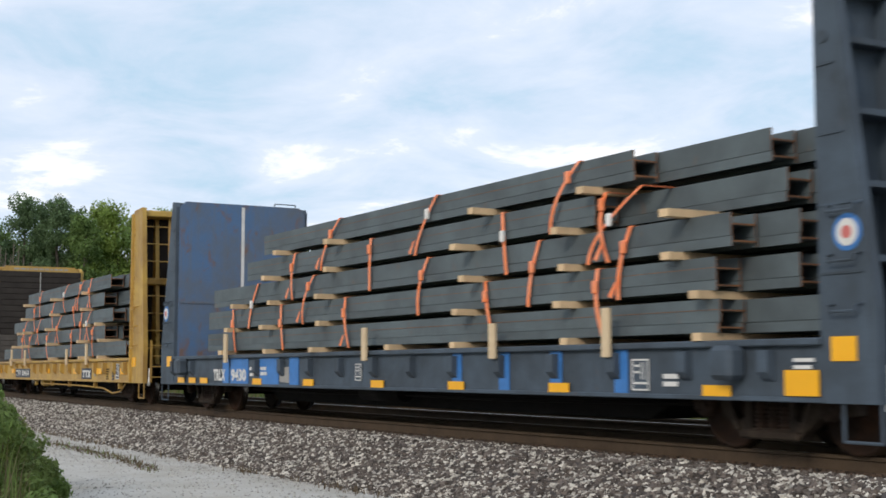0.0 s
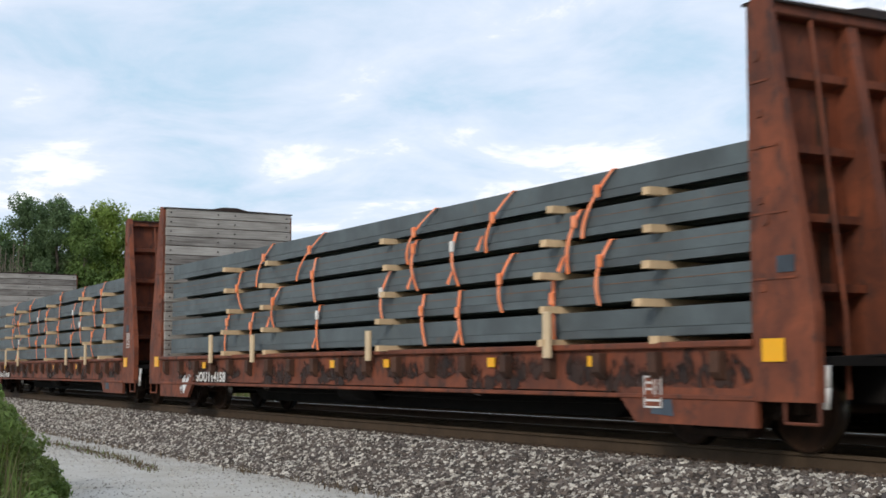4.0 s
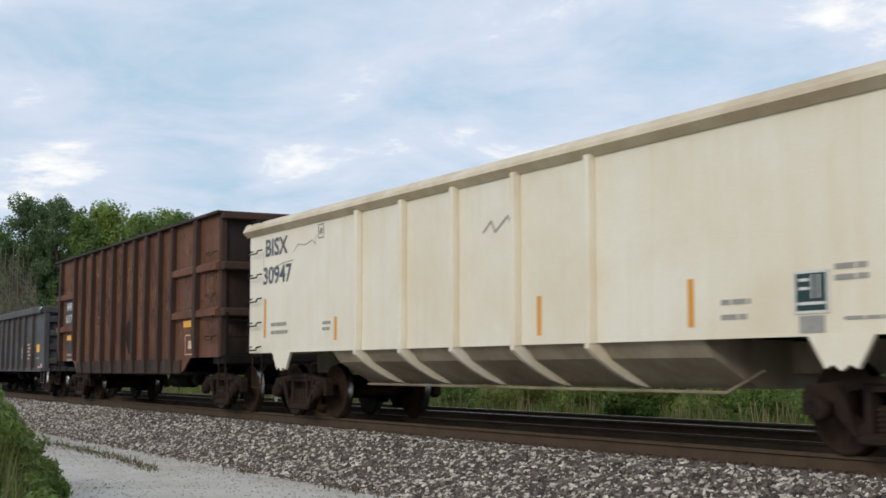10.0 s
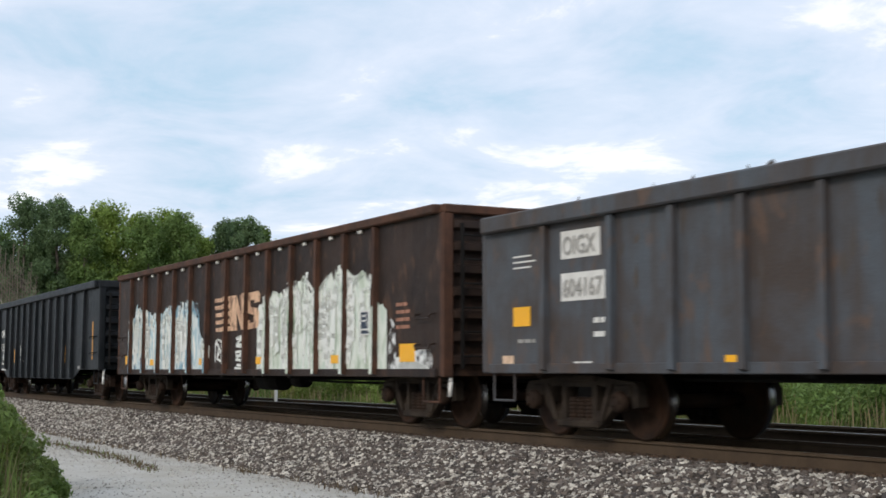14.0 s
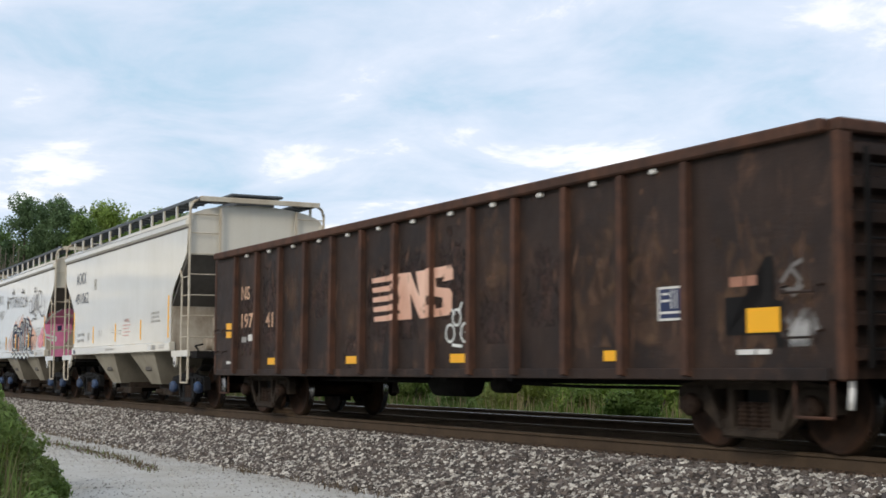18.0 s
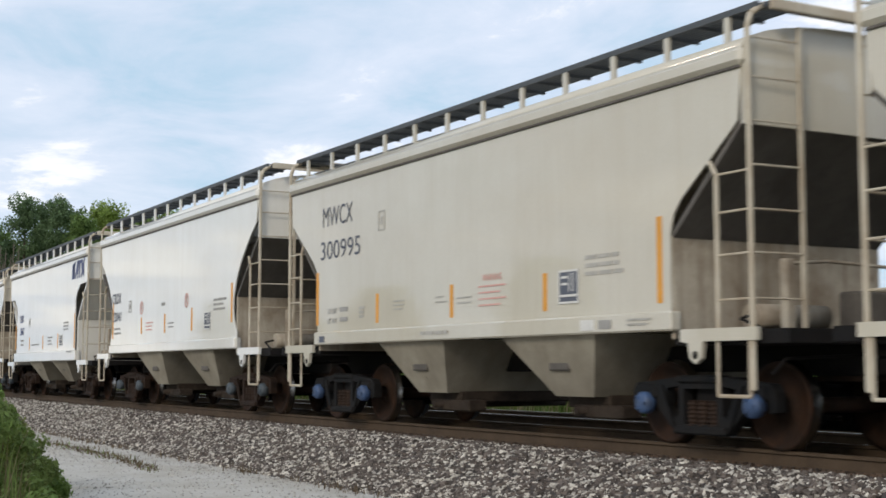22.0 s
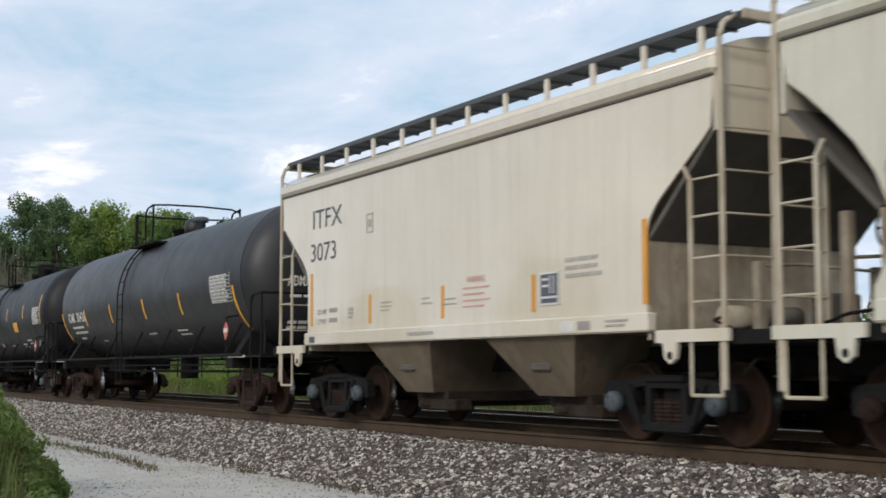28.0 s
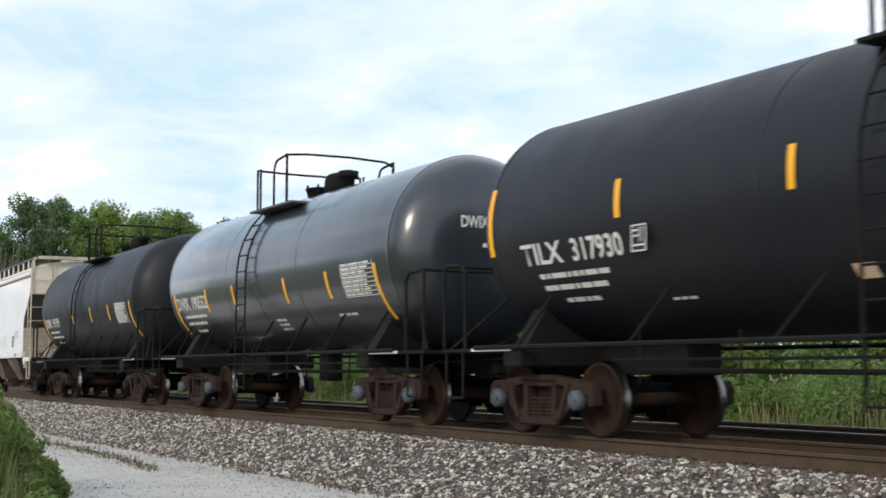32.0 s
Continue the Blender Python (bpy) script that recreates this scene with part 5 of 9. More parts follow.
            c = 0.14
            prism(bm, [(-hw + 0.06, deck), (-hw + 0.06, top - c), (-hw + 0.06 + c, top), (hw - 0.06 - c, top), (hw - 0.06, top - c), (hw - 0.06, deck)], "x", x0 - e * 0.06, x0 + e * 0.02)
            f = part("bulkhead_face", bm, M_BLUE, car, "flat blue steel bulkhead with rust stains")
            bm = B()
            box(bm, x0 - e * 0.065, x0 - e * 0.055, -0.05, 0.02, top - 1.95, top - 0.06)
            part("white_stripe", bm, M_MARKWHITE, f)
            bm = B()
            box(bm, x0 - e * 0.075, x0 - e * 0.058, -hw + 0.1, hw - 0.1, deck + 1.2, deck + 1.25)
            part("face_seam", bm, M_BLUE, f)
            grab(car, [(x0, 0.75, top), (x0, 0.75, top + 0.07), (x0, 1.25, top + 0.07), (x0, 1.25, top)], 0.012, M_GREYBLUE)
        else:
            n = 16
            hgt = (top - 0.04 - deck) / n if style == "red" else (top - 0.16 - deck) / n
            rnd = random.Random(int(at * 10) + e)
            for i in range(n):
                bm = B()
                d = rnd.uniform(0, 0.012)
                rbox(bm, x0 - e * (0.075 + d), x0 - e * 0.005, -hw + 0.03 + rnd.uniform(0, 0.015), hw - 0.03 - rnd.uniform(0, 0.015), deck + i * hgt + 0.007, deck + (i + 1) * hgt - 0.007, 0.008)
                if style == "red":
                    pm = M_GREYPLANK
                else:
                    pm = M_DARKPLANK if i > 4 else M_MIDPLANK
                part("plank", bm, pm, car)
            for k, yy in enumerate((-hw + 0.14, -0.28, 0.12, hw - 0.14)):        # bolt rows
                bm = B()
                for i in range(n):
                    rod(bm, (x0 - e * 0.08, yy, deck + (i + 0.5) * hgt), (x0 - e * 0.095, yy, deck + (i + 0.5) * hgt), 0.018, 6)
                part("bolt_row", bm, M_DARK, car)
            if style == "yellow":
                bm = B()
                prism(bm, [(-hw + 0.12, top - 0.17), (-hw + 0.26, top + 0.02), (hw - 0.26, top + 0.02), (hw - 0.12, top - 0.17)], "x", x0 - e * 0.07, x0 + e * 0.03)
                cpl = part("cap_board", bm, M_YELLOW, car, "yellow cap board with a dark stencil row")
                bm = B()
                rnd2 = random.Random(2)
                yy = -0.95
                while yy < 0.95:
                    w = rnd2.uniform(0.06, 0.2)
                    box(bm, x0 - e * 0.074, x0 - e * 0.068, yy, yy + w, top - 0.11, top - 0.05)
                    yy += w + 0.04
                part("stencil_row", bm, M_MARKGREY, cpl)
                bm = B()
                box(bm, x0 - e * 0.10, x0 - e * 0.092, -0.02, 0.02, deck + 1.7, top - 0.2)
                part("white_stripe", bm, M_MARKGREY, car)
        # the back of the bulkhead
        slab("back_plate", car, mat if style != "yellow" else M_DARKPLANK, min(x0, x0 + e * 0.03), max(x0, x0 + e * 0.03), -hw + 0.08, hw - 0.08, deck, top - 0.14)
        braces = {"red": (-0.30, 0.30), "yellow": (-1.02, -0.62, 0.0, 0.62, 1.02), "blue": (-0.72, 0.0, 0.72)}[style]
        for k, yy in enumerate(braces):
            bm = B()
            w = 0.07 if style == "red" else 0.045 if style == "yellow" else 0.06
            foot = xo - e * 0.12 if style != "yellow" else x0 + e * 0.42
            prism(bm, [(x0 + e * 0.02, deck - 0.1), (x0 + e * 0.02, top - 0.1), (x0 + e * 0.16, top - 0.1), (foot, deck + 0.4), (foot, deck - 0.1)], "y", yy - w, yy + w)
            part("back_brace", bm, mat, car)
        if style == "red":
            for f_ in (0.16, 0.36, 0.56, 0.78):
                zz = deck + (top - deck) * f_
                d = (1 - f_) * 0.30 + 0.10
                for ya, yb in ((-hw + 0.1, -0.37), (-0.23, 0.23), (0.37, hw - 0.1)):
                    bm = B()
                    prism(bm, [(x0 + e * 0.02, zz - 0.10), (x0 + e * d, zz - 0.03), (x0 + e * d, zz + 0.05), (x0 + e * 0.02, zz + 0.07)], "y", ya, yb)
                    part("back_shelf", bm, mat, car)
            bm = B()
            pipe(bm, [(x0 + e * 0.16, -0.86, top - 0.15), (xo - e * 0.32, -0.82, deck + 0.3), (xo - e * 0.30, -0.82, sill)], 0.022)
            part("brake_rod", bm, mat, car)
            bm = B()      # dark steel strip over the planks, humped in the middle
            prism(bm, [(-hw - 0.01, top - 0.035), (-0.42, top - 0.02), (-0.16, top + 0.035), (0.16, top + 0.035), (0.42, top - 0.02), (hw + 0.01, top - 0.035), (hw + 0.01, top - 0.06), (-hw - 0.01, top - 0.06)], "x", x0 - e * 0.095, x0 + e * 0.25)
            part("top_cap", bm, M_DARKBROWN, car)
            for yy in (-0.62, 0.62):
                slab("drip_stain", car, M_RUSTRIB, min(x0 + e * 0.03, x0 + e * 0.034), max(x0 + e * 0.03, x0 + e * 0.034), yy - 0.07, yy + 0.09, deck + 0.2, top - 0.9)
            bm = B()
            lathe(bm, [(0.20, 0.0), (0.225, 0.02), (0.20, 0.04), (0.18, 0.02)], 20, "x", closed=True)
            bmesh.ops.translate(bm, verts=bm.verts, vec=(xo - e * 0.22, -0.05, deck + 0.55))
            part("brake_wheel", bm, M_DARK, car)
            slab("brake_housing", car, M_DARKBROWN, min(xo - e * 0.6, xo - e * 0.28), max(xo - e * 0.6, xo - e * 0.28), -0.28, 0.16, deck + 0.1, deck + 0.85, 0.03)
        elif style == "yellow":
            slab("mid_beam", car, mat, min(x0, x0 + e * 0.40), max(x0, x0 + e * 0.40), -hw + 0.1, hw - 0.1, deck + 1.78, deck + 1.92, 0.02)
            slab("top_shelf", car, mat, min(x0, x0 + e * 0.66), max(x0, x0 + e * 0.66), -hw + 0.1, hw - 0.1, top - 0.20, top - 0.06, 0.02)
            for k in range(8):
                bm = B()
                zz = deck + 0.28 + k * 0.41
                rod(bm, (x0 + e * 0.46, -hw + 0.1, zz), (x0 + e * 0.46, 0.0, zz), 0.014, 6)
                part("rung", bm, mat, car)
            for yy in (-0.8, -0.02):
                bm = B()
                rod(bm, (x0 + e * 0.47, yy, deck), (x0 + e * 0.47, yy, top - 0.2), 0.03, 6)
                part("ladder_stile", bm, mat, car)
            for s in (-1, 1):          # outer flange of the side frame with its row of rivets
                bm = B()
                rbox(bm, x0 + e * 0.0, x0 + e * 0.045, s * (hw - 0.01), s * (hw + 0.075), sill, top - 0.1, 0.01)
                fl = part("edge_flange", bm, mat, car)
                bm = B()
                for k in range(28):
                    zz = deck - 0.1 + k * 0.128
                    rod(bm, (x0 - e * 0.012, s * (hw + 0.045), zz), (x0 + e * 0.005, s * (hw + 0.045), zz), 0.022, 6)
                    rod(bm, (x0 + e * 0.16, s * (hw + 0.012), zz), (x0 + e * 0.16, s * (hw + 0.03), zz), 0.018, 6)
                tagged(part("rivet_rows", bm, mat, fl), "rows of small rivet heads", kind="stuff")
        else:
            for f_ in (0.22, 0.42, 0.62, 0.82):
                zz = deck + (top - deck) * f_
                d = (1 - f_) * (half - inner - 0.15) + 0.12
                slab("back_shelf", car, mat, min(x0, x0 + e * d), max(x0, x0 + e * d), -hw + 0.1, hw - 0.1, zz - 0.03, zz + 0.03)
        slab("top_beam", car, mat, min(x0, x0 + e * 0.2), max(x0, x0 + e * 0.2), -hw + 0.08, hw - 0.08, top - 0.17, top - 0.03, 0.015)
        if style != "red":
            end_ladder(car, xo + e * 0.04, -hw + 0.16, -hw + 0.58, sill, deck + 0.45, 4, mat, 0.012)
        for i in range(3):
            if style == "red":      # lugs on the side plate
                slab("lug", car, mat, min(x0 + e * 0.10, x0 + e * 0.18), max(x0 + e * 0.10, x0 + e * 0.18), -hw - 0.03, -hw, deck + 0.5 + 0.85 * i, deck + 0.58 + 0.85 * i, 0.01)
            else:
                side_grab(car, min(x0 + e * 0.15, x0 + e * 0.5), max(x0 + e * 0.15, x0 + e * 0.5), -hw - 0.01, deck + 0.35 + 0.45 * i, mat)
        stirrup(car, min(xo, xo - e * 0.45), max(xo, xo - e * 0.45), -hw + 0.02, sill - (0.36 if style != "red" else 0.22), sill, mat)
        coupler(car, e * (half - 0.2))
        truck(car, at, e * truck_x, FRAME_T if style == "blue" else FRAME_R)
        plate(car, min(x0 + e * 0.12, x0 + e * 0.42), max(x0 + e * 0.12, x0 + e * 0.42), deck - 0.16, deck + 0.06, M_REFLECT, -hw - 0.03, label="yellow reflector")
    slab("end_platform", car, M_DARK, -half + 0.1, -rear, -hw + 0.1, hw - 0.1, deck - 0.2, deck - 0.12)
    slab("end_platform", car, M_DARK, inner, half - 0.1, -hw + 0.1, hw - 0.1, deck - 0.2, deck - 0.12)
    bm = B()
    rod(bm, (-1.2, -0.9, sill - 0.05), (0.2, -0.9, sill - 0.05), 0.16, 14)
    part("air_reservoir", bm, M_DARK, car)
    for line in ([(0.2, -0.9, sill - 0.1), (3, -1.0, sill - 0.12), (truck_x - 1.4, -0.6, sill - 0.1)], [(-1.2, -0.9, sill - 0.1), (-3, -1.0, sill - 0.12), (-truck_x + 1.4, -0.6, sill - 0.1)]):
        bm = B()
        pipe(bm, line, 0.02)
        part("brake_rod", bm, M_DARK, car)
    return car


def h_beam(x0, x1, w=0.33, h=0.345, t=0.026):
    """A wide-flange beam on its side: flanges upright, web level; its ends are bare rusty steel."""
    bm = B()
    prof = [(-w / 2, 0), (-w / 2 + t, 0), (-w / 2 + t, h / 2 - t / 2), (w / 2 - t, h / 2 - t / 2), (w / 2 - t, 0), (w / 2, 0), (w / 2, h), (w / 2 - t, h), (w / 2 - t, h / 2 + t / 2), (-w / 2 + t, h / 2 + t / 2),
            (-w / 2 + t, h), (-w / 2, h)]
    prism(bm, prof, "x", x0, x1)
    bm.faces.ensure_lookup_table()
    for f in bm.faces:
        if abs(f.normal.x) > 0.9 and len(f.verts) == 12:
            f.material_index = 1
    return bm


def beam_load(at, tiers, z, seed, label, straps, dunnage, group, gap=0.088, H=0.345):
    """Steel beams in tiers on dunnage; tiers: per tier the rows (x0, x1) across from the near side; straps: (x at the top, x at the foot, lower tier), each round two tiers;
    dunnage: per tier the places of the timbers under it."""
    rnd = random.Random(seed)
    for k, rows in enumerate(tiers):
        t = thing("steel_beam_tier", label, "steel beams", group)
        MOVING.append((t, at))
        zz = z + k * (H + gap)
        low = H * 0.30
        for i, (a, b) in enumerate(rows):
            y = -HW + 0.27 + i * 0.375
            if i == 0:
                slab("rust_line", t, M_BEAMEND, a, b, y - 0.1695, y - 0.160, zz + H * 0.67, zz + H * 0.67 + 0.006)
            for lo_, hh in ((0.0, low), (low + 0.005, H - low - 0.005)):     # two beams, one on the other
                d = rnd.uniform(-0.012, 0.012)
                part("steel_beam", h_beam(a, b + d, 0.335, hh, 0.018), [M_BEAM, M_BEAMEND], t, "", pose(0, y + d * 0.3, zz + lo_))
        lo, hi = min(r[0] for r in rows[:3]), max(r[1] for r in rows[:3])
        n = len(rows)
        for x in dunnage[k]:
            x = x + rnd.uniform(-0.04, 0.04)
            if not lo + 0.1 < x < hi - 0.1:
                continue
            bm = B()
            o = rnd.uniform(0.16, 0.34)
            sk = rnd.uniform(-0.08, 0.08)
            y0, y1 = -HW + 0.10 - o, -HW + 0.10 + n * 0.375
            w = rnd.uniform(0.055, 0.075)
            prism(bm, [(x - w + sk, y0), (x + w + sk, y0 + 0.01), (x + w - sk, y1), (x - w - sk, y1)], "z", zz - gap + 0.003, zz - 0.003)
            part("dunnage", bm, M_TIMBER, t)
        for xt, xb, tier in straps:
            if tier != k:
                continue
            y, zb, zt = -HW + 0.10 - 0.024, zz - 0.03, zz + 2 * H + gap + 0.005
            wav, bow = rnd.uniform(-0.05, 0.05), rnd.uniform(0.0, 0.08)
            bm = B()
            prev = None
            for q in range(9):
                f = q / 8
                x = xb + (xt - xb) * f ** 1.6 + wav * math.sin(math.pi * f)
                yy = y - 0.012 - bow * math.sin(math.pi * f)
                ring = [bm.verts.new(p) for p in ((x, yy, zb + (zt - zb) * f), (x + 0.07, yy, zb + (zt - zb) * f), (x + 0.07, yy + 0.006, zb + (zt - zb) * f), (x, yy + 0.006, zb + (zt - zb) * f))]
                if prev:
                    for i in range(4):
                        bm.faces.new((prev[i], prev[(i + 1) % 4], ring[(i + 1) % 4], ring[i]))
                prev = ring
            box(bm, xt, xt + 0.07, y - 0.012, y + n * 0.375, zt - 0.003, zt + 0.003)
            bmesh.ops.recalc_face_normals(bm, faces=bm.faces)
            st = part("strap", bm, M_STRAP, t)
            f = rnd.uniform(0.55, 0.85)
            x = xb + (xt - xb) * f ** 1.6 + wav * math.sin(math.pi * f)
            bm = B()
            rbox(bm, x - 0.006, x + 0.076, y - bow * math.sin(math.pi * f) - 0.05, y - bow * math.sin(math.pi * f) - 0.004, zb + (zt - zb) * f - 0.09, zb + (zt - zb) * f + 0.06, 0.01)
            part("ratchet", bm, M_BUCKLE if rnd.random() < 0.15 else M_STRAP, st)
            if rnd.random() < 0.35:
                f = rnd.uniform(0.1, 0.3)
                x = xb + (xt - xb) * f ** 1.6
                bm = B()
                prism(bm, [(x, zb + 0.2), (x + 0.06, zb + 0.22), (x - 0.06, zb + 0.02), (x - 0.13, zb + 0.05)], "y", y - bow - 0.03, y - bow - 0.024)
                part("strap_tail", bm, M_STRAP, st)


def stakes(car, xs, deck, top=0.45):
    for k, x in enumerate(xs):
        bm = B()
        rbox(bm, x - 0.07, x + 0.07, -HW - 0.155, -HW - 0.105, deck - 0.10, deck + top - (k % 3) * 0.05, 0.008)
        part("wooden_stake", bm, M_STAKE, car)

# ------------------------------------------------------------------ covered hoppers
def hopper(at, mat, label, truck_x=4.52, half=5.74, eave=3.88, sill=1.24, cut="angled", cap=None, frame_mesh=None, fittings=True):
    """A two-bay covered hopper: side sheets cut away at the ends over slope sheets, curved roof with walkways, ladders and end cages."""
    car = new_car("covered_hopper_car", label, "covered hopper", at)
    hw = HW + 0.02
    xs = 4.70                           # where the side sheet ends at the sill
    if cut == "angled":
        edge = [(half, eave), (half - 0.06, 3.30), (half - 0.20, 3.18), (4.80, 2.62), (4.66, 2.46), (4.60, 2.28), (4.60, sill)]
    elif cut == "round":
        edge = [(half, eave)] + [(half - 0.08, 3.55), (5.40, 3.36), (5.12, 3.12), (4.85, 2.86), (4.62, 2.56), (4.48, 2.25), (4.45, 2.0), (4.52, 1.76), (4.66, 1.55), (4.68, sill)]
    else:
        edge = [(half, eave), (half - 0.02, 3.20), (4.95, 3.18), (4.52, 2.95), (4.40, 2.78), (4.40, sill)]
    band = 0.28 if cut == "box" else 0.20
    poly = edge + [(-x, z) for x, z in edge[::-1]]
    for s in (-1, 1):
        # side sheet, drawn in to the eave a little
        bm = B()
        prism(bm, poly, "y", s * hw, s * (hw - 0.02))
        part("side_sheet", bm, mat, car)
        bm = B()
        rbox(bm, -half - 0.05, half + 0.05, s * (hw - 0.12), s * (hw + 0.055), eave - 0.03, eave + 0.16, 0.05)
        part("eave_rail", bm, mat, car)
        # dark strip painted in as the shadow line under the eave
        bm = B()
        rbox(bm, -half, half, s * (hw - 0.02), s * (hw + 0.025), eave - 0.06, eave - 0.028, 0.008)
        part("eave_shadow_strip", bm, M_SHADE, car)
        bm = B()
        rbox(bm, -xs + 0.05, xs - 0.05, s * (hw - 0.10), s * (hw + 0.045), sill - 0.01, sill + band, 0.02)
        part("side_sill", bm, mat, car)
    # roof: a low arch
    bm = B()
    arch = [(-hw + 0.02, eave + 0.13)] + [(-hw * math.cos(a), eave + 0.13 + 0.36 * math.sin(a)) for a in [0.25 + i * 0.2204 for i in range(13)]] + [(hw - 0.02, eave + 0.13)]
    prism(bm, arch, "x", -half, half)
    for f in bm.faces:
        f.smooth = abs(f.normal.x) < 0.5
    part("roof", bm, mat, car)
    for x in [-4.5 + i * 1.8 for i in range(6)]:
        bm = B()
        rbox(bm, x - 0.5, x + 0.5, -0.42, 0.42, eave + 0.48, eave + 0.56, 0.03)
        part("hatch_cover", bm, mat, car)
    # walkways along both sides of the roof, on brackets, and across the ends
    for s in (-1, 1):
        bm = B()
        yi, yo = s * (hw - 0.62), s * (hw - 0.16)
        for k in range(8):
            y = min(yi, yo) + 0.01 + k * 0.06
            box(bm, -half - 0.12, half + 0.12, y, y + 0.03, eave + 0.565, eave + 0.595)
        for k in range(24):
            x = -half - 0.2 + k * (2 * half + 0.4) / 23
            box(bm, x - 0.015, x + 0.015, min(yi, yo) + 0.005, max(yi, yo) - 0.005, eave + 0.53, eave + 0.566)
        wk = part("walkway", bm, M_GRATE, car, "galvanised grating walkway")
        bm = B()
        box(bm, -half - 0.12, half + 0.12, min(yo, yo + s * 0.03), max(yo, yo + s * 0.02), eave + 0.545, eave + 0.61)
        part("walkway_edge", bm, M_GRATE, wk)
        for k in range(12):
            x = -half + 0.35 + k * (2 * half - 0.7) / 11
            bm = B()
            box(bm, x - 0.038, x + 0.038, s * (hw - 0.155) - 0.02, s * (hw - 0.155) + 0.02, eave + 0.10, eave + 0.59)
            part("walkway_bracket", bm, mat, car)
    # hopper bays under the sill
    for (a, b), (c0, c1) in (((-2.45, -0.42), (-1.75, -0.92)), ((1.08, 3.15), (1.85, 2.65))):
        bm = B()
        top = [(a, -hw + 0.05, sill), (b, -hw + 0.05, sill), (b, hw - 0.05, sill), (a, hw - 0.05, sill)]
        bot = [(c0, -1.15, 0.50), (c1, -1.15, 0.50), (c1, 1.15, 0.50), (c0, 1.15, 0.50)]
        v = [bm.verts.new(p) for p in top + bot]
        for f in ((0, 1, 5, 4), (1, 2, 6, 5), (2, 3, 7, 6), (3, 0, 4, 7), (4, 5, 6, 7)):
            bm.faces.new([v[i] for i in f])
        bmesh.ops.recalc_face_normals(bm, faces=bm.faces)
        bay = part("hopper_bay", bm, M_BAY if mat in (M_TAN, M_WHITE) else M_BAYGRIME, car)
        bm = B()
        rbox(bm, c0 - 0.05, c1 + 0.05, -0.95, 0.95, 0.36, 0.52, 0.02)
        rbox(bm, c0 + 0.15, c1 + 0.35, -1.0, -0.7, 0.24, 0.40, 0.02)
        rod(bm, ((c0 + c1) / 2, -1.15, 0.33), ((c0 + c1) / 2, 1.15, 0.33), 0.05, 10)
        part("outlet_gate", bm, M_TRUCKTAN, bay)
        bm = B()
        mid = Vector(((a + b) / 4 + (c0 + c1) / 4, -(hw - 0.05 + 1.15) / 2 - 0.004, 0.87))
        rbox(bm, mid.x - 0.22, mid.x + 0.20, mid.y - 0.02, mid.y + 0.04, mid.z - 0.06, mid.z + 0.05, 0.02)
        part("vibrator_bracket", bm, M_DIRTSPOT, bay)
    for e in (-1, 1):
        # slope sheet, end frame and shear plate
        # the overhang's shade is in the slope sheet's colour, except on box cuts
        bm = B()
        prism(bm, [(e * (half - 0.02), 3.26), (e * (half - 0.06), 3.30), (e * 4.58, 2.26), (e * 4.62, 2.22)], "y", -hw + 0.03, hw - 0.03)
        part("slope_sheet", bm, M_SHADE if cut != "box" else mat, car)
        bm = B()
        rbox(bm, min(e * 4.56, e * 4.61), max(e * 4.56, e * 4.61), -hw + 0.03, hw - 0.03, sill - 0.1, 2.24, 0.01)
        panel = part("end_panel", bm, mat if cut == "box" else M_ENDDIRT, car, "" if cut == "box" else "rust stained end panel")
        if cut == "box":
            bm = B()
            prism(bm, [(-0.08 + 0.30 * math.cos(a * 0.3927), 1.72 + 0.42 * math.sin(a * 0.3927)) for a in range(16)], "x", e * 4.612, e * 4.62)
            part("access_hole", bm, M_DARK, panel)
        bm = B()
        prism(bm, [(-hw + 0.02, 3.26), (hw - 0.02, 3.26), (hw - 0.02, eave + 0.14), (0.8, eave + 0.42), (0, eave + 0.48), (-0.8, eave + 0.42), (-hw + 0.02, eave + 0.14)], "x", e * (half - 0.02), e * (half + 0.02))
        part("end_sheet", bm, mat, car)
        slab("end_sill", car, M_DARK, e * 4.6 if e > 0 else -6.28, 6.28 if e > 0 else -4.6, -hw + 0.06, hw - 0.06, sill - 0.16, sill - 0.02)
        if fittings:
            for yy in (-0.85, 0.85):
                slab("end_upright", car, M_ENDDIRT, min(e * 5.55, e * 5.66), max(e * 5.55, e * 5.66), yy - 0.06, yy + 0.06, sill - 0.02, 2.35 if e < 0 else 1.95, 0.015)
            bm = B()
            pipe(bm, [(e * 5.62, -0.85, 1.9), (e * 5.62, -0.3, 1.94), (e * 5.62, 0.85, 1.9)], 0.02)
            part("end_handrail", bm, M_ENDDIRT, car)
            bm = B()
            rod(bm, (e * 5.15, -0.95, sill + 0.14), (e * 5.15, 0.1, sill + 0.14), 0.13, 16)
            part("end_reservoir", bm, M_ENDDIRT, car)
            bm = B()
            rbox(bm, min(e * 5.2, e * 5.5), max(e * 5.2, e * 5.5), 0.25, 0.75, sill, sill + 0.42, 0.03)
            part("control_valve", bm, M_DIRTSPOT, car)
            bm = B()
            pipe(bm, [(e * 5.15, -0.98, sill + 0.14), (e * 5.3, -1.2, sill + 0.1), (e * 5.75, -1.25, sill - 0.04)], 0.018)
            part("air_pipe", bm, M_DARK, car)
        slab("centre_sill_end", car, M_DARK, min(e * 4.3, e * 6.2), max(e * 4.3, e * 6.2), -0.25, 0.25, 0.76, sill - 0.14, 0.02)
        # corner ladders: a tall corner post, a short post along the side and one across the end, with rungs between them
        for sd in (-1, 1):
            ys = sd * (hw - 0.015)
            bm = B()
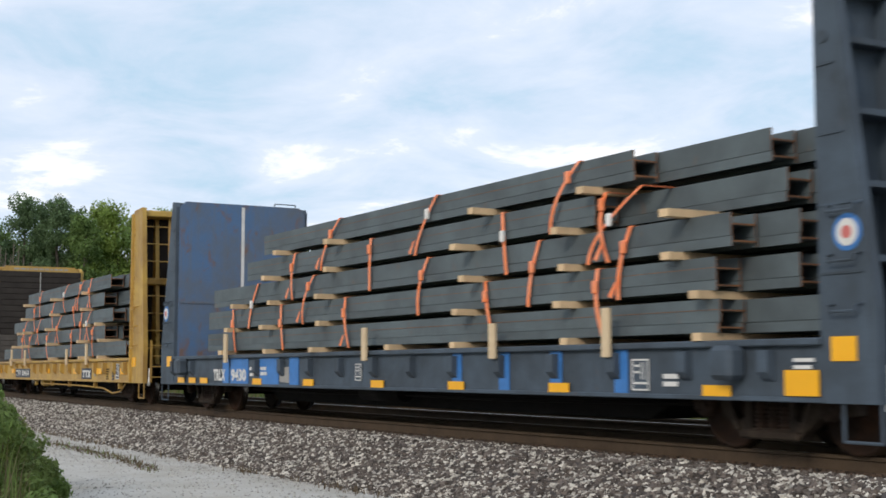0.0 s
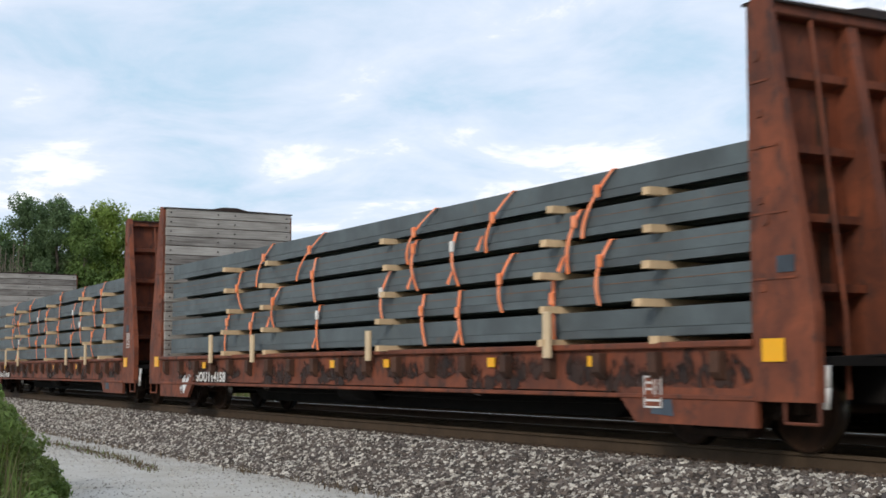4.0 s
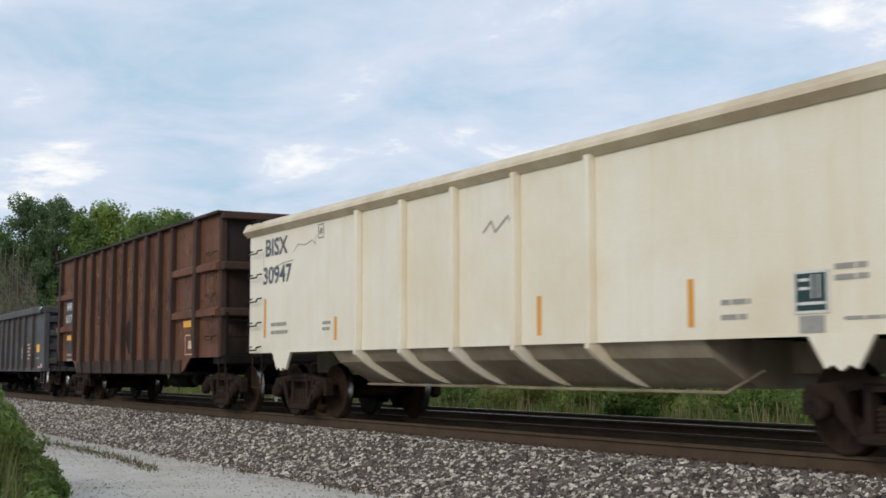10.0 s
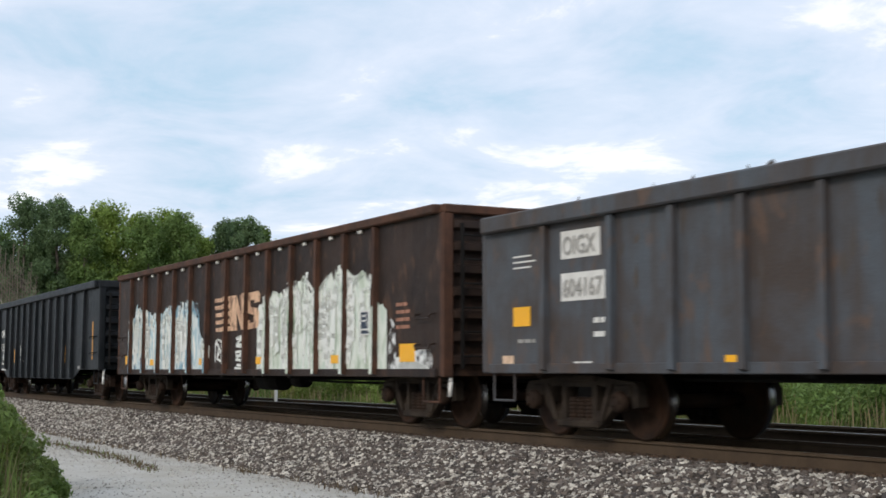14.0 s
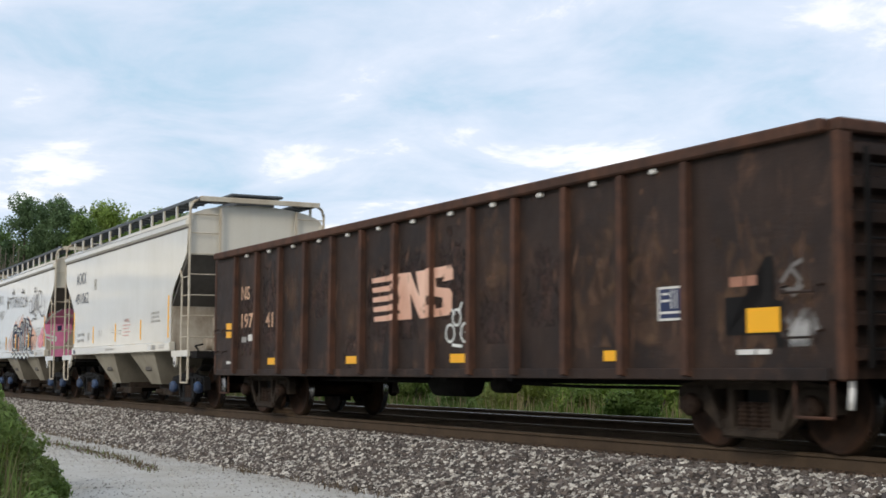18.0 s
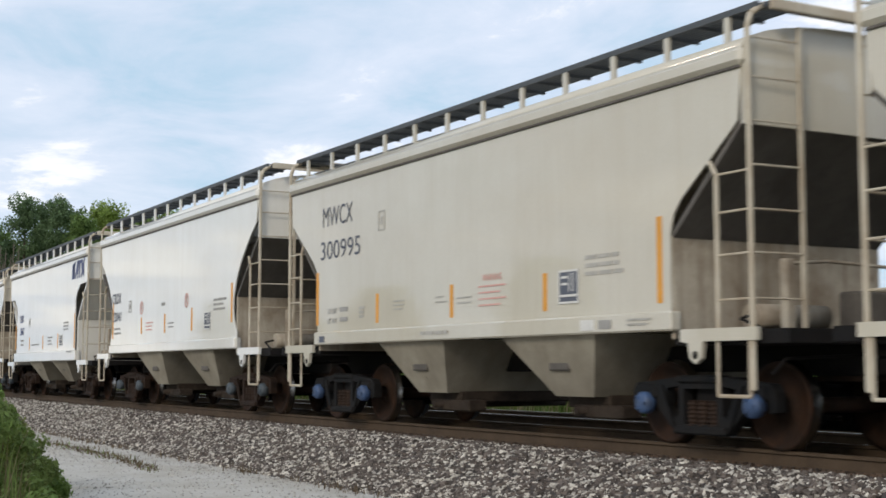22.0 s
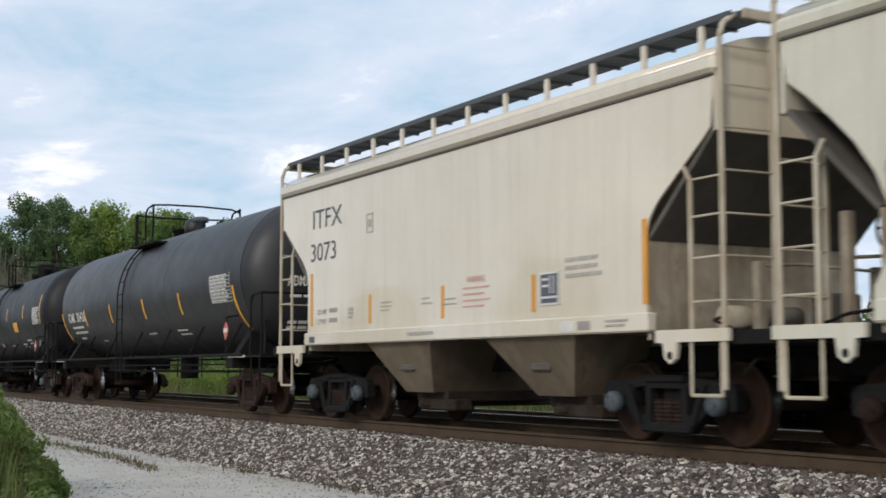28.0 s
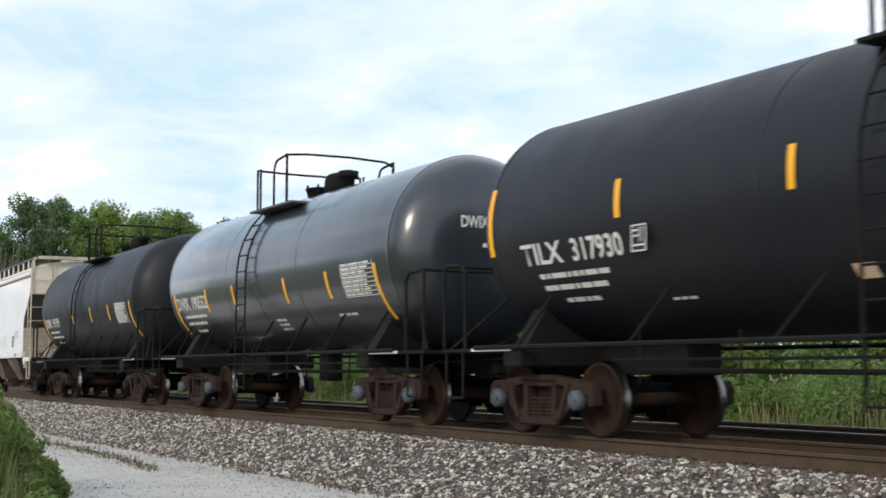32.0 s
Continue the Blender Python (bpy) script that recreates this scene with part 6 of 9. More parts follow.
            rbox(bm, e * 5.83 - 0.03, e * 5.83 + 0.03, ys - 0.02, ys + 0.02, 0.62, eave + 0.36, 0.008)
            lad = part("ladder", bm, M_LADDER, car)
            bm = B()
            pipe(bm, [(e * 5.83, ys, eave + 0.33), (e * 5.83, ys - sd * 0.05, eave + 0.48), (e * 5.84, ys - sd * 0.22, eave + 0.59), (e * 5.86, ys - sd * 1.1, eave + 0.59)], 0.032, 8)
            part("top_bend", bm, M_LADDER, lad)
            bm = B()
            box(bm, e * 5.33 - 0.028, e * 5.33 + 0.028, ys - 0.012, ys + 0.012, sill, 2.80)
            rod(bm, (e * 5.33, ys, 2.79), (e * 5.23, ys, 2.94), 0.026, 6)
            part("short_post", bm, M_LADDER, lad)
            bm = B()
            box(bm, e * 5.86 - 0.02, e * 5.86 + 0.02, ys - sd * 0.66 - 0.022, ys - sd * 0.66 + 0.022, sill - 0.1, eave + 0.40)
            part("end_post", bm, M_LADDER, lad)
            for z in (1.52, 1.97, 2.40, 2.79):
                bm = B()
                rod(bm, (e * 5.33, ys, z), (e * 5.83, ys, z), 0.013, 6)
                part("rung", bm, M_LADDER, lad)
            for z in (1.52, 1.97, 2.40, 2.84, 3.28, 3.72, 4.12):
                bm = B()
                rod(bm, (e * 5.84, ys, z), (e * 5.86, ys - sd * 0.66, z), 0.013, 6)
                part("rung", bm, M_LADDER, lad)
        slab("end_walkway_beam", car, M_LADDER, min(e * 5.98, e * 6.02), max(e * 5.98, e * 6.02), -hw + 0.18, hw - 0.18, eave + 0.50, eave + 0.61, 0.01)
        slab("end_walkway", car, M_GRATE, min(e * (half + 0.03), e * (half + 0.26)), max(e * (half + 0.03), e * (half + 0.26)), -hw + 0.2, hw - 0.2, eave + 0.56, eave + 0.595)
        bm = B()
        prism(bm, [(e * x_, z_) for x_, z_ in ((4.76, sill - 0.0), (5.92, sill - 0.0), (5.92, sill - 0.13), (5.12, sill - 0.13), (5.09, sill - 0.30), (5.00, sill - 0.36), (4.91, sill - 0.30), (4.88, sill - 0.14), (4.76, sill - 0.13))], "y", -hw - 0.02, -hw + 0.03)
        jp = part("jacking_plate", bm, mat, car)
        bm = B()
        rod(bm, (e * 5.0, -hw - 0.024, sill - 0.27), (e * 5.0, -hw + 0.0, sill - 0.27), 0.045, 12)
        part("lifting_eye", bm, M_DARK, jp)
        stirrup(car, min(e * 5.31, e * 5.78), max(e * 5.31, e * 5.78), -hw + 0.02, 0.56, sill - 0.1, M_LADDER, 0.02)
        coupler(car, e * 6.0)
        truck(car, at, e * truck_x, frame_mesh or FRAME_D, cap)
    slab("centre_sill", car, M_DARK, -4.4, 4.4, -0.3, 0.3, 0.80, 1.1, 0.02)
    bm = B()
    rod(bm, (-4.9, 0.3, 1.6), (-4.9, 0.9, 1.6), 0.2, 14)
    part("air_reservoir", bm, mat, car)
    brake_wheel(car, -6.25, 0.5, 2.3)
    slab("brake_platform", car, M_GRATE, -6.25, -5.85, 0.0, 1.0, sill + 0.05, sill + 0.09)
    return car


def stripes(car, rows, y, mat=None):
    """Upright reflector strips: (x, z0, z1)."""
    for x, z0, z1 in rows:
        plate(car, x - 0.045, x + 0.045, z0, z1, mat or M_ORANGE, y, "reflector_strip", label="amber reflector strip")


HY = -(HW + 0.02) - 0.006       # paint on the side of a hopper
AMBER = [(-4.60, 1.55, 2.42), (-2.38, 1.53, 1.97), (-0.10, 1.53, 1.98), (2.20, 1.53, 1.99), (4.42, 1.53, 2.46)]


def frame_mark(car, x, z, w, h, mat, y):
    bm = B()
    t = 0.02
    for a in ((0, w, h - t, h), (0, w, 0, t), (0, t, 0, h), (w - t, w, 0, h), (0.3 * w, 0.7 * w, 0.3 * h, 0.7 * h)):
        box(bm, x + a[0], x + a[1], y - 0.001, y + 0.004, z + a[2], z + a[3])
    part("small_frame_mark", bm, mat, car)


def hopper_marks(car, code, number, ink, warning=True, panel=True):
    """The usual stencils of a hopper's side; the codes stand by the rear end."""
    words(car, code, -4.40, 3.16, 0.33, ink, HY, 1.14, 0.0)
    words(car, number, -4.48, 2.62, 0.31, ink, HY, 0.25 * len(number), 0.0)
    frame_mark(car, -2.35, 2.92, 0.22, 0.30, M_FAINT, HY)
    for z in (1.82, 1.66):
        words(car, "LD LMT" if z > 1.7 else "LT WT", -4.18, z - 0.09, 0.085, M_MARKGREY, HY, 0.36)
        bars(car, -3.72, z, 0.42, 1, M_MARKGREY, HY, 0.07)
    bars(car, -3.0, 1.80, 0.24, 3, M_FAINT, HY, 0.045, 0.02, split=False)
    bars(car, -1.85, 1.84, 0.40, 3, M_FAINT, HY, 0.02, 0.04, split=False)
    bars(car, -0.55, 1.84, 0.34, 2, M_FAINT, HY, 0.02, 0.05, split=False)
    bars(car, 0.05, 1.80, 0.45, 2, M_FAINT, HY, 0.02, 0.05, split=False)
    bars(car, 3.05, 2.14, 0.85, 3, M_FAINT, HY, 0.045, 0.05)
    bars(car, -0.9, 1.36, 1.0, 1, M_FAINT, HY - 0.05, 0.045)
    bars(car, 3.9, 1.38, 0.5, 2, M_FAINT, HY - 0.05, 0.022, 0.03, split=False)
    plate(car, 3.0, 3.27, 1.27, 1.39, M_MARKWHITE, HY - 0.047, "notice_plate")
    plate(car, 3.36, 3.60, 1.28, 1.38, M_MARKGREY, HY - 0.047, "notice_plate")
    plate(car, -4.42, -4.22, 1.27, 1.37, M_MARKDARK, HY - 0.047, "notice_plate")
    if warning:
        words(car, "WARNING", 0.72, 1.98, 0.085, M_NOTICE, HY, 0.48)
        bars(car, 0.62, 1.92, 0.72, 4, M_NOTICE, HY, 0.022, 0.06, name="warning_notice", split=False)
    if panel:
        panel_box(car, 2.50, 1.60, 0.42, 0.40, HY, M_MARKDARK, M_MARKWHITE, "dark stencil panel")

# ------------------------------------------------------------------ tank cars
def tank(at, mat, label, half, truck_x, r=1.50, cz=2.66, frame_mesh=None, cap=None, ladder_x=0.0, rail_half=1.3, dome="ball", code="", number="", stripe_x=(), placard=True):
    """A stub-sill tank car; half: half its length over the heads."""
    car = new_car("tank_car", label, "tank car", at)
    b = half - 0.62
    prof = []
    for i in range(9):
        a = math.pi / 2 * i / 8
        prof.append((max(r * math.sin(a) ** 0.75, 0.02), -b - 0.62 * math.cos(a)))
    prof += [(r, -b * 0.5), (r, -0.02), (r, b * 0.5)]
    prof += [(max(r * math.sin(a) ** 0.75, 0.02), b + 0.62 * math.cos(a)) for a in [math.pi / 2 * (8 - i) / 8 for i in range(9)]]
    bm = B()
    lathe(bm, prof, 72, "x")
    bmesh.ops.translate(bm, verts=bm.verts, vec=(0, 0, cz))
    shell = part("tank_shell", bm, mat, car)
    for x in (-b, -b / 3, ladder_x + 0.42, b / 3, b):
        bm = B()
        lathe(bm, [(r + 0.0005, x - 0.03), (r + 0.003, x - 0.012), (r + 0.003, x + 0.012), (r + 0.0005, x + 0.03)], 72, "x", closed=True)
        bmesh.ops.translate(bm, verts=bm.verts, vec=(0, 0, cz))
        part("weld_seam", bm, mat, shell)
    # manway, valves and the railed platform on top
    top = cz + r
    bm = B()
    lathe(bm, [(0.34, top - 0.1), (0.34, top + 0.10), (0.38, top + 0.11), (0.38, top + 0.15), (0.05, top + 0.17)], 24, "z")
    for i in range(8):
        a = i * 0.785
        rod(bm, (math.cos(a) * 0.36, math.sin(a) * 0.36, top + 0.06), (math.cos(a) * 0.36, math.sin(a) * 0.36, top + 0.2), 0.025, 6)
    bmesh.ops.translate(bm, verts=bm.verts, vec=(ladder_x + 0.25, 0, 0))
    part("manway", bm, M_DARK, car)
    bm = B()
    if dome == "ball":
        lathe(bm, [(0.26, top - 0.05), (0.26, top + 0.16), (0.25, top + 0.26), (0.19, top + 0.35), (0.08, top + 0.39)], 22, "z")
    else:
        lathe(bm, [(0.25, top - 0.05), (0.27, top + 0.12), (0.33, top + 0.42), (0.31, top + 0.50), (0.06, top + 0.52)], 22, "z")
    bmesh.ops.translate(bm, verts=bm.verts, vec=(ladder_x + 0.86, 0, 0))
    part("valve_housing", bm, M_TANKGREY if mat is M_TANKGREY else M_DARK, car)
    bm = B()
    lathe(bm, [(0.12, top - 0.05), (0.12, top + 0.22), (0.19, top + 0.23), (0.19, top + 0.34), (0.1, top + 0.36)], 16, "z")
    bmesh.ops.translate(bm, verts=bm.verts, vec=(ladder_x + 1.44, -0.05, 0))
    part("relief_valve", bm, M_CAPGREY if mat is M_TANKGREY else M_DARK, car)
    P0, P1, ph = ladder_x - 0.5, ladder_x + 1.0, top - 0.27
    for y in (-0.98, 0.98):
        slab("platform", car, M_GRATE if mat is M_TANKGLOSS else M_DARK, P0 - 0.1, P1 + 0.5, y - 0.24, y + 0.24, ph - 0.04, ph)
        yo = y * 1.12
        for d in (0.0, 0.16):
            grab(car, [(P0 + d, yo, ph), (P0 + d, yo, top + 0.54)], 0.024, M_DARK, "railing_post")
        # hoop beside the ladder opening, joined to the rail across the end
        grab(car, [(P0 + 0.86, yo, ph), (P0 + 0.86, yo, top + 0.42), (P0 + 0.92, yo, top + 0.54), (P0 + 1.02, yo, top + 0.60), (P1, yo, top + 0.64)], 0.024, M_DARK, "hoop_rail")
        grab(car, [(P1, yo, ph), (P1, yo, top + 0.66)], 0.028, M_DARK, "railing_post")
    grab(car, [(P0, -1.1, top + 0.53), (P0 + 0.05, -0.4, top + 0.50), (P0 + 0.05, 0.4, top + 0.50), (P0, 1.1, top + 0.53)], 0.024, M_DARK, "handrail")
    grab(car, [(P1, -1.1, top + 0.64), (P1 + 0.25, -0.8, top + 0.63), (P1 + 0.35, 0.0, top + 0.62), (P1 + 0.25, 0.8, top + 0.60), (P1, 1.1, top + 0.56)], 0.024, M_DARK, "handrail")
    # side ladder curving over the shell
    for s in (-1, 1):
        path = [(s * (r + 0.10), 0.45), (s * (r + 0.10), cz)] + [(s * math.cos(a) * (r + 0.09), cz + math.sin(a) * (r + 0.09)) for a in (0.2, 0.4, 0.6, 0.8)]
        bm = B()
        for x in (ladder_x - 0.24, ladder_x + 0.24):
            for p, q in zip(path, path[1:]):
                rod(bm, (x, p[0], p[1]), (x, q[0], q[1]), 0.019, 6)
        lad = part("ladder", bm, M_DARK, car)
        zs = [(s * (r + 0.10), 0.5 + 0.31 * k) for k in range(8)] + path[2:]
        for yy, zz in zs:
            bm = B()
            rod(bm, (ladder_x - 0.24, yy, zz), (ladder_x + 0.24, yy, zz), 0.014, 6)
            part("rung", bm, M_DARK, lad)
        # running pipe along the side with its braces
        grab(car, [(-half + 0.3, s * (HW + 0.03), 1.11), (half - 0.3, s * (HW + 0.03), 1.11)], 0.03, M_DARK, "side_rail")
        for x in [-b + 0.7 + i * (2 * b - 1.4) / 6 for i in range(7)]:
            grab(car, [(x, s * (HW + 0.02), 1.11), (x + 0.55, s * (r * 0.93), cz - 0.95)], 0.022, M_DARK, "rail_brace")
    # stub sills, bolsters and saddles, end platforms and railings
    for e in (-1, 1):
        slab("stub_sill", car, M_DARK, min(e * (truck_x - 1.9), e * (half + 0.5)), max(e * (truck_x - 1.9), e * (half + 0.5)), -0.28, 0.28, 0.76, 1.14, 0.02)
        bm = B()
        sad = [(-HW + 0.06, 1.0), (HW - 0.06, 1.0)] + [(math.cos(a) * (r + 0.01), cz + math.sin(a) * (r + 0.01)) for a in [-0.78 - i * 0.198 for i in range(9)]]
        prism(bm, sad, "x", e * truck_x - 0.14, e * truck_x + 0.14)
        part("saddle", bm, M_TRUCKDARK, car)
        slab("bolster", car, M_DARK, e * truck_x - 0.2, e * truck_x + 0.2, -HW, HW, 0.86, 1.08, 0.02)
        slab("end_platform", car, M_DARK, min(e * (half - 1.25), e * (half + 0.62)), max(e * (half - 1.25), e * (half + 0.62)), -HW, HW, 1.06, 1.10)
        bm = B()
        box(bm, min(e * (half - 1.15), e * (half - 0.2)), max(e * (half - 1.15), e * (half - 0.2)), -HW - 0.018, -HW - 0.004, 1.062, 1.10)
        part("white_edge", bm, M_MARKWHITE, car)
        x, xi = e * (half + 0.58), e * (half + 0.02)
        grab(car, [(xi, -HW + 0.02, 1.1), (xi, -HW + 0.02, 2.10), (xi + e * 0.10, -HW + 0.02, 2.22), (x, -HW + 0.02, 2.24), (x, HW - 0.02, 2.24), (xi + e * 0.10, HW - 0.02, 2.22),
                   (xi, HW - 0.02, 2.10), (xi, HW - 0.02, 1.1)], 0.026, M_DARK, "end_railing")
        grab(car, [(x - e * 0.05, -HW + 0.1, 1.1), (e * (half - 0.35), -HW + 0.45, 1.75)], 0.022, M_DARK, "end_brace")
        grab(car, [(x, -HW + 0.02, 1.1), (x, -HW + 0.02, 2.24)], 0.024, M_DARK, "end_railing")
        stirrup(car, min(e * (half + 0.08), e * (half + 0.52)), max(e * (half + 0.08), e * (half + 0.52)), -HW + 0.02, 0.45, 1.08, M_DARK, 0.018)
        coupler(car, e * (half + 0.45))
        truck(car, at, e * truck_x, frame_mesh or FRAME_RED, cap)
        if placard and e > 0:
            bm = B()
            prism(bm, [(e * (half - 1.28) + a, 1.58 + c) for a, c in ((0, -0.19), (0.15, 0), (0, 0.19), (-0.15, 0))], "y", -HW - 0.02, -HW - 0.005)
            pl = part("placard", bm, M_MARKRED, car, "red and white diamond placard")
            bm = B()
            box(bm, e * (half - 1.28) - 0.10, e * (half - 1.28) + 0.10, -HW - 0.026, -HW - 0.018, 1.55, 1.63)
            part("placard_band", bm, M_MARKWHITE, pl)
            grab(car, [(e * (half - 1.28), -HW, 1.12), (e * (half - 1.28), -HW, 1.85), (e * (half - 1.16), -HW + 0.2, 1.88)], 0.02, M_DARK, "placard_holder")
    # fittings along the belly
    bm = B()
    rod(bm, (ladder_x + 0.6, 0, 0.62), (ladder_x + 0.6, 0, 1.25), 0.22, 16)
    pipe(bm, [(-truck_x + 1.3, -0.5, 0.82), (-2, -0.7, 0.80), (truck_x - 1.3, -0.6, 0.80)], 0.03)
    pipe(bm, [(-truck_x + 1.3, -0.9, 0.94), (truck_x - 1.3, -0.9, 0.94)], 0.018)
    for i in range(7):
        x = -truck_x + 1.8 + i * (2 * truck_x - 3.6) / 6
        pipe(bm, [(x, -0.9, 0.66), (x, -0.9, 1.25)], 0.016)
    part("bottom_outlet", bm, M_DARK, car)
    skin(car, at, mat, r, cz, stripe_x, code, number)
    return car


def wrap(car, x0, x1, z0, z1, mat, r, cz, name="reflector_strip", label="", off=0.006, steps=6):
    """A sheet wrapped on the near side of the shell between two heights."""
    bm = B()
    rows = []
    for i in range(steps + 1):
        z = z0 + (z1 - z0) * i / steps
        y = -math.sqrt(max((r + off) ** 2 - (z - cz) ** 2, 0.0))
        rows.append([bm.verts.new((x0, y, z)), bm.verts.new((x1, y, z))])
    for A, C in zip(rows, rows[1:]):
        bm.faces.new((A[0], A[1], C[1], C[0]))
    return part(name, bm, mat, car, label)


def wrapped_words(car, text, x, z, height, width, mat, r, cz):
    me, w = letters(text, height, 1.0, 0.03)
    me = me.copy()
    me.transform(Matrix.Diagonal((width / w, 1, 1, 1)))
    me.transform(Matrix.Translation((x, 0, z)))
    for v in me.vertices:
        v.co.y = -math.sqrt(max((r + 0.010) ** 2 - (v.co.z - cz) ** 2, 0.0))
    me.materials.clear()
    me.materials.append(mat)
    return part("lettering", me, mat, car)


def wrapped_bars(car, x, z, width, rows, mat, r, cz, height=0.05, gap=0.05, seed=0, name="stencil_block"):
    rnd = random.Random(seed + int(x * 100))
    bm = B()
    for k in range(rows):
        z1 = z - k * (height + gap)
        xx, end = x, x + width * rnd.uniform(0.8, 1.0)
        while xx < end - 0.05:
            w = min(rnd.uniform(0.1, 0.35), end - xx)
            ys = [-math.sqrt((r + 0.008) ** 2 - (q - cz) ** 2) for q in (z1 - height, z1)]
            v = [bm.verts.new(p) for p in ((xx, ys[0], z1 - height), (xx + w - 0.03, ys[0], z1 - height), (xx + w - 0.03, ys[1], z1), (xx, ys[1], z1))]
            bm.faces.new(v)
            xx += w
    return tagged(part(name, bm, mat, car), "rows of small white stencilled print", kind="stuff")


def skin(car, at, mat, r, cz, stripe_x, code, number):
    for x, z0, z1 in stripe_x:
        wrap(car, x - 0.05, x + 0.05, z0, z1, M_REFLECT, r, cz, label="yellow reflector strip")


def data_board(car, x0, x1, z0, z1, r, cz):
    """The white table of test dates: rules and short bars."""
    n = 8
    for i in range(n):
        z = z1 - (i + 1) * (z1 - z0) / n
        wrap(car, x0, x1, z, z + 0.012, M_MARKWHITE, r, cz, "table_rule", off=0.009, steps=1)
        wrapped_bars(car, x0 + 0.03, z + 0.055, (x1 - x0) * 0.92, 1, M_MARKWHITE, r, cz, 0.032, seed=i, name="table_row")
    for x in (x0, x1 - 0.012):
        wrap(car, x, x + 0.012, z0, z1, M_MARKWHITE, r, cz, "table_rule", off=0.009)


def tank_marks(car, r, cz, x, z, code, number, width, board, extras=True):
    wrapped_words(car, code, x, z, 0.26, width * 0.42, M_MARKWHITE, r, cz)
    wrapped_words(car, number, x + width * 0.52, z, 0.26, width * 0.48, M_MARKWHITE, r, cz)
    wrapped_bars(car, x + 0.25, z - 0.12, width * 0.75, 2, M_MARKWHITE, r, cz, 0.06, 0.08)
    wrapped_bars(car, x + 0.55, z - 0.42, width * 0.35, 1, M_MARKWHITE, r, cz, 0.05)
    data_board(car, *board, r, cz)
    if extras:
        wrapped_bars(car, 2.6, 1.72, 0.9, 2, M_MARKWHITE, r, cz, 0.035, 0.05)
        wrapped_bars(car, 0.3, 1.70, 0.7, 1, M_MARKWHITE, r, cz, 0.035, 0.05)
        wrapped_bars(car, -4.3, 1.62, 0.5, 1, M_MARKWHITE, r, cz, 0.03, 0.05)


# ------------------------------------------------------------------ spray paint
def stroke(bm, pts, w, y):
    """A flat painted line through points (x, z)."""
    for (x0, z0), (x1, z1) in zip(pts, pts[1:]):
        d = Vector((x1 - x0, z1 - z0))
        if d.length < 1e-6:
            continue
        d.normalize()
        n = Vector((-d.y, d.x)) * w / 2
        e = d * w * 0.35
        v = [bm.verts.new(p) for p in ((x0 - e.x + n.x, y, z0 - e.y + n.y), (x0 - e.x - n.x, y, z0 - e.y - n.y), (x1 + e.x - n.x, y, z1 + e.y - n.y), (x1 + e.x + n.x, y, z1 + e.y + n.y))]
        bm.faces.new(v)


def smooth(pts, n=4):
    """A round line through points."""
    if len(pts) < 3:
        return pts
    out = []
    closed = pts[0] == pts[-1]
    for i in range(len(pts) - 1):
        p1, p2 = pts[i], pts[i + 1]
        p0 = pts[i - 1] if i else (pts[-2] if closed else p1)
        p3 = pts[i + 2] if i + 2 < len(pts) else (pts[1] if closed else p2)
        for k in range(n):
            t = k / n
            out.append(tuple(0.5 * (2 * b + (c - a) * t + (2 * a - 5 * b + 4 * c - d) * t * t + (3 * b - a - 3 * c + d) * t ** 3) for a, b, c, d in zip(p0, p1, p2, p3)))
    return out + [pts[-1]]


def scrawl(car, lines, w, y, mat, name="spray_tag", label=""):
    bm = B()
    for k, pts in enumerate(lines):
        stroke(bm, pts, w, y - 0.0007 * (k % 5))
    bmesh.ops.recalc_face_normals(bm, faces=bm.faces)
    return part(name, bm, mat, car, label)


def blotch(car, pts, y, mat, name="spray_paint", label=""):
    bm = B()
    bm.faces.new([bm.verts.new((x, y, z)) for x, z in pts])
    bmesh.ops.triangulate(bm, faces=bm.faces)
    return part(name, bm, mat, car, label)


def end_blotch(car, x, pts, mat):
    """Spray paint on an end panel, running on over the slope sheet above it: points (y, z)."""
    bm = B()
    f = bm.faces.new([bm.verts.new((x, y, z)) for y, z in pts])
    bmesh.ops.triangulate(bm, faces=[f])
    bmesh.ops.bisect_plane(bm, geom=bm.verts[:] + bm.edges[:] + bm.faces[:], plane_co=(0, 0, 2.215), plane_no=(0, 0, 1))
    for v in bm.verts:
        if v.co.z > 2.216:
            v.co.x += (v.co.z - 2.215) * 1.058 + 0.008
    part("spray_paint", bm, mat, car)


def head_words(car, rows, half, mat, r=1.5, cz=2.66):
    """Lettering on the front head of a tank: rows of (text or width of bars, y, z, height, width)."""
    b = half - 0.62

    def on_head(y, z):
        q = min(math.hypot(y, z - cz) / r, 0.995) ** (1 / 0.75)
        return b + 0.62 * math.sqrt(max(1 - q * q, 0)) + 0.012
    for text, y, z, h, w in rows:
        if text:
            me, w0 = letters(text, h, 1.0, 0.03)
            me = me.copy()
            for v in me.vertices:
                yy, zz = y + v.co.x * w / w0, z + v.co.z
                v.co = (on_head(yy, zz), yy, zz)
            me.materials.clear()
            me.materials.append(mat)
            part("lettering", me, mat, car)
        else:
            for k in range(3):
                bm = B()
                ys = (y + k * w / 3, y + (k + 0.85) * w / 3)
                bm.faces.new([bm.verts.new((on_head(p, q) + 0.002, p, q)) for p, q in ((ys[0], z), (ys[1], z), (ys[1], z + h), (ys[0], z + h))])
                part("stencil_bar", bm, mat, car)


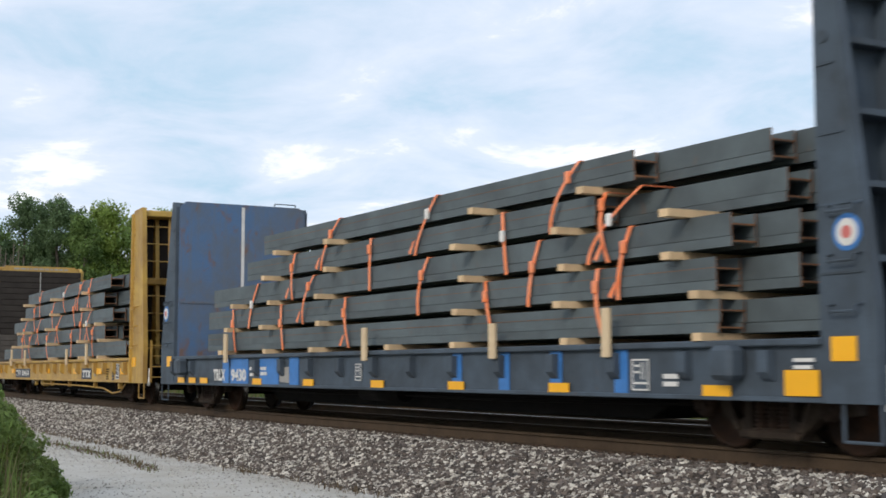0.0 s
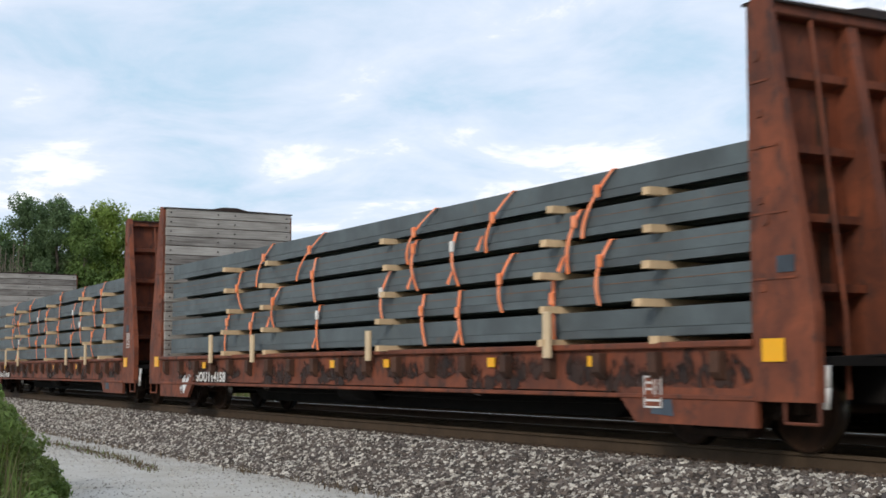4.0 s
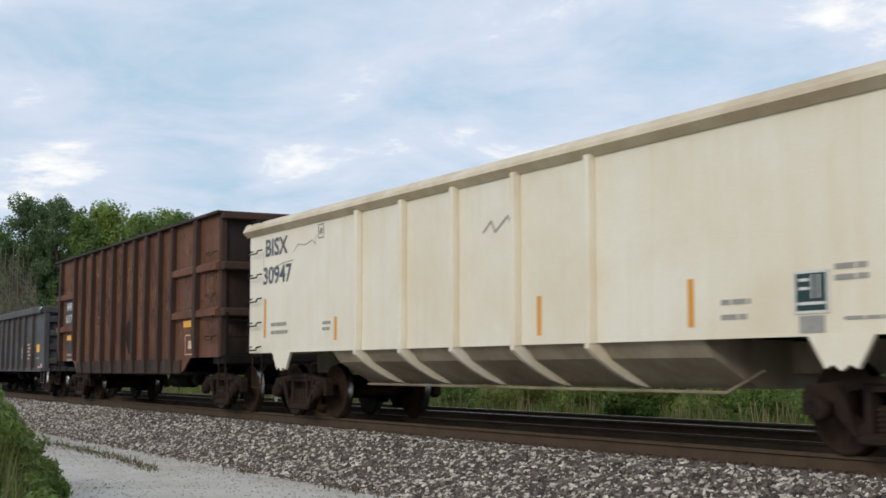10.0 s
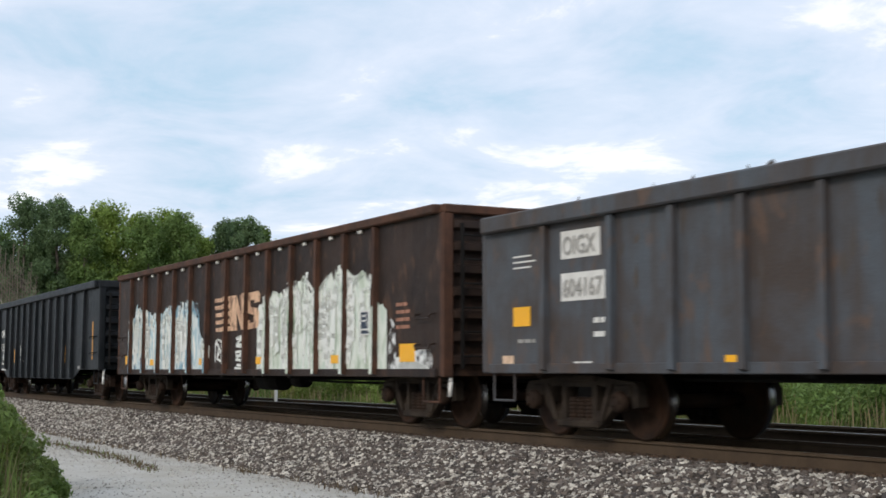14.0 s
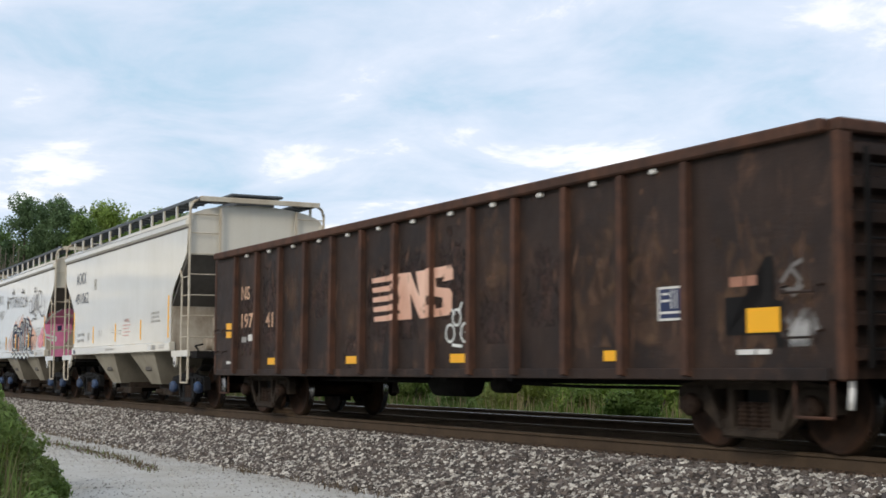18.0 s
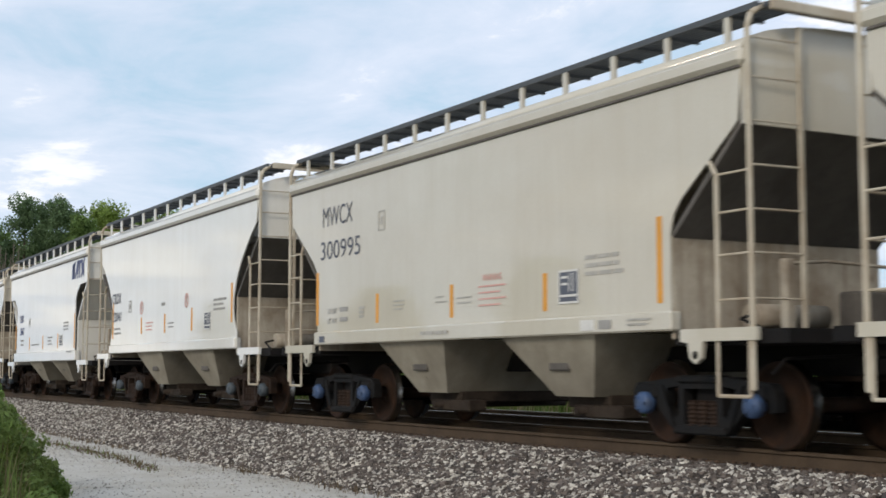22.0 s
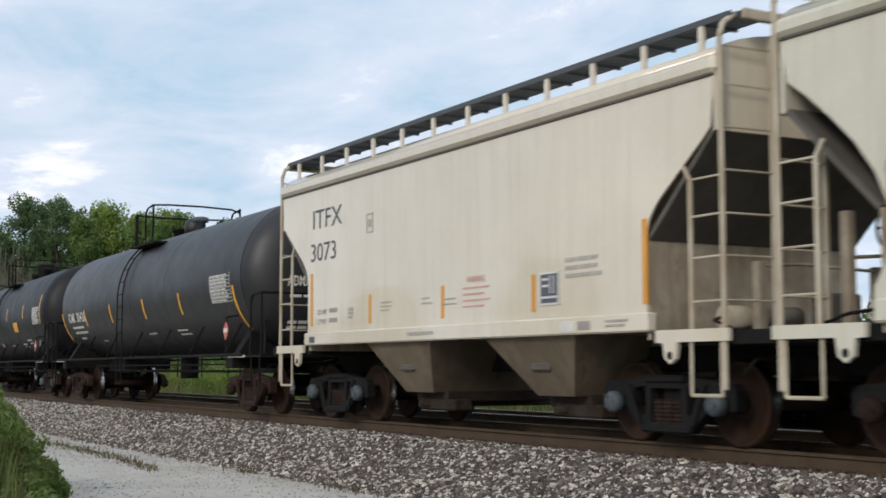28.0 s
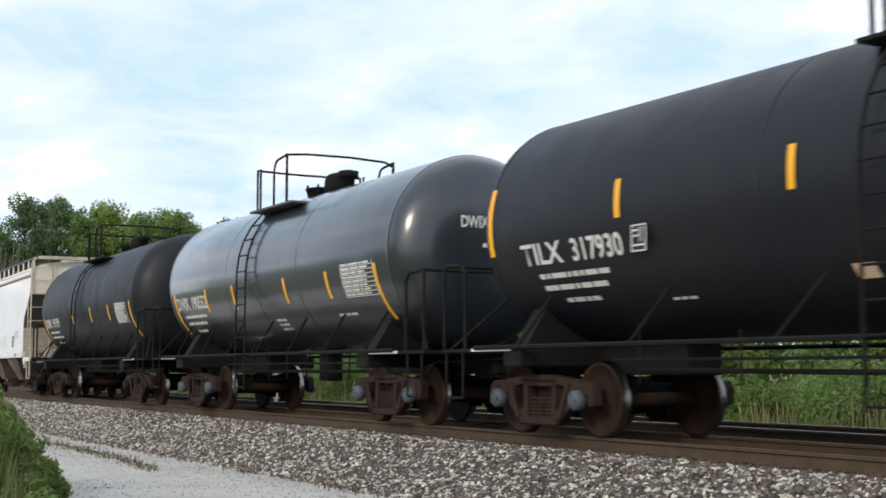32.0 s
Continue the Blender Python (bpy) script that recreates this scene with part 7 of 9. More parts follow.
def scuffs(car, x0, x1, z0, z1, n, mat, seed, size=(0.05, 0.4), wide=0.03, y=None):
    """Gouges and scuffs left by loading: thin ragged marks, mostly upright."""
    rnd = random.Random(seed)
    bm = B()
    y = -HW - 0.005 if y is None else y
    for k in range(n):
        x, z, h = rnd.uniform(x0, x1), rnd.uniform(z0, z1), rnd.uniform(*size)
        h = min(h, (z1 - z) + 0.05)
        w, lean = wide * rnd.uniform(0.4, 1.6), rnd.uniform(-0.25, 0.25) * h
        pts = [(x - w * 0.2, z), (x + w * 0.5, z + h * 0.2), (x + w + lean * 0.4, z + h * 0.45), (x + w * 0.5 + lean, z + h), (x + lean * 0.8, z + h * 0.8), (x - w * 0.6 + lean * 0.4, z + h * 0.5), (x - w * 0.4, z + h * 0.2)]
        f = bm.faces.new([bm.verts.new((a, y - 0.0002 * (k % 7), c)) for a, c in pts])
    bmesh.ops.triangulate(bm, faces=bm.faces)
    return tagged(part("scuff_marks", bm, mat, car), "ragged scuffs and gouges in the paint", kind="stuff")



def stains(car, bays, seed, kinds, n=2, top=2.9):
    """Broad thin stains of rust and dust on the sheet between the posts; bays: (x0, x1)."""
    rnd = random.Random(seed)
    for x0, x1 in bays:
        for k in range(n):
            w, h = rnd.uniform(0.6, 1.0) * (x1 - x0), rnd.uniform(0.5, 1.4)
            xa, za = rnd.uniform(x0, x1 - w), rnd.uniform(1.1 if top > 3 else 0.85, top - h)
            blotch(car, [(xa, za), (xa, za + h), (xa + w, za + h), (xa + w, za)], -HW - 0.0022 - 0.0006 * k, kinds[rnd.randrange(len(kinds))], "stain")


# ------------------------------------------------------------------ the train, front to rear
GY = -HW - 0.006
BEAMS = "tier of primed grey steel beams strapped on a flat car"
BG = "steel beam tiers"


def end_words(car, text, x, y, z, height, width, mat):
    """Lettering on a face that looks forward, its left end at y."""
    me, w = letters(text, height, 1.0, 0.03)
    me = me.copy()
    for v in me.vertices:
        v.co = (x, y + v.co.x * width / w, z + v.co.z)
    me.materials.clear()
    me.materials.append(mat)
    return part("lettering", me, mat, car)


def blue_patch(car, x, w=0.24, low=0.56):
    plate(car, x - w / 2, x + w / 2, low, 1.05, M_MARKBLUE, -HW - 0.016, "paint_patch", label="bright blue paint patch")


# blue bulkhead flat car
AT = 155.08
c = flatcar(AT, 10.32, 9.66, M_GREYBLUE, "grey blue bulkhead flat car carrying steel beams", 8.48, style="blue", rear=9.45)
stakes(c, [-5.86, 0.28, 4.04, 6.49], 1.06)
yellow_plates(c, [-8.85, -8.13, -7.4, -4.45, -2.09, 0.52, 2.92, 5.39, 8.21], 0.56, -HW - 0.035, 0.42, 0.11)
plate(c, 9.18, 9.62, 0.58, 0.82, M_REFLECT, -HW - 0.035, label="large yellow reflector")
for x, w in ((-6.15, 0.34), (-5.42, 0.95), (-3.90, 0.90), (-2.75, 0.40), (2.92, 0.24), (4.13, 0.24), (5.31, 0.24), (6.60, 0.24)):
    blue_patch(c, x, w)
panel_box(c, 6.80, 0.60, 0.30, 0.34, -HW - 0.012, M_GREYBLUE, M_MARKWHITE)
panel_box(c, -0.28, 0.66, 0.22, 0.26, -HW - 0.012, M_GREYBLUE, M_MARKWHITE)
words(c, "TRLX", -6.85, 0.63, 0.21, M_MARKWHITE, -HW - 0.020, 0.68, 0.06)
words(c, "9430", -5.82, 0.63, 0.21, M_MARKWHITE, -HW - 0.026, 0.80, 0.06)
bars(c, -4.85, 0.88, 0.30, 2, M_MARKWHITE, -HW - 0.018, 0.06, 0.05)
bars(c, -4.30, 0.88, 0.42, 2, M_MARKWHITE, -HW - 0.022, 0.06, 0.03)
blotch(c, [(-3.4, 0.62), (-3.42, 0.86), (-2.98, 0.88), (-2.96, 0.60)], -HW - 0.012, M_MARKGREY)
bars(c, 7.34, 0.78, 0.3, 2, M_MARKWHITE, -HW - 0.012, 0.05, 0.03)
bars(c, 9.3, 0.93, 0.3, 2, M_MARKWHITE, -HW - 0.03, 0.035, 0.03)
for x in (-8.6, 8.48):
    slab("tie_down_bracket", c, M_GREYBLUE, x - 0.16, x + 0.16, -HW - 0.24, -HW, 0.72, 1.06, 0.05)
for e in (-1, 1):        # round target emblem on the bulkhead's side
    bm = B()
    rod(bm, (e * 10.0, -HW - 0.022, 2.05), (e * 10.0, -HW - 0.010, 2.05), 0.17, 24)
    t = part("round_emblem", bm, M_MARKBLUE, c, "blue, white and red round emblem")
    bm = B()
    rod(bm, (e * 10.0, -HW - 0.028, 2.05), (e * 10.0, -HW - 0.012, 2.05), 0.125, 24)
    part("emblem_ring", bm, M_MARKWHITE, t)
    bm = B()
    rod(bm, (e * 10.0, -HW - 0.034, 2.05), (e * 10.0, -HW - 0.012, 2.05), 0.06, 20)
    part("emblem_centre", bm, M_MARKRED, t)
near = [(-7.55, 8.12), (-7.5, 8.08), (-7.2, 8.33), (-5.35, 5.98), (-4.5, 6.72)]
second = [(-6.9, 9.3), (-6.8, 8.9), (-6.6, 8.9), (-4.9, 8.73), (-3.2, 8.52)]
third = [(-7.0, 9.4), (-6.6, 9.2), (-6.4, 9.2), (-4.7, 9.0), (-3.3, 8.9)]
beam_load(AT, [[n, s, t_, (n[0] + 0.2, s[1] + 0.2), (n[0], t_[1]), (n[0] + 0.3, s[1] - 0.3), n] for n, s, t_ in zip(near, second, third)], 1.20, 1, BEAMS,
          [(3.5, 3.71, 0), (6.03, 6.13, 0), (-0.88, -0.75, 0), (-3.6, -3.5, 0), (-6.05, -5.9, 0), (1.91, 1.61, 1), (4.81, 4.54, 1), (-2.14, -2.61, 1), (-4.73, -5.2, 1), (6.67, 6.42, 1), (0.05, 0, 2), (3.94, 4.03, 2), (6.2, 6.24, 2), (-2.97, -3.08, 2), (6.88, 5.84, 2), (2.17, 1.51, 3), (5.68, 5.06, 3), (-1.11, -1.86, 3)],
          [(-6, -4, -1.8, 1, 3, 5.5, 7.9), (-6, -4, -1.77, 3.07, 5.57, 7.94), (-5.5, -3.8, -1.5, 3.3, 5.57, 7.49), (-5.4, -3.77, -1.37, 3.23, 5.58, 7.64), (-3.4, -1, 3.6, 6.1)], BG)

# yellow bulkhead flat car
AT = 132.68
c = flatcar(AT, 10.7, 9.64, M_YELLOW, "yellow bulkhead flat car with dark plank bulkheads", 7.8, style="yellow", top=4.63)
stakes(c, [-5.53, -3.15, 3.04, 5.47], 1.06)
yellow_plates(c, [-8.27, -5.75, -0.01, 3.72, 6.48, 8.92], 0.72, -HW - 0.03, 0.5, 0.15)
for x, w in ((-5.36, 2.48), (4.45, 1.12)):
    plate(c, x, x + w, 0.59, 0.87, M_TAGDARK, -HW - 0.012, "dark_letter_field")
words(c, "TTPX", -5.26, 0.65, 0.175, M_MARKWHITE, -HW - 0.022, 0.92, 0.04)
words(c, "804654", -4.20, 0.65, 0.175, M_MARKWHITE, -HW - 0.022, 1.22, 0.04)
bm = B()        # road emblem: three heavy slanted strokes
for k in range(2):
    x = 4.58 + k * 0.32
    prism(bm, [(x, 0.82), (x + 0.30, 0.82), (x + 0.29, 0.77), (x + 0.19, 0.77), (x + 0.16, 0.63), (x + 0.09, 0.63), (x + 0.11, 0.77), (x, 0.77)], "y", -HW - 0.022, -HW - 0.010)
x = 5.20
prism(bm, [(x, 0.82), (x + 0.10, 0.82), (x + 0.16, 0.76), (x + 0.24, 0.82), (x + 0.34, 0.82), (x + 0.20, 0.725), (x + 0.30, 0.63), (x + 0.20, 0.63), (x + 0.14, 0.69), (x + 0.06, 0.63), (x - 0.04, 0.63), (x + 0.10, 0.725)], "y", -HW - 0.022, -HW - 0.010)
part("emblem", bm, M_MARKWHITE, c)
bm = B()
pipe(bm, [(-1.4, -HW + 0.10, 0.42), (4.2, -HW + 0.10, 0.40), (6.4, -HW + 0.12, 0.36), (7.2, -HW + 0.16, 0.24), (8.0, -HW + 0.16, 0.30), (8.6, -HW + 0.12, 0.48)], 0.022)
part("brake_pipe", bm, M_YELLOW, c)
for x in (-2.3, 0.1, 2.5, 5.6, 8.2):
    slab("pipe_hanger", c, M_YELLOW, x - 0.04, x + 0.04, -HW + 0.05, -HW + 0.15, 0.36, 0.56, 0.01)
bm = B()
rod(bm, (-1.9, -HW + 0.25, 0.44), (-1.4, -HW + 0.25, 0.44), 0.11, 14)
part("brake_cylinder", bm, M_YELLOW, c)
panel_box(c, 8.16, 0.60, 0.34, 0.38, -HW - 0.012, M_MARKDARK, M_MARKWHITE)
bars(c, 7.82, 0.84, 0.24, 4, M_TAGDARK, -HW - 0.012, 0.05, 0.02, split=False)
bars(c, 5.9, 0.72, 0.3, 1, M_MARKGREY, -HW - 0.012, 0.06)
bars(c, 7.2, 0.86, 0.34, 5, M_TRUCKTAN, -HW - 0.012, 0.03, 0.03)
near = [(-8.3, 8.66), (-5.85, 6.46), (-6.45, 7.32), (-4.5, 6.38), (-4.05, 7.0)]
second = [(-7.6, 9.0), (-5.3, 6.9), (-5.6, 7.9), (-3.7, 7.5), (-3.1, 7.4)]
third = [(-7.4, 9.2), (-5.2, 8.4), (-5.4, 8.9), (-3.5, 8.2), (-3.2, 7.7)]
beam_load(AT, [[n, s, t_, (n[0] + 0.2, t_[1] + 0.2), (n[0], t_[1] + 0.1), (n[0] + 0.3, t_[1]), n] for n, s, t_ in zip(near, second, third)], 1.20, 2, BEAMS,
          [(-4.67, -4.76, 0), (-0.51, -0.59, 0), (2.69, 2.64, 0), (5.33, 5.35, 0), (-3.16, -3.32, 0), (-4.03, -4.23, 1), (-1.75, -2.02, 1), (1.31, 0.99, 1), (3.93, 3.75, 1), (5.05, 4.85, 1), (-2.67, -2.7, 2), (0.2, 0.09, 2), (3.16, 3.08, 2), (-1.7, -1.95, 3), (2.1, 1.76, 3), (4.05, 3.36, 3), (5, 4.9, 3)],
          [(-5.3, -3.7, 0.5, 4.7, 6.5), (-5.26, -3.76, 0.54, 4.68, 6.52), (-4.86, -3.42, 0.54, 4.73, 6.14), (-3.5, 0.69, 4.8), (-3.1, 0.97, 4.8)], BG)

# two oxide red flat cars
RED_STRAPS = ([(-4.3, -4.47, 0), (-1.51, -1.5, 0), (0, -0.07, 0), (3.67, 3.68, 0), (6.16, 6.15, 0), (-5.44, -5.57, 1), (-2.65, -2.69, 1), (1.69, 1.77, 1), (4.58, 4.66, 1), (7.32, 7.41, 1), (-4.43, -4.47, 2), (-1.3, -1.26, 2), (0.25, 0.09, 2), (3.87, 3.87, 2), (6.27, 6.28, 2), (-4.92, -5.4, 3), (-2.13, -2.73, 3), (2.06, 1.69, 3), (5.02, 4.58, 3), (7.31, 6.95, 3)],
              [(-5.46, -5.68, 0), (-4.14, -4.25, 0), (-1.07, -1.15, 0), (2.62, 2.65, 0), (3.65, 3.71, 0), (5.93, 5.94, 0), (-2.82, -3.1, 1), (1.54, 1.28, 1), (5.01, 4.74, 1), (7.12, 6.88, 1), (-1.25, -1.29, 2), (2.38, 2.41, 2), (3.55, 3.61, 2), (6.52, 6.25, 2), (-4.81, -4.76, 2), (-0.92, -2.09, 3), (2.95, 2.11, 3), (5.02, 4.35, 3), (7.17, 6.55, 3), (-3.21, -4.01, 3)])
for AT, half, inner, tx, word, wx, white in ((110.25, 10.4, 9.58, 8.6, ("SOU", "114158"), -7.1, M_MARKWHITE), (87.91, 10.68, 9.64, 9.05, ("SOU", "114306"), -7.55, M_MARKWHITE)):
    c = flatcar(AT, half, inner, M_RED, "oxide red bulkhead flat car with grey plank bulkheads", tx, style="red")
    stakes(c, [-5.92, -3.64, 1.23 if AT > 100 else 3.74, 6.12], 1.06)
    for x in (-6.6, -0.3, 1.64, 4.66, 6.9):
        plate(c, x - 0.09, x + 0.09, 0.86, 0.98, M_REFLECT, -HW - 0.035, label="yellow reflector")
    words(c, word[0], wx, 0.60, 0.185, white, -HW - 0.018, 0.66, 0.05)
    words(c, word[1], wx + 0.75, 0.60, 0.185, white, -HW - 0.018, 0.98, 0.05)
    panel_box(c, 9.98 if AT < 100 else 7.85, 1.36 if AT < 100 else 0.42, 0.30, 0.34, -HW - 0.024, M_RED, M_MARKWHITE)
    end_words(c, word[0], inner + 0.036, 0.44, 4.12, 0.11, 0.28, white)
    end_words(c, word[1], inner + 0.036, 0.42, 3.96, 0.11, 0.52, white)
    blotch(c, [(7.95, 0.36), (7.98, 0.50), (8.30, 0.52), (8.34, 0.34)], -HW - 0.019, M_GREYBLUE, "paint_patch")
    plate(c, 9.92, 10.16, 1.74, 1.90, M_GREYBLUE, -HW - 0.024, "notice_plate")
    blotch(c, [(-8.14, 0.33), (-8.16, 0.46), (-7.94, 0.68), (-7.62, 0.78), (-7.46, 0.70), (-7.66, 0.58), (-7.90, 0.34)], -HW - 0.019, M_SMUDGE)
    rnd = random.Random(int(AT))
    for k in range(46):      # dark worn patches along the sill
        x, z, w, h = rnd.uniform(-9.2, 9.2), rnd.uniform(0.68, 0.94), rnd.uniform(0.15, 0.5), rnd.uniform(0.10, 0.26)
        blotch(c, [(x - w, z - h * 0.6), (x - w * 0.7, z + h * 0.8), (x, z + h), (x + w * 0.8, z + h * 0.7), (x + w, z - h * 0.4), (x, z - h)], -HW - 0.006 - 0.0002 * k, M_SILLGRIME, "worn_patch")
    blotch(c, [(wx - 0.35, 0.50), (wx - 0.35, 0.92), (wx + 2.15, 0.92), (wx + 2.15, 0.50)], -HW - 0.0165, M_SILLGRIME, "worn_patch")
    rows = [(-inner + (0.39 if AT > 100 else 0.42) + k * 0.02, inner - 0.15) for k in range(5)]
    beam_load(AT, [[r] * 7 for r in rows], 1.185, 3 + int(AT > 100), BEAMS, RED_STRAPS[AT > 100], [((-6.2, -3.75, 0.88, 5.55, 7.98), (-5.02, -3.16, 1.62, 6.04, 8.02))[AT > 100]] * 5, BG, 0.09, 0.31)

# black gondola with rusty posts
POSTS = [-7.11 + k * 1.1125 for k in range(13)]
AT = 67.58
c = gondola(AT, 8.23, 0.74, 3.0, M_BLACKGON, M_RUSTRIB, "weathered black gondola car with rusty posts", POSTS, 6.68, frame_mesh=FRAME_T)
road_logo(c, -1.18, 2.21, 2.55, GY, M_PEACH)
words(c, "NS", -6.78, 2.16, 0.26, M_PEACH, GY, 0.46, 0.03)
words(c, "197", -6.80, 1.66, 0.26, M_PEACH, GY, 0.62, 0.03)
words(c, "330", -5.58, 1.64, 0.26, M_PEACH, GY, 0.55, 0.03)
words(c, "77", -4.30, 1.76, 0.16, M_MARKWHITE, GY, 0.34)
bars(c, -6.70, 1.40, 0.7, 2, M_MARKWHITE, GY, 0.05, 0.07)
bars(c, -8.1, 1.40, 0.6, 1, M_MARKGREY, GY, 0.05)
yellow_plates(c, [-4.02, -0.70, 0.46, 3.82], 0.92, GY - 0.004, 0.42, 0.12)
plate(c, -7.50, -7.14, 0.93, 1.13, M_REFLECT, GY - 0.004, label="yellow reflector")
plate(c, 6.80, 7.24, 0.92, 1.16, M_REFLECT, GY - 0.004, label="yellow reflector")
panel_box(c, 5.68, 1.34, 0.42, 0.36, GY, M_BLACKGON, M_MARKWHITE)
bars(c, 5.70, 1.86, 0.5, 1, M_MARKGREY, GY, 0.05)
scrawl(c, [[(-1.0, 1.44), (-0.85, 1.40), (-0.92, 1.24)], [(-0.8, 1.46), (-0.72, 1.22), (-0.6, 1.44), (-0.5, 1.24), (-0.42, 1.44)], [(-0.98, 0.74), (-0.90, 0.98), (-0.72, 0.98), (-0.78, 0.74)], [(-0.92, 0.76), (-0.80, 0.90)]], 0.085, GY - 0.002, M_TAGWHITE)
for x, z in ((7.56, 2.12), (7.70, 1.34)):      # flaking rings where lights were cut out, and torn traces beside them
    bm = B()
    lathe(bm, [(0.10, GY - 0.004), (0.155, GY - 0.010), (0.155, GY + 0.003), (0.10, GY + 0.003)], 20, "y", closed=True)
    bmesh.ops.scale(bm, verts=bm.verts, vec=(0.85, 1, 1))
    bmesh.ops.translate(bm, verts=bm.verts, vec=(x, 0, z))
    part("rusty_ring", bm, M_PALEPEACH, c)
    scrawl(c, [[(x + 0.32, z + 0.12), (x + 0.27, z), (x + 0.34, z - 0.12)], [(x + 0.46, z + 0.08), (x + 0.40, z - 0.02), (x + 0.50, z - 0.10)], [(x - 0.22, z + 0.10), (x - 0.30, z + 0.16)]], 0.05, GY - 0.002, M_PALEPEACH)
slab("drain_hole", c, M_DARK, 7.70, 7.84, GY - 0.004, GY + 0.01, 0.84, 0.96)

over_posts(c, POSTS, 0.74, 3.0)

BAYS = [(a + 0.07, b - 0.07) for a, b in zip(POSTS, POSTS[1:])] + [(6.32, 8.1)]
stains(c, BAYS, 31, (M_RUSTHAZE, M_RUSTHAZE, M_DUSTHAZE))
stains(c, BAYS[-1:], 32, (M_DUSTHAZE, M_RUSTHAZE), 4)
scuffs(c, -6.9, 6.9, 1.0, 2.85, 130, M_RUSTSCUFF, 11, (0.05, 0.45), 0.03)
scuffs(c, 6.6, 8.1, 0.9, 2.8, 40, M_RUSTSCUFF, 12, (0.05, 0.35), 0.04)

# cream tub car
AT = 49.79
c = tub_gondola(AT, 8.17, M_CREAM, "cream white tub gondola car with curved belly fins", 6.77)
words(c, "BISX", -7.39, 2.87, 0.31, M_MARKDARK, GY, 1.03, 0.03)
words(c, "30947", -7.50, 2.37, 0.31, M_MARKDARK, GY, 1.32, 0.03)
stripes(c, [(-7.40, 1.40, 2.10), (-4.34, 1.30, 1.68), (1.62, 1.24, 1.72), (4.48, 1.26, 1.76), (7.42, 1.36, 2.34)], GY)
panel_box(c, 5.98, 1.34, 0.44, 0.40, GY, M_PANELGREEN, M_MARKWHITE)
plate(c, 6.04, 6.36, 1.16, 1.32, M_MARKGREY, GY, "notice_plate")
bars(c, -7.1, 1.66, 0.9, 2, M_MARKGREY, GY, 0.06, 0.08)
bars(c, -4.85, 1.62, 0.4, 2, M_MARKGREY, GY, 0.05, 0.05)
bars(c, 4.95, 1.52, 0.5, 2, M_MARKGREY, GY, 0.05, 0.10)
bars(c, 6.5, 1.78, 0.5, 2, M_MARKGREY, GY, 0.05, 0.05)
bars(c, 6.6, 1.30, 0.7, 1, M_MARKGREY, GY, 0.03)
frame_mark(c, -5.05, 3.00, 0.22, 0.24, M_MARKGREY, GY)
scrawl(c, [[(-6.1, 2.86), (-5.9, 2.98), (-5.6, 2.94), (-5.3, 3.0), (-5.15, 2.92), (-5.15, 3.05)], [(-7.5, 2.95), (-7.45, 2.6), (-7.1, 2.62), (-6.6, 2.70), (-6.1, 2.72)]], 0.015, GY, M_MARKGREY)
scrawl(c, [[(0.3, 2.62), (0.5, 2.75), (0.6, 2.6), (0.9, 2.78), (1.0, 2.66)]], 0.03, GY, M_MARKGREY)

# tall red brown car
AT = 32.75
c = tall_gondola(AT, 7.2, M_BROWN, "tall red brown gondola car with heavy posts", 6.19, [-6.76, -5.02, -4.08, -3.02, -1.93, -0.86, 0.12, 1.12, 2.13, 3.20, 4.20, 5.84])
plate(c, -6.34, -5.06, 2.10, 2.76, M_TAGDARK, GY, "dark_letter_field")
words(c, "MWCX", -6.14, 2.50, 0.22, M_MARKWHITE, GY - 0.012, 0.98, 0.04, 0.15)
words(c, "101799", -6.24, 2.16, 0.22, M_MARKWHITE, GY - 0.012, 1.14, 0.04)
plate(c, -6.10, -5.12, 1.66, 1.80, M_REFLECT, GY - 0.004, label="yellow reflector")
plate(c, 4.86, 5.74, 1.72, 1.86, M_REFLECT, GY - 0.004, label="yellow reflector")
yellow_plates(c, [1.95, -0.09, -2.14], 1.14, GY - 0.004, 0.20, 0.12)
blotch(c, [(-6.1, 1.42), (-5.8, 1.62), (-5.1, 1.60), (-5.1, 1.38), (-5.8, 1.34)], GY, M_TAGDARK, "dark_patch")
bars(c, -6.05, 1.28, 0.9, 2, M_MARKGREY, GY, 0.06, 0.08)
frame_mark(c, 4.98, 1.14, 0.72, 0.42, M_PEACH, GY)
bars(c, 5.0, 2.55, 0.16, 5, M_TAGDARK, GY, 0.06, 0.04, split=False)
blotch(c, [(0.28, 1.98), (0.40, 2.04), (0.72, 1.90), (0.92, 1.72), (0.96, 1.38), (0.72, 1.20), (0.48, 1.22), (0.26, 1.52)], GY - 0.002, M_TARPATCH, "dark_patch")
stains(c, [(a + 0.10, a + 0.90) for a in (-5.02, -4.08, -3.02, -1.93, -0.86, 0.12, 1.12, 2.13, 3.20)] + [(4.32, 5.7), (5.96, 7.1), (-6.6, -5.15)], 35, (M_RUSTHAZE, M_ORANGEDUST), 3, 3.9)
for a, b, n in ((-7.1, -4.9, 14), (-5.0, 4.2, 95), (4.3, 7.1, 22)):
    scuffs(c, a, b, 1.3, 3.7, n, M_GOUGE, int(a * 10) + 80, (0.06, 0.6), 0.05)
for k in range(11):      # dark plates paint in the shade of the recessed bays between the posts' feet
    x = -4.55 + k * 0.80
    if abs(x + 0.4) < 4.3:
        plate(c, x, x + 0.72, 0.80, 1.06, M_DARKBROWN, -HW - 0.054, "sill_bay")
bm = B()
rod(bm, (-4.5, GY - 0.004, 1.5), (-4.5, GY + 0.01, 1.5), 0.16, 18)
part("dark_patch", bm, M_TAGDARK, c)

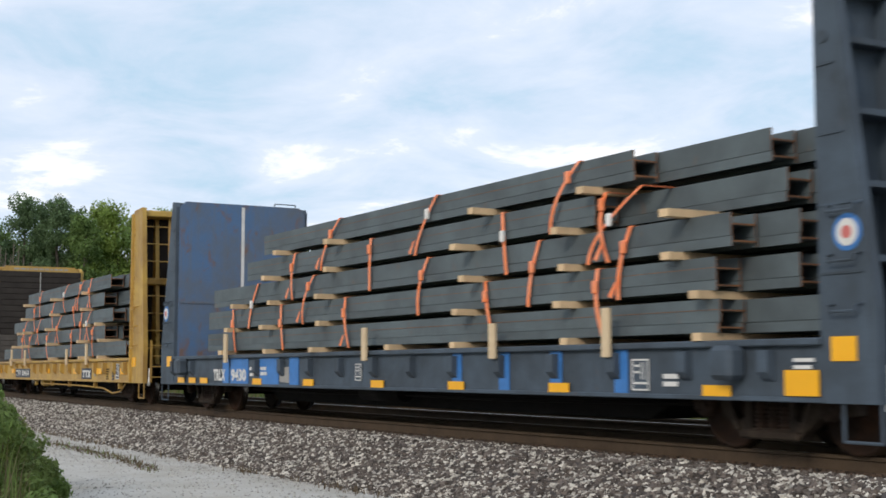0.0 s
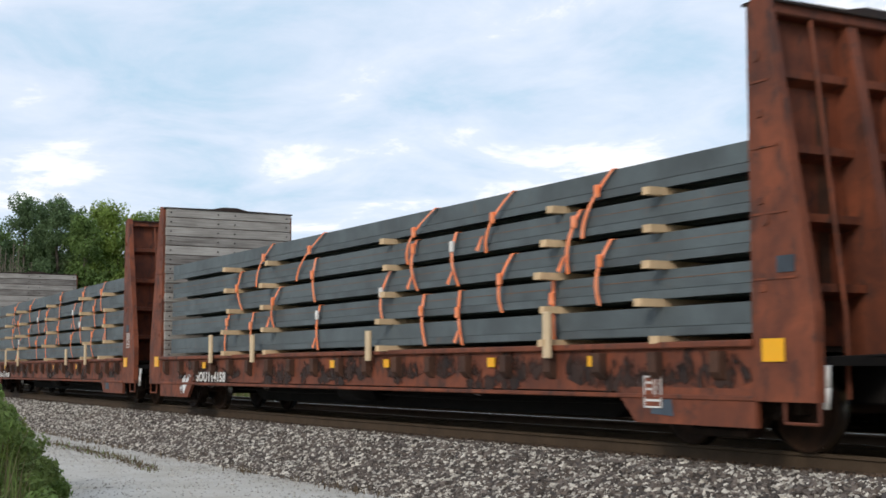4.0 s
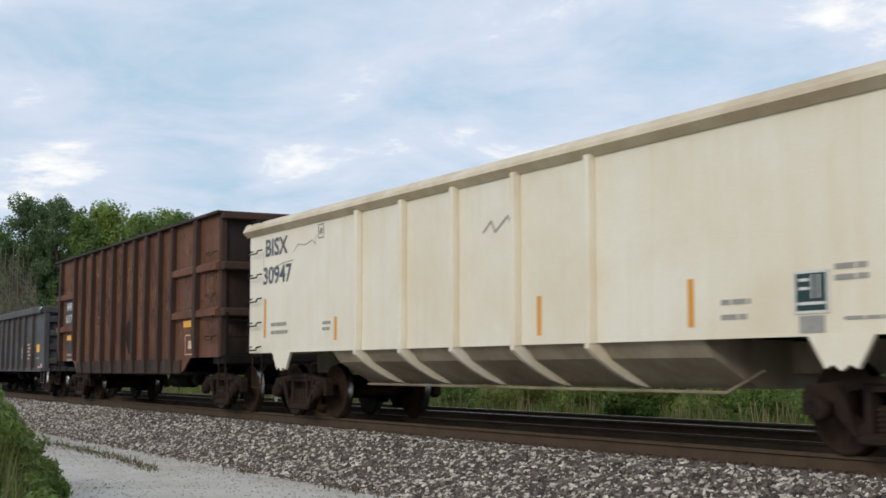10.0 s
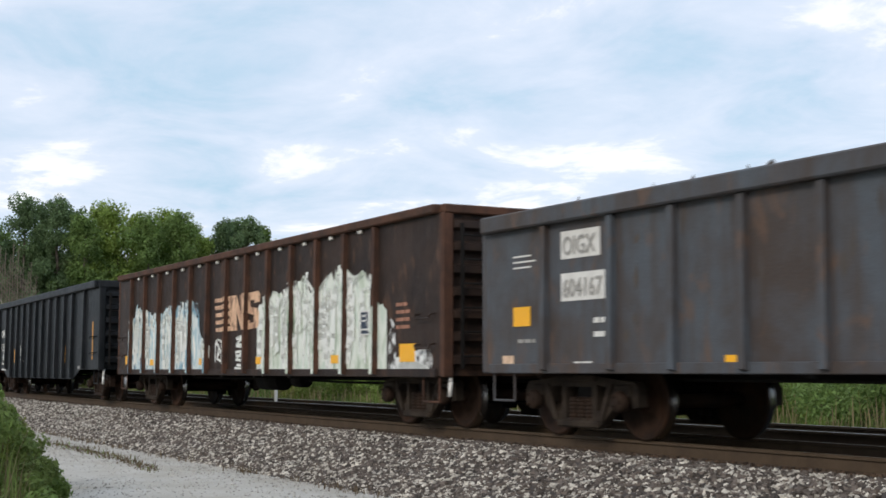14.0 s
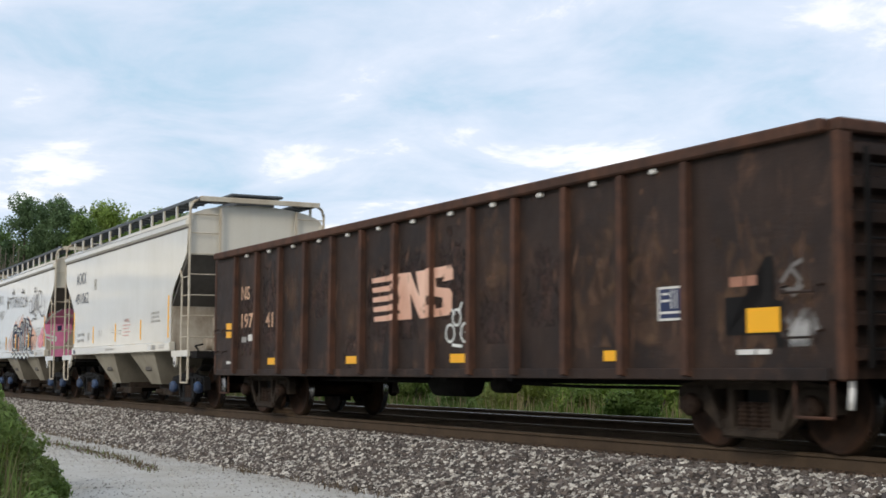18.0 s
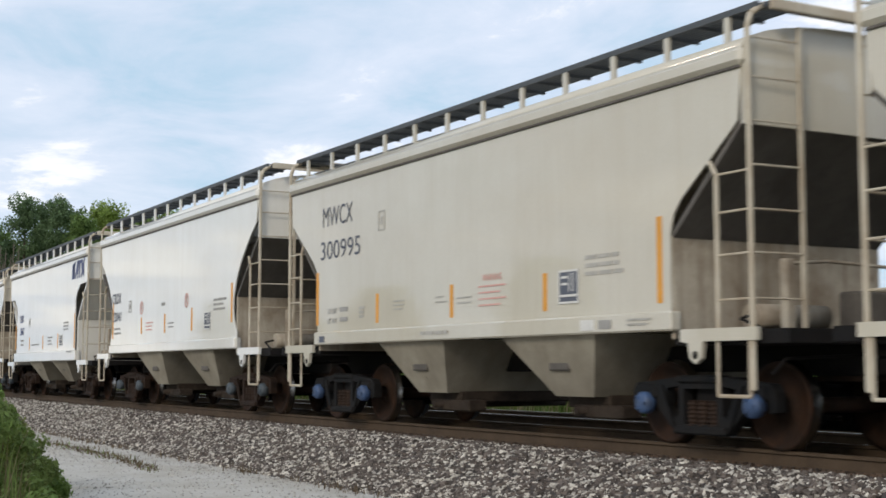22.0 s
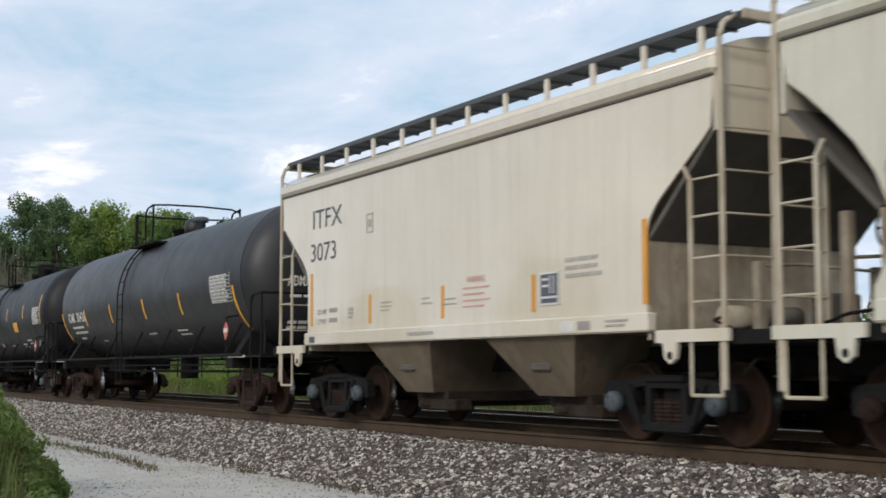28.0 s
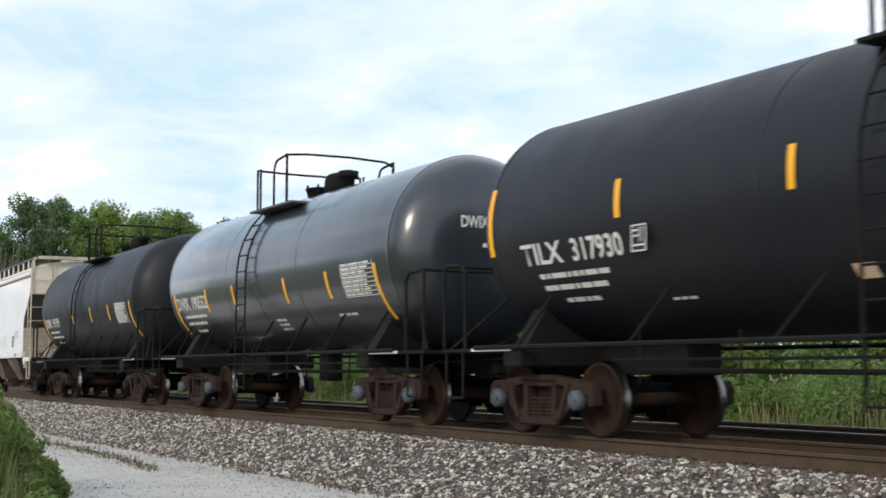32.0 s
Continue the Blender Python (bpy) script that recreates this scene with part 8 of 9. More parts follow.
# dark grey gondola
AT = 15.21
GP = [-6.85] + [-5.52 + k * 1.075 for k in range(11)] + [6.65]
c = gondola(AT, 8.26, 0.80, 2.58, M_GREY, M_GREY, "dark grey gondola car with broad end corrugations", GP, 6.8, chord=(0.13, 0.20), end_ribs=4, slots=False, frame_mesh=FRAME_T, side_grabs=0, ladders=False)
for z, w, txt in ((2.18, 0.66, "OIGX"), (1.68, 0.78, "604167")):
    plate(c, -6.55, -6.55 + w + 0.12, z - 0.05, z + 0.28, M_MARKWHITE, GY, "white_letter_field")
    words(c, txt, -6.50, z, 0.22, M_MARKGREY, GY - 0.012, w, 0.02)
yellow_plates(c, [-3.51, -1.38, 1.79, 3.87], 0.85, GY - 0.004, 0.36, 0.12)
plate(c, 7.12, 7.62, 1.38, 1.62, M_REFLECT, GY - 0.004, label="yellow reflector")
plate(c, -7.60, -7.22, 1.36, 1.60, M_REFLECT, GY - 0.004, label="yellow reflector")
plate(c, 7.78, 8.05, 0.90, 1.02, M_PEACH, GY - 0.004, "tan_plate")
plate(c, -7.85, -7.60, 0.89, 1.00, M_PEACH, GY - 0.004, "tan_plate")
panel_box(c, 4.56, 1.18, 0.44, 0.36, GY, M_GREY, M_MARKWHITE)
frame_mark(c, 3.72, 1.16, 0.16, 0.14, M_PEACH, GY)
for k in range(5):
    bars(c, 5.55 + 0.12 * (k % 2), 1.66 - k * 0.11, 0.5, 1, M_PEACH, GY, 0.05, seed=k)
bars(c, 7.05, 1.22, 0.6, 1, M_MARKGREY, GY, 0.045, split=False)
bars(c, 7.4, 0.94, 0.36, 1, M_MARKWHITE, GY, 0.045, split=False)
bars(c, 6.15, 0.94, 0.3, 1, M_MARKGREY, GY, 0.05, split=False)
bars(c, -5.9, 1.42, 0.5, 2, M_MARKWHITE, GY, 0.06, 0.10)
bars(c, -7.5, 1.20, 0.5, 1, M_MARKGREY, GY, 0.045)
bars(c, -7.6, 2.24, 0.55, 3, M_MARKWHITE, GY, 0.02, 0.05, split=False)
bars(c, -6.3, 0.92, 0.4, 1, M_MARKWHITE, GY, 0.05)
bm = B()
pipe(bm, [(8.05, -HW - 0.10, 2.66), (8.2, -HW - 0.13, 2.69), (8.38, -HW - 0.12, 2.73)], 0.028, 6)
part("corner_handle", bm, M_MARKWHITE, c)
scuffs(c, -6.5, 7.5, 1.1, 2.8, 60, M_GREYSCUFF, 15, (0.05, 0.4), 0.05)

# dark brown gondola covered in spray paint
AT = -2.5
c = gondola(AT, 8.26, 0.74, 3.0, M_DARKBROWN, M_RUSTRIB, "dark brown gondola car covered in pale spray paint", POSTS, 6.78, frame_mesh=FRAME_T)
road_logo(c, -1.17, 2.23, 2.5, GY - 0.002, M_PEACHWORN)
rnd = random.Random(41)


def mural(car, outline, field, y, seed, strokes):
    """A painted field of uneven cover with a ragged top, crossed by broad streaky white strokes; outline: (x, z) along its top, the foot is level."""
    rnd = random.Random(seed)
    xs, zs = [p[0] for p in outline], [p[1] for p in outline]
    z0 = 0.76
    edge = [(x, float(np.interp(x, xs, zs)) + rnd.uniform(-0.05, 0.10)) for x in np.linspace(xs[0], xs[-1], 70)]
    blotch(car, [(xs[0], z0)] + [(float(p), q) for p, q in edge] + [(xs[-1], z0)], y, field)
    for k in range(strokes):
        x = rnd.uniform(xs[0] + 0.1, xs[-1] - 0.25)
        top = float(np.interp(x, xs, zs))
        za, zb = z0 + (top - z0) * rnd.uniform(0.0, 0.4), z0 + (top - z0) * rnd.uniform(0.75, 1.05)
        bow, run = rnd.uniform(-0.12, 0.12), rnd.uniform(-0.12, 0.2)
        pts = [(x + bow * math.sin(math.pi * f) + run * f, za + (zb - za) * f) for f in (0, 0.2, 0.4, 0.6, 0.8, 1.0)]
        if k % 3 == 0:
            q = rnd.uniform(0.25, 0.5)
            pts += [(pts[-1][0] + q * 0.5, zb + 0.03), (pts[-1][0] + q, zb - 0.12), (pts[-1][0] + q, zb - 0.4 * (top - z0))]
        pts = [(min(max(a, xs[0]), xs[-1]), max(b, z0 + 0.01)) for a, b in pts]
        scrawl(car, [pts], rnd.choice((0.07, 0.12, 0.18)), y - 0.003 - 0.0005 * k, M_STREAKWHITE)


mural(c, [(1.21, 1.90), (1.91, 2.16), (2.84, 2.13), (3.2, 2.36), (3.4, 2.42), (3.70, 2.12), (4.26, 2.10), (4.40, 2.34), (5.09, 2.50), (5.30, 2.24), (6.10, 2.34), (6.24, 1.80), (6.60, 1.70)], M_MURALGREEN, GY - 0.004, 1, 34)
mural(c, [(-7.1, 1.9), (-6.6, 2.4), (-6.3, 2.09), (-4.53, 2.10), (-3.17, 2.24), (-2.2, 2.14), (-2.05, 1.5), (-1.65, 1.26), (-1.51, 1.0)], M_MURALBLUE, GY - 0.004, 2, 26)
scrawl(c, [[(0.05, 1.44), (0.5, 1.46), (0.1, 1.30), (0.5, 1.30)], [(0.08, 1.16), (0.45, 1.18), (0.1, 1.02), (0.5, 1.0)], [(0.05, 0.86), (0.5, 0.84)], [(-1.05, 1.40), (-0.8, 1.2), (-1.0, 1.05), (-0.7, 0.98)], [(-0.95, 1.42), (-0.75, 1.38)]], 0.05, GY - 0.002, M_STREAKWHITE)
blotch(c, [(6.62, 0.78), (6.70, 1.6), (6.85, 1.5), (6.9, 1.0), (7.3, 1.05), (7.9, 1.15), (8.05, 0.95), (7.95, 0.78)], GY, M_SMUDGE)
panel_box(c, 5.74, 1.35, 0.42, 0.38, GY - 0.032, M_TAGDARK, M_MARKWHITE)
yellow_plates(c, [4.78, 1.39, -1.87, -5.36], 0.93, GY - 0.016, 0.40, 0.13)
plate(c, 7.02, 7.50, 0.94, 1.20, M_REFLECT, GY - 0.004, label="yellow reflector")
plate(c, -7.66, -7.40, 0.96, 1.16, M_REFLECT, GY - 0.004, label="yellow reflector")
plate(c, -0.66, -0.56, 0.95, 1.42, M_ORANGE, GY - 0.004, "reflector_strip")
bars(c, 6.9, 1.80, 0.5, 4, M_PEACHRUST, GY, 0.05, 0.06)
scrawl(c, [[(-1.1, 1.0), (-1.1, 1.35), (-0.9, 1.3), (-1.0, 1.05)], [(-0.75, 1.36), (-0.75, 0.95)], [(0.1, 1.42), (0.45, 1.40)], [(0.1, 1.28), (0.5, 1.26)], [(0.1, 1.10), (0.45, 1.08)], [(0.15, 0.92), (0.5, 0.9)]], 0.05, GY, M_TAGWHITE)
blotch(c, [(6.9, 0.78), (7.0, 0.92), (7.4, 0.96), (7.9, 0.88), (8.0, 0.78)], GY, M_TAGWHITE)

over_posts(c, POSTS, 0.74, 3.0)

scuffs(c, -6.9, 7.9, 1.6, 2.85, 60, M_RUSTSCUFF, 13, (0.05, 0.4), 0.03)

# black gondola with a deep belly
AT = -21.0
c = gondola(AT, 8.15, 0.84, 2.98, M_BLACK, M_BLACK, "black gondola car with a deep belly", [-6.87] + [-5.36 + k * 1.052 for k in range(11)] + [6.62], 6.66, belly=0.26, chord=(0.12, 0.18), slots=False, side_grabs=2, end_ribs=6)
words(c, "OMNX", -6.48, 1.98, 0.25, M_MARKWHITE, GY, 0.88, 0.05)
words(c, "1150", -6.43, 1.51, 0.24, M_MARKWHITE, GY, 0.74, 0.04)
stripes(c, [(-7.34, 1.06, 2.00), (-3.92, 1.08, 1.52), (-1.43, 1.06, 1.50), (1.74, 1.04, 1.54), (4.12, 1.02, 1.56), (7.5, 1.1, 2.1)], GY)
frame_mark(c, -4.78, 1.76, 0.24, 0.28, M_MARKWHITE, GY)
blotch(c, [(-6.16, 1.18), (-6.2, 1.40), (-6.05, 1.58), (-5.9, 1.48), (-5.72, 1.60), (-5.50, 1.58), (-5.54, 1.34), (-5.70, 1.18), (-5.95, 1.24)], GY - 0.002, M_SMUDGE, label="pale scribble of spray paint")
scrawl(c, [[(-6.12, 1.14), (-5.95, 1.22), (-5.85, 1.16), (-5.6, 1.24)]], 0.04, GY - 0.003, M_TAGWHITE)
blotch(c, [(-2.80, 1.30), (-2.86, 1.62), (-2.72, 1.56), (-2.62, 1.72), (-2.40, 1.68), (-2.16, 1.72), (-2.18, 1.46), (-2.36, 1.30), (-2.60, 1.26)], GY - 0.002, M_SMUDGE, label="pale scribble of spray paint")
scrawl(c, [[(-2.84, 1.62), (-2.76, 1.40), (-2.66, 1.34)], [(-2.60, 1.68), (-2.58, 1.42)], [(-2.44, 1.66), (-2.32, 1.70), (-2.30, 1.50), (-2.44, 1.46), (-2.44, 1.64)], [(-2.24, 1.70), (-2.16, 1.58), (-2.24, 1.48)],
           [(-2.70, 1.10), (-2.76, 1.18), (-2.60, 1.20), (-2.46, 1.14), (-2.30, 1.24), (-2.18, 1.20), (-2.14, 1.12)]], 0.04, GY - 0.003, M_TAGWHITE)
panel_box(c, 6.24, 0.88, 0.42, 0.38, GY, M_BLACK, M_MARKWHITE)
for k in range(4):
    bars(c, 6.18 + 0.3 * (k % 2) * 0.1, 1.70 - k * 0.13, 0.5, 1, M_MARKWHITE, GY, 0.06, seed=k)
plate(c, 4.78, 5.05, 0.86, 0.96, M_PEACH, GY, "notice_plate")
plate(c, 5.8, 6.05, 0.86, 0.94, M_MARKGREY, GY, "notice_plate")
bars(c, -7.6, 0.92, 0.9, 1, M_MARKWHITE, GY, 0.06)
bars(c, -6.35, 1.08, 0.9, 2, M_MARKWHITE, GY, 0.06, 0.14)
bars(c, 3.6, 0.80, 0.6, 2, M_MARKWHITE, GY, 0.03, 0.04, split=False)

# dark brown gondola
AT = -38.7
c = gondola(AT, 8.28, 0.74, 3.0, M_DARKBROWN, M_RUSTRIB, "dark brown gondola car with a worn peach emblem", POSTS, 6.67, frame_mesh=FRAME_T, cap=CAP_D)
road_logo(c, -1.26, 2.21, 2.52, GY, M_FLAKE)
words(c, "NS", -6.88, 2.14, 0.25, M_PEACHWORN, GY, 0.44, 0.03)
words(c, "197", -6.86, 1.62, 0.26, M_PEACHWORN, GY, 0.6, 0.03)
words(c, "411", -5.62, 1.60, 0.26, M_PEACHWORN, GY, 0.55, 0.03)
yellow_plates(c, [-5.28, -1.95, 1.40, 4.94], 0.92, GY - 0.004, 0.44, 0.12)
for z in (1.44, 1.60):
    plate(c, -7.68, -7.34, z, z + 0.12, M_REFLECT, GY - 0.004, label="yellow reflector")
plate(c, 7.1, 7.56, 1.18, 1.42, M_REFLECT, GY - 0.004, label="yellow reflector")
panel_box(c, 5.72, 1.34, 0.42, 0.36, GY, M_NAVY, M_MARKWHITE)
blotch(c, [(6.78, 1.16), (6.78, 1.54), (7.34, 1.54), (7.36, 1.90), (7.48, 1.92), (7.47, 1.50), (7.62, 1.46), (7.60, 1.02), (7.50, 1.04), (7.48, 1.16)], GY + 0.001, M_DARK, "dark_patch")
blotch(c, [(7.56, 1.04), (7.56, 1.30), (7.72, 1.42), (8.0, 1.40), (8.08, 1.20), (7.96, 1.04)], GY, M_SOFTSMUDGE, "pale_smudge")
scrawl(c, [[(7.60, 1.66), (7.72, 1.78), (7.84, 1.66), (7.76, 1.56), (7.62, 1.60)], [(7.74, 1.80), (7.86, 1.84)], [(7.86, 1.6), (7.74, 1.52)]], 0.045, GY, M_TAGGREY)
bars(c, 6.86, 1.74, 0.42, 1, M_PEACHRUST, GY, 0.10)
plate(c, -6.84, -6.60, 1.34, 1.44, M_MARKGREY, GY, "notice_plate")
plate(c, -6.50, -6.30, 1.36, 1.48, M_MARKWHITE, GY, "notice_plate")
bars(c, -7.65, 0.99, 0.65, 1, M_MARKWHITE, GY, 0.05)
bars(c, 6.95, 1.02, 0.6, 1, M_MARKWHITE, GY, 0.05)
for x, z, r in ((1.36, 1.53, 0.11), (1.18, 1.32, 0.12), (1.60, 1.32, 0.13)):      # small scribble of rings
    scrawl(c, [[(x + r * math.cos(a * 0.52), z + r * math.sin(a * 0.52)) for a in range(13)]], 0.035, GY - 0.002, M_TAGWHITE)
scrawl(c, [[(1.18, 1.68), (1.30, 1.58)], [(1.5, 1.72), (1.42, 1.6)], [(1.25, 1.16), (1.5, 1.14)]], 0.04, GY - 0.002, M_TAGWHITE)

over_posts(c, POSTS, 0.74, 3.0)

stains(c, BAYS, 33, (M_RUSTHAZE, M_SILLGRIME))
scuffs(c, -6.9, 8.0, 1.0, 2.85, 90, M_RUSTSCUFF, 14, (0.05, 0.5), 0.028)

# covered hoppers
c = hopper(-54.6, M_TAN, "pale grey covered hopper car with blue bearing caps", cap=CAP_B)
hopper_marks(c, "AOKX", "491062", M_MARKDARK, panel=False)
stripes(c, AMBER, HY, M_REFLECT)
bm = B()
rbox(bm, 4.3, 5.6, -0.45, 0.45, 4.36, 4.50, 0.03)
rbox(bm, 4.2, 5.75, -0.6, 0.6, 4.56, 4.62, 0.02)
part("roof_platform", bm, M_GRATE, c)

c = hopper(-67.66, M_TAN, "pale grey covered hopper car with large spray painted letters", cap=CAP_B, fittings=False)
hopper_marks(c, "MWCX", "301457", M_MARKGREY, warning=False, panel=False)
stripes(c, AMBER, HY - 0.010, M_ORANGE)
blotch(c, [(-2.25, 1.47), (-1.95, 1.87), (-1.28, 2.17), (-0.65, 2.48), (0.27, 2.67), (1.1, 2.68), (1.94, 2.48), (2.36, 2.24), (3.06, 1.98), (3.59, 1.79), (3.55, 1.46), (3.01, 1.46)], HY, M_HAZE, label="peach spray haze")
LET = HY - 0.004
PIECE = [[(-0.38, 2.21), (-0.76, 2.2), (-0.98, 2.0), (-1.02, 1.65), (-0.81, 1.49), (-0.45, 1.51)],
         [(-0.46, 1.81), (-0.69, 1.82)],
         [(-0.22, 1.49), (-0.15, 2.03), (0.11, 2.09), (0.33, 1.97), (0.36, 1.49)],
         [(0.59, 1.48), (0.59, 1.91)],
         [(0.51, 2.23), (0.66, 2.27), (0.69, 2.18), (0.51, 2.18), (0.51, 2.23)],
         [(1.04, 2.42), (0.97, 1.49), (1.41, 1.51)],
         [(1.48, 1.46), (1.44, 2.28), (1.74, 2.32), (1.87, 2.17), (1.8, 1.46)],
         [(1.51, 1.88), (1.83, 1.88)],
         [(1.83, 2.1), (2.24, 2.09), (2.09, 1.85), (2.18, 1.5), (1.96, 1.46)]]
PIECE = [smooth(q) for q in PIECE]
ZIGZAG = [(-1.01, 1.37), (-0.65, 1.26), (-0.37, 1.36), (0.01, 1.23), (0.38, 1.34), (0.73, 1.24), (1.11, 1.34), (1.45, 1.22), (1.8, 1.34), (2.08, 1.24)]
scrawl(c, PIECE, 0.30, LET, M_NAVY, "spray_letter", "navy outline of swollen letters")
scrawl(c, [[(a + 0.05, b - 0.05) for a, b in q] for q in PIECE], 0.25, LET - 0.005, M_NAVY, "spray_letter")
for q in PIECE:
    scrawl(c, [q], 0.165, LET - 0.009, M_TAGWHITE, "spray_letter", "white swollen letter")
scrawl(c, [[(a - 0.03, b - 0.02) for a, b in q] for q in PIECE], 0.045, LET - 0.013, M_NAVY, "spray_letter")
scrawl(c, [ZIGZAG], 0.15, LET - 0.050, M_NAVY, "spray_letter")
scrawl(c, [ZIGZAG], 0.08, LET - 0.054, M_TAGWHITE, "spray_letter")
for x in (-0.14, 2.16):
    plate(c, x - 0.05, x + 0.05, 1.55, 2.0, M_REFLECT, LET - 0.066, "reflector_strip")
SC = [[(-2.35, 3.02), (-2.1, 3.34)], [(-2.38, 3.2), (-2.06, 3.16)], [(-2.2, 2.98), (-2.24, 3.38)], [(-1.95, 2.98), (-1.9, 3.3), (-1.78, 3.1), (-1.66, 3.32), (-1.62, 2.98)], [(-1.5, 3.28), (-1.1, 3.30)], [(-1.3, 3.28), (-1.32, 2.94)],
      [(-1.0, 2.96), (-0.98, 3.26), (-0.76, 2.96), (-0.74, 3.28)], [(-0.66, 3.0), (-0.4, 3.28)], [(-0.68, 3.16), (-0.38, 3.12)], [(-0.54, 2.94), (-0.52, 3.3)], [(-0.2, 2.9), (-0.18, 3.22), (0.06, 2.9), (0.08, 3.24)],
      [(0.52, 3.22), (0.3, 3.2), (0.24, 3.0), (0.4, 2.92), (0.54, 3.02), (0.42, 3.06)], [(0.98, 3.18), (0.74, 3.14), (0.72, 2.94), (0.98, 2.90)], [(1.15, 2.92), (1.45, 3.2)], [(1.12, 3.1), (1.48, 3.04)], [(1.3, 2.86), (1.3, 3.22)],
      [(-1.3, 3.40), (-1.16, 3.58), (-1.06, 3.40), (-1.36, 3.46), (-1.0, 3.46)], [(0.5, 3.34), (0.62, 3.5), (0.78, 3.36), (0.4, 3.40), (0.86, 3.38)],
      [(2.2, 3.0), (1.98, 3.06), (1.92, 2.86), (2.0, 2.66), (2.3, 2.74), (2.44, 3.1)], [(2.44, 3.12), (2.46, 2.74), (2.66, 2.72), (2.74, 3.12)], [(2.62, 3.2), (2.8, 2.7), (2.9, 3.22)], [(3.0, 2.66), (3.05, 3.2), (3.2, 2.7), (3.26, 3.2)], [(2.70, 3.34), (2.84, 3.42), (2.98, 3.34), (2.84, 3.28), (2.70, 3.34)],
      [(3.34, 2.56), (3.36, 3.24), (3.8, 3.18), (3.92, 2.86), (3.5, 2.72), (4.0, 2.48), (4.3, 2.56), (4.46, 2.84), (4.32, 2.98)], [(2.2, 2.60), (2.5, 2.68), (2.86, 2.52)], [(2.3, 2.36), (2.6, 2.46), (3.05, 2.42), (2.9, 2.6)],
      [(-5.1, 3.3), (-5.0, 2.95), (-4.85, 3.25), (-4.8, 2.9), (-4.6, 3.2), (-5.2, 2.85), (-4.6, 2.75), (-5.0, 2.5), (-4.7, 2.4)], [(-3.3, 1.30), (-3.1, 1.42), (-2.8, 1.32), (-2.6, 1.42), (-2.5, 1.30)]]
scrawl(c, [smooth(q) for q in SC], 0.042, LET - 0.012, M_TAGGREY, label="grey marker scrawl")
blotch(c, [(3.35, 1.56), (3.4, 1.88), (3.72, 1.90), (3.95, 2.1), (4.3, 2.2), (4.35, 1.6), (3.9, 1.5)], LET, M_PINKSPRAY)
bars(c, 2.45, 1.95, 0.4, 1, M_TAGDARK, LET - 0.004, 0.05)
scrawl(c, [[(2.4, 1.75), (2.5, 1.62), (2.4, 1.56), (2.55, 1.56)], [(2.65, 1.75), (2.62, 1.56), (2.75, 1.56), (2.75, 1.72)], [(2.85, 1.74), (2.88, 1.56), (3.0, 1.6)], [(2.3, 1.35), (2.5, 1.42), (2.7, 1.34), (2.9, 1.42), (3.05, 1.34)]], 0.03, LET - 0.052, M_TAGDARK)
# pink and navy lettering on the front end panel
end_blotch(c, 4.616, [(-1.58, 2.2), (-1.47, 2.46), (-1.24, 2.63), (-0.94, 2.69), (-0.75, 2.62), (-0.75, 2.05), (-0.98, 1.54), (-1.28, 1.53), (-1.53, 1.83)], M_PINK)
end_blotch(c, 4.616, [(-0.67, 2.6), (-0.31, 2.74), (0.17, 2.67), (0.28, 2.35), (0.13, 1.82), (-0.17, 1.46), (-0.56, 1.48), (-0.66, 1.8)], M_PINK)
end_blotch(c, 4.616, [(-1.4, 1.44), (-0.98, 1.48), (-0.6, 1.39), (0.03, 1.43), (0.18, 1.24), (-1.37, 1.22)], M_PINK)
end_blotch(c, 4.618, [(-1.54, 2.52), (-1.43, 2.59), (-1.32, 2.53), (-1.4, 2.37), (-1.51, 2.36)], M_MARKRED)
end_blotch(c, 4.618, [(-0.62, 2.76), (-0.42, 2.93), (-0.1, 2.92), (-0.11, 2.79), (-0.43, 2.7)], M_MARKRED)
end_blotch(c, 4.618, [(-0.49, 1.39), (-0.21, 1.35), (-0.26, 1.23), (-0.49, 1.23)], M_MARKRED)
end_blotch(c, 4.620, [(0.16, 2.47), (0.58, 2.64), (1.09, 2.65), (1.27, 2.12), (1.19, 1.39), (0.6, 1.36), (0.34, 1.57), (0.4, 2.09)], M_NAVY)
end_blotch(c, 4.620, [(-1.2, 2.16), (-1.07, 2.19), (-1.07, 2.04), (-1.19, 2.0)], M_NAVY)
end_blotch(c, 4.620, [(-0.41, 2.19), (-0.22, 2.2), (-0.23, 1.94), (-0.38, 1.97)], M_NAVY)
end_blotch(c, 4.622, [(-1.61, 2.17), (-1.53, 1.93), (-1.21, 1.84), (-1.2, 1.78), (-1.57, 1.86)], M_TAGWHITE)
end_blotch(c, 4.622, [(-1.53, 1.78), (-1.21, 1.78), (-1.22, 1.69), (-1.42, 1.7)], M_TAGWHITE)
end_blotch(c, 4.622, [(-0.71, 2.18), (-0.54, 2.06), (-0.52, 1.8), (-0.71, 1.61)], M_TAGWHITE)
end_blotch(c, 4.622, [(-0.09, 2.07), (0.1, 2.15), (0.21, 1.82), (0.12, 1.69), (-0.03, 1.82)], M_TAGWHITE)
end_blotch(c, 4.622, [(0.54, 2.23), (0.67, 2.5), (0.77, 2.24), (0.99, 2.21), (0.76, 2.07), (0.79, 1.81), (0.63, 1.97), (0.5, 1.83)], M_TAGWHITE)
end_blotch(c, 4.622, [(0.56, 1.51), (0.62, 1.77), (0.79, 1.58), (1.19, 1.49), (1.19, 1.37)], M_TAGWHITE)
end_blotch(c, 4.622, [(-1.61, 2.27), (-1.43, 2.52), (-1.16, 2.68), (-1.18, 2.63), (-1.41, 2.45), (-1.54, 2.21)], M_TAGWHITE)

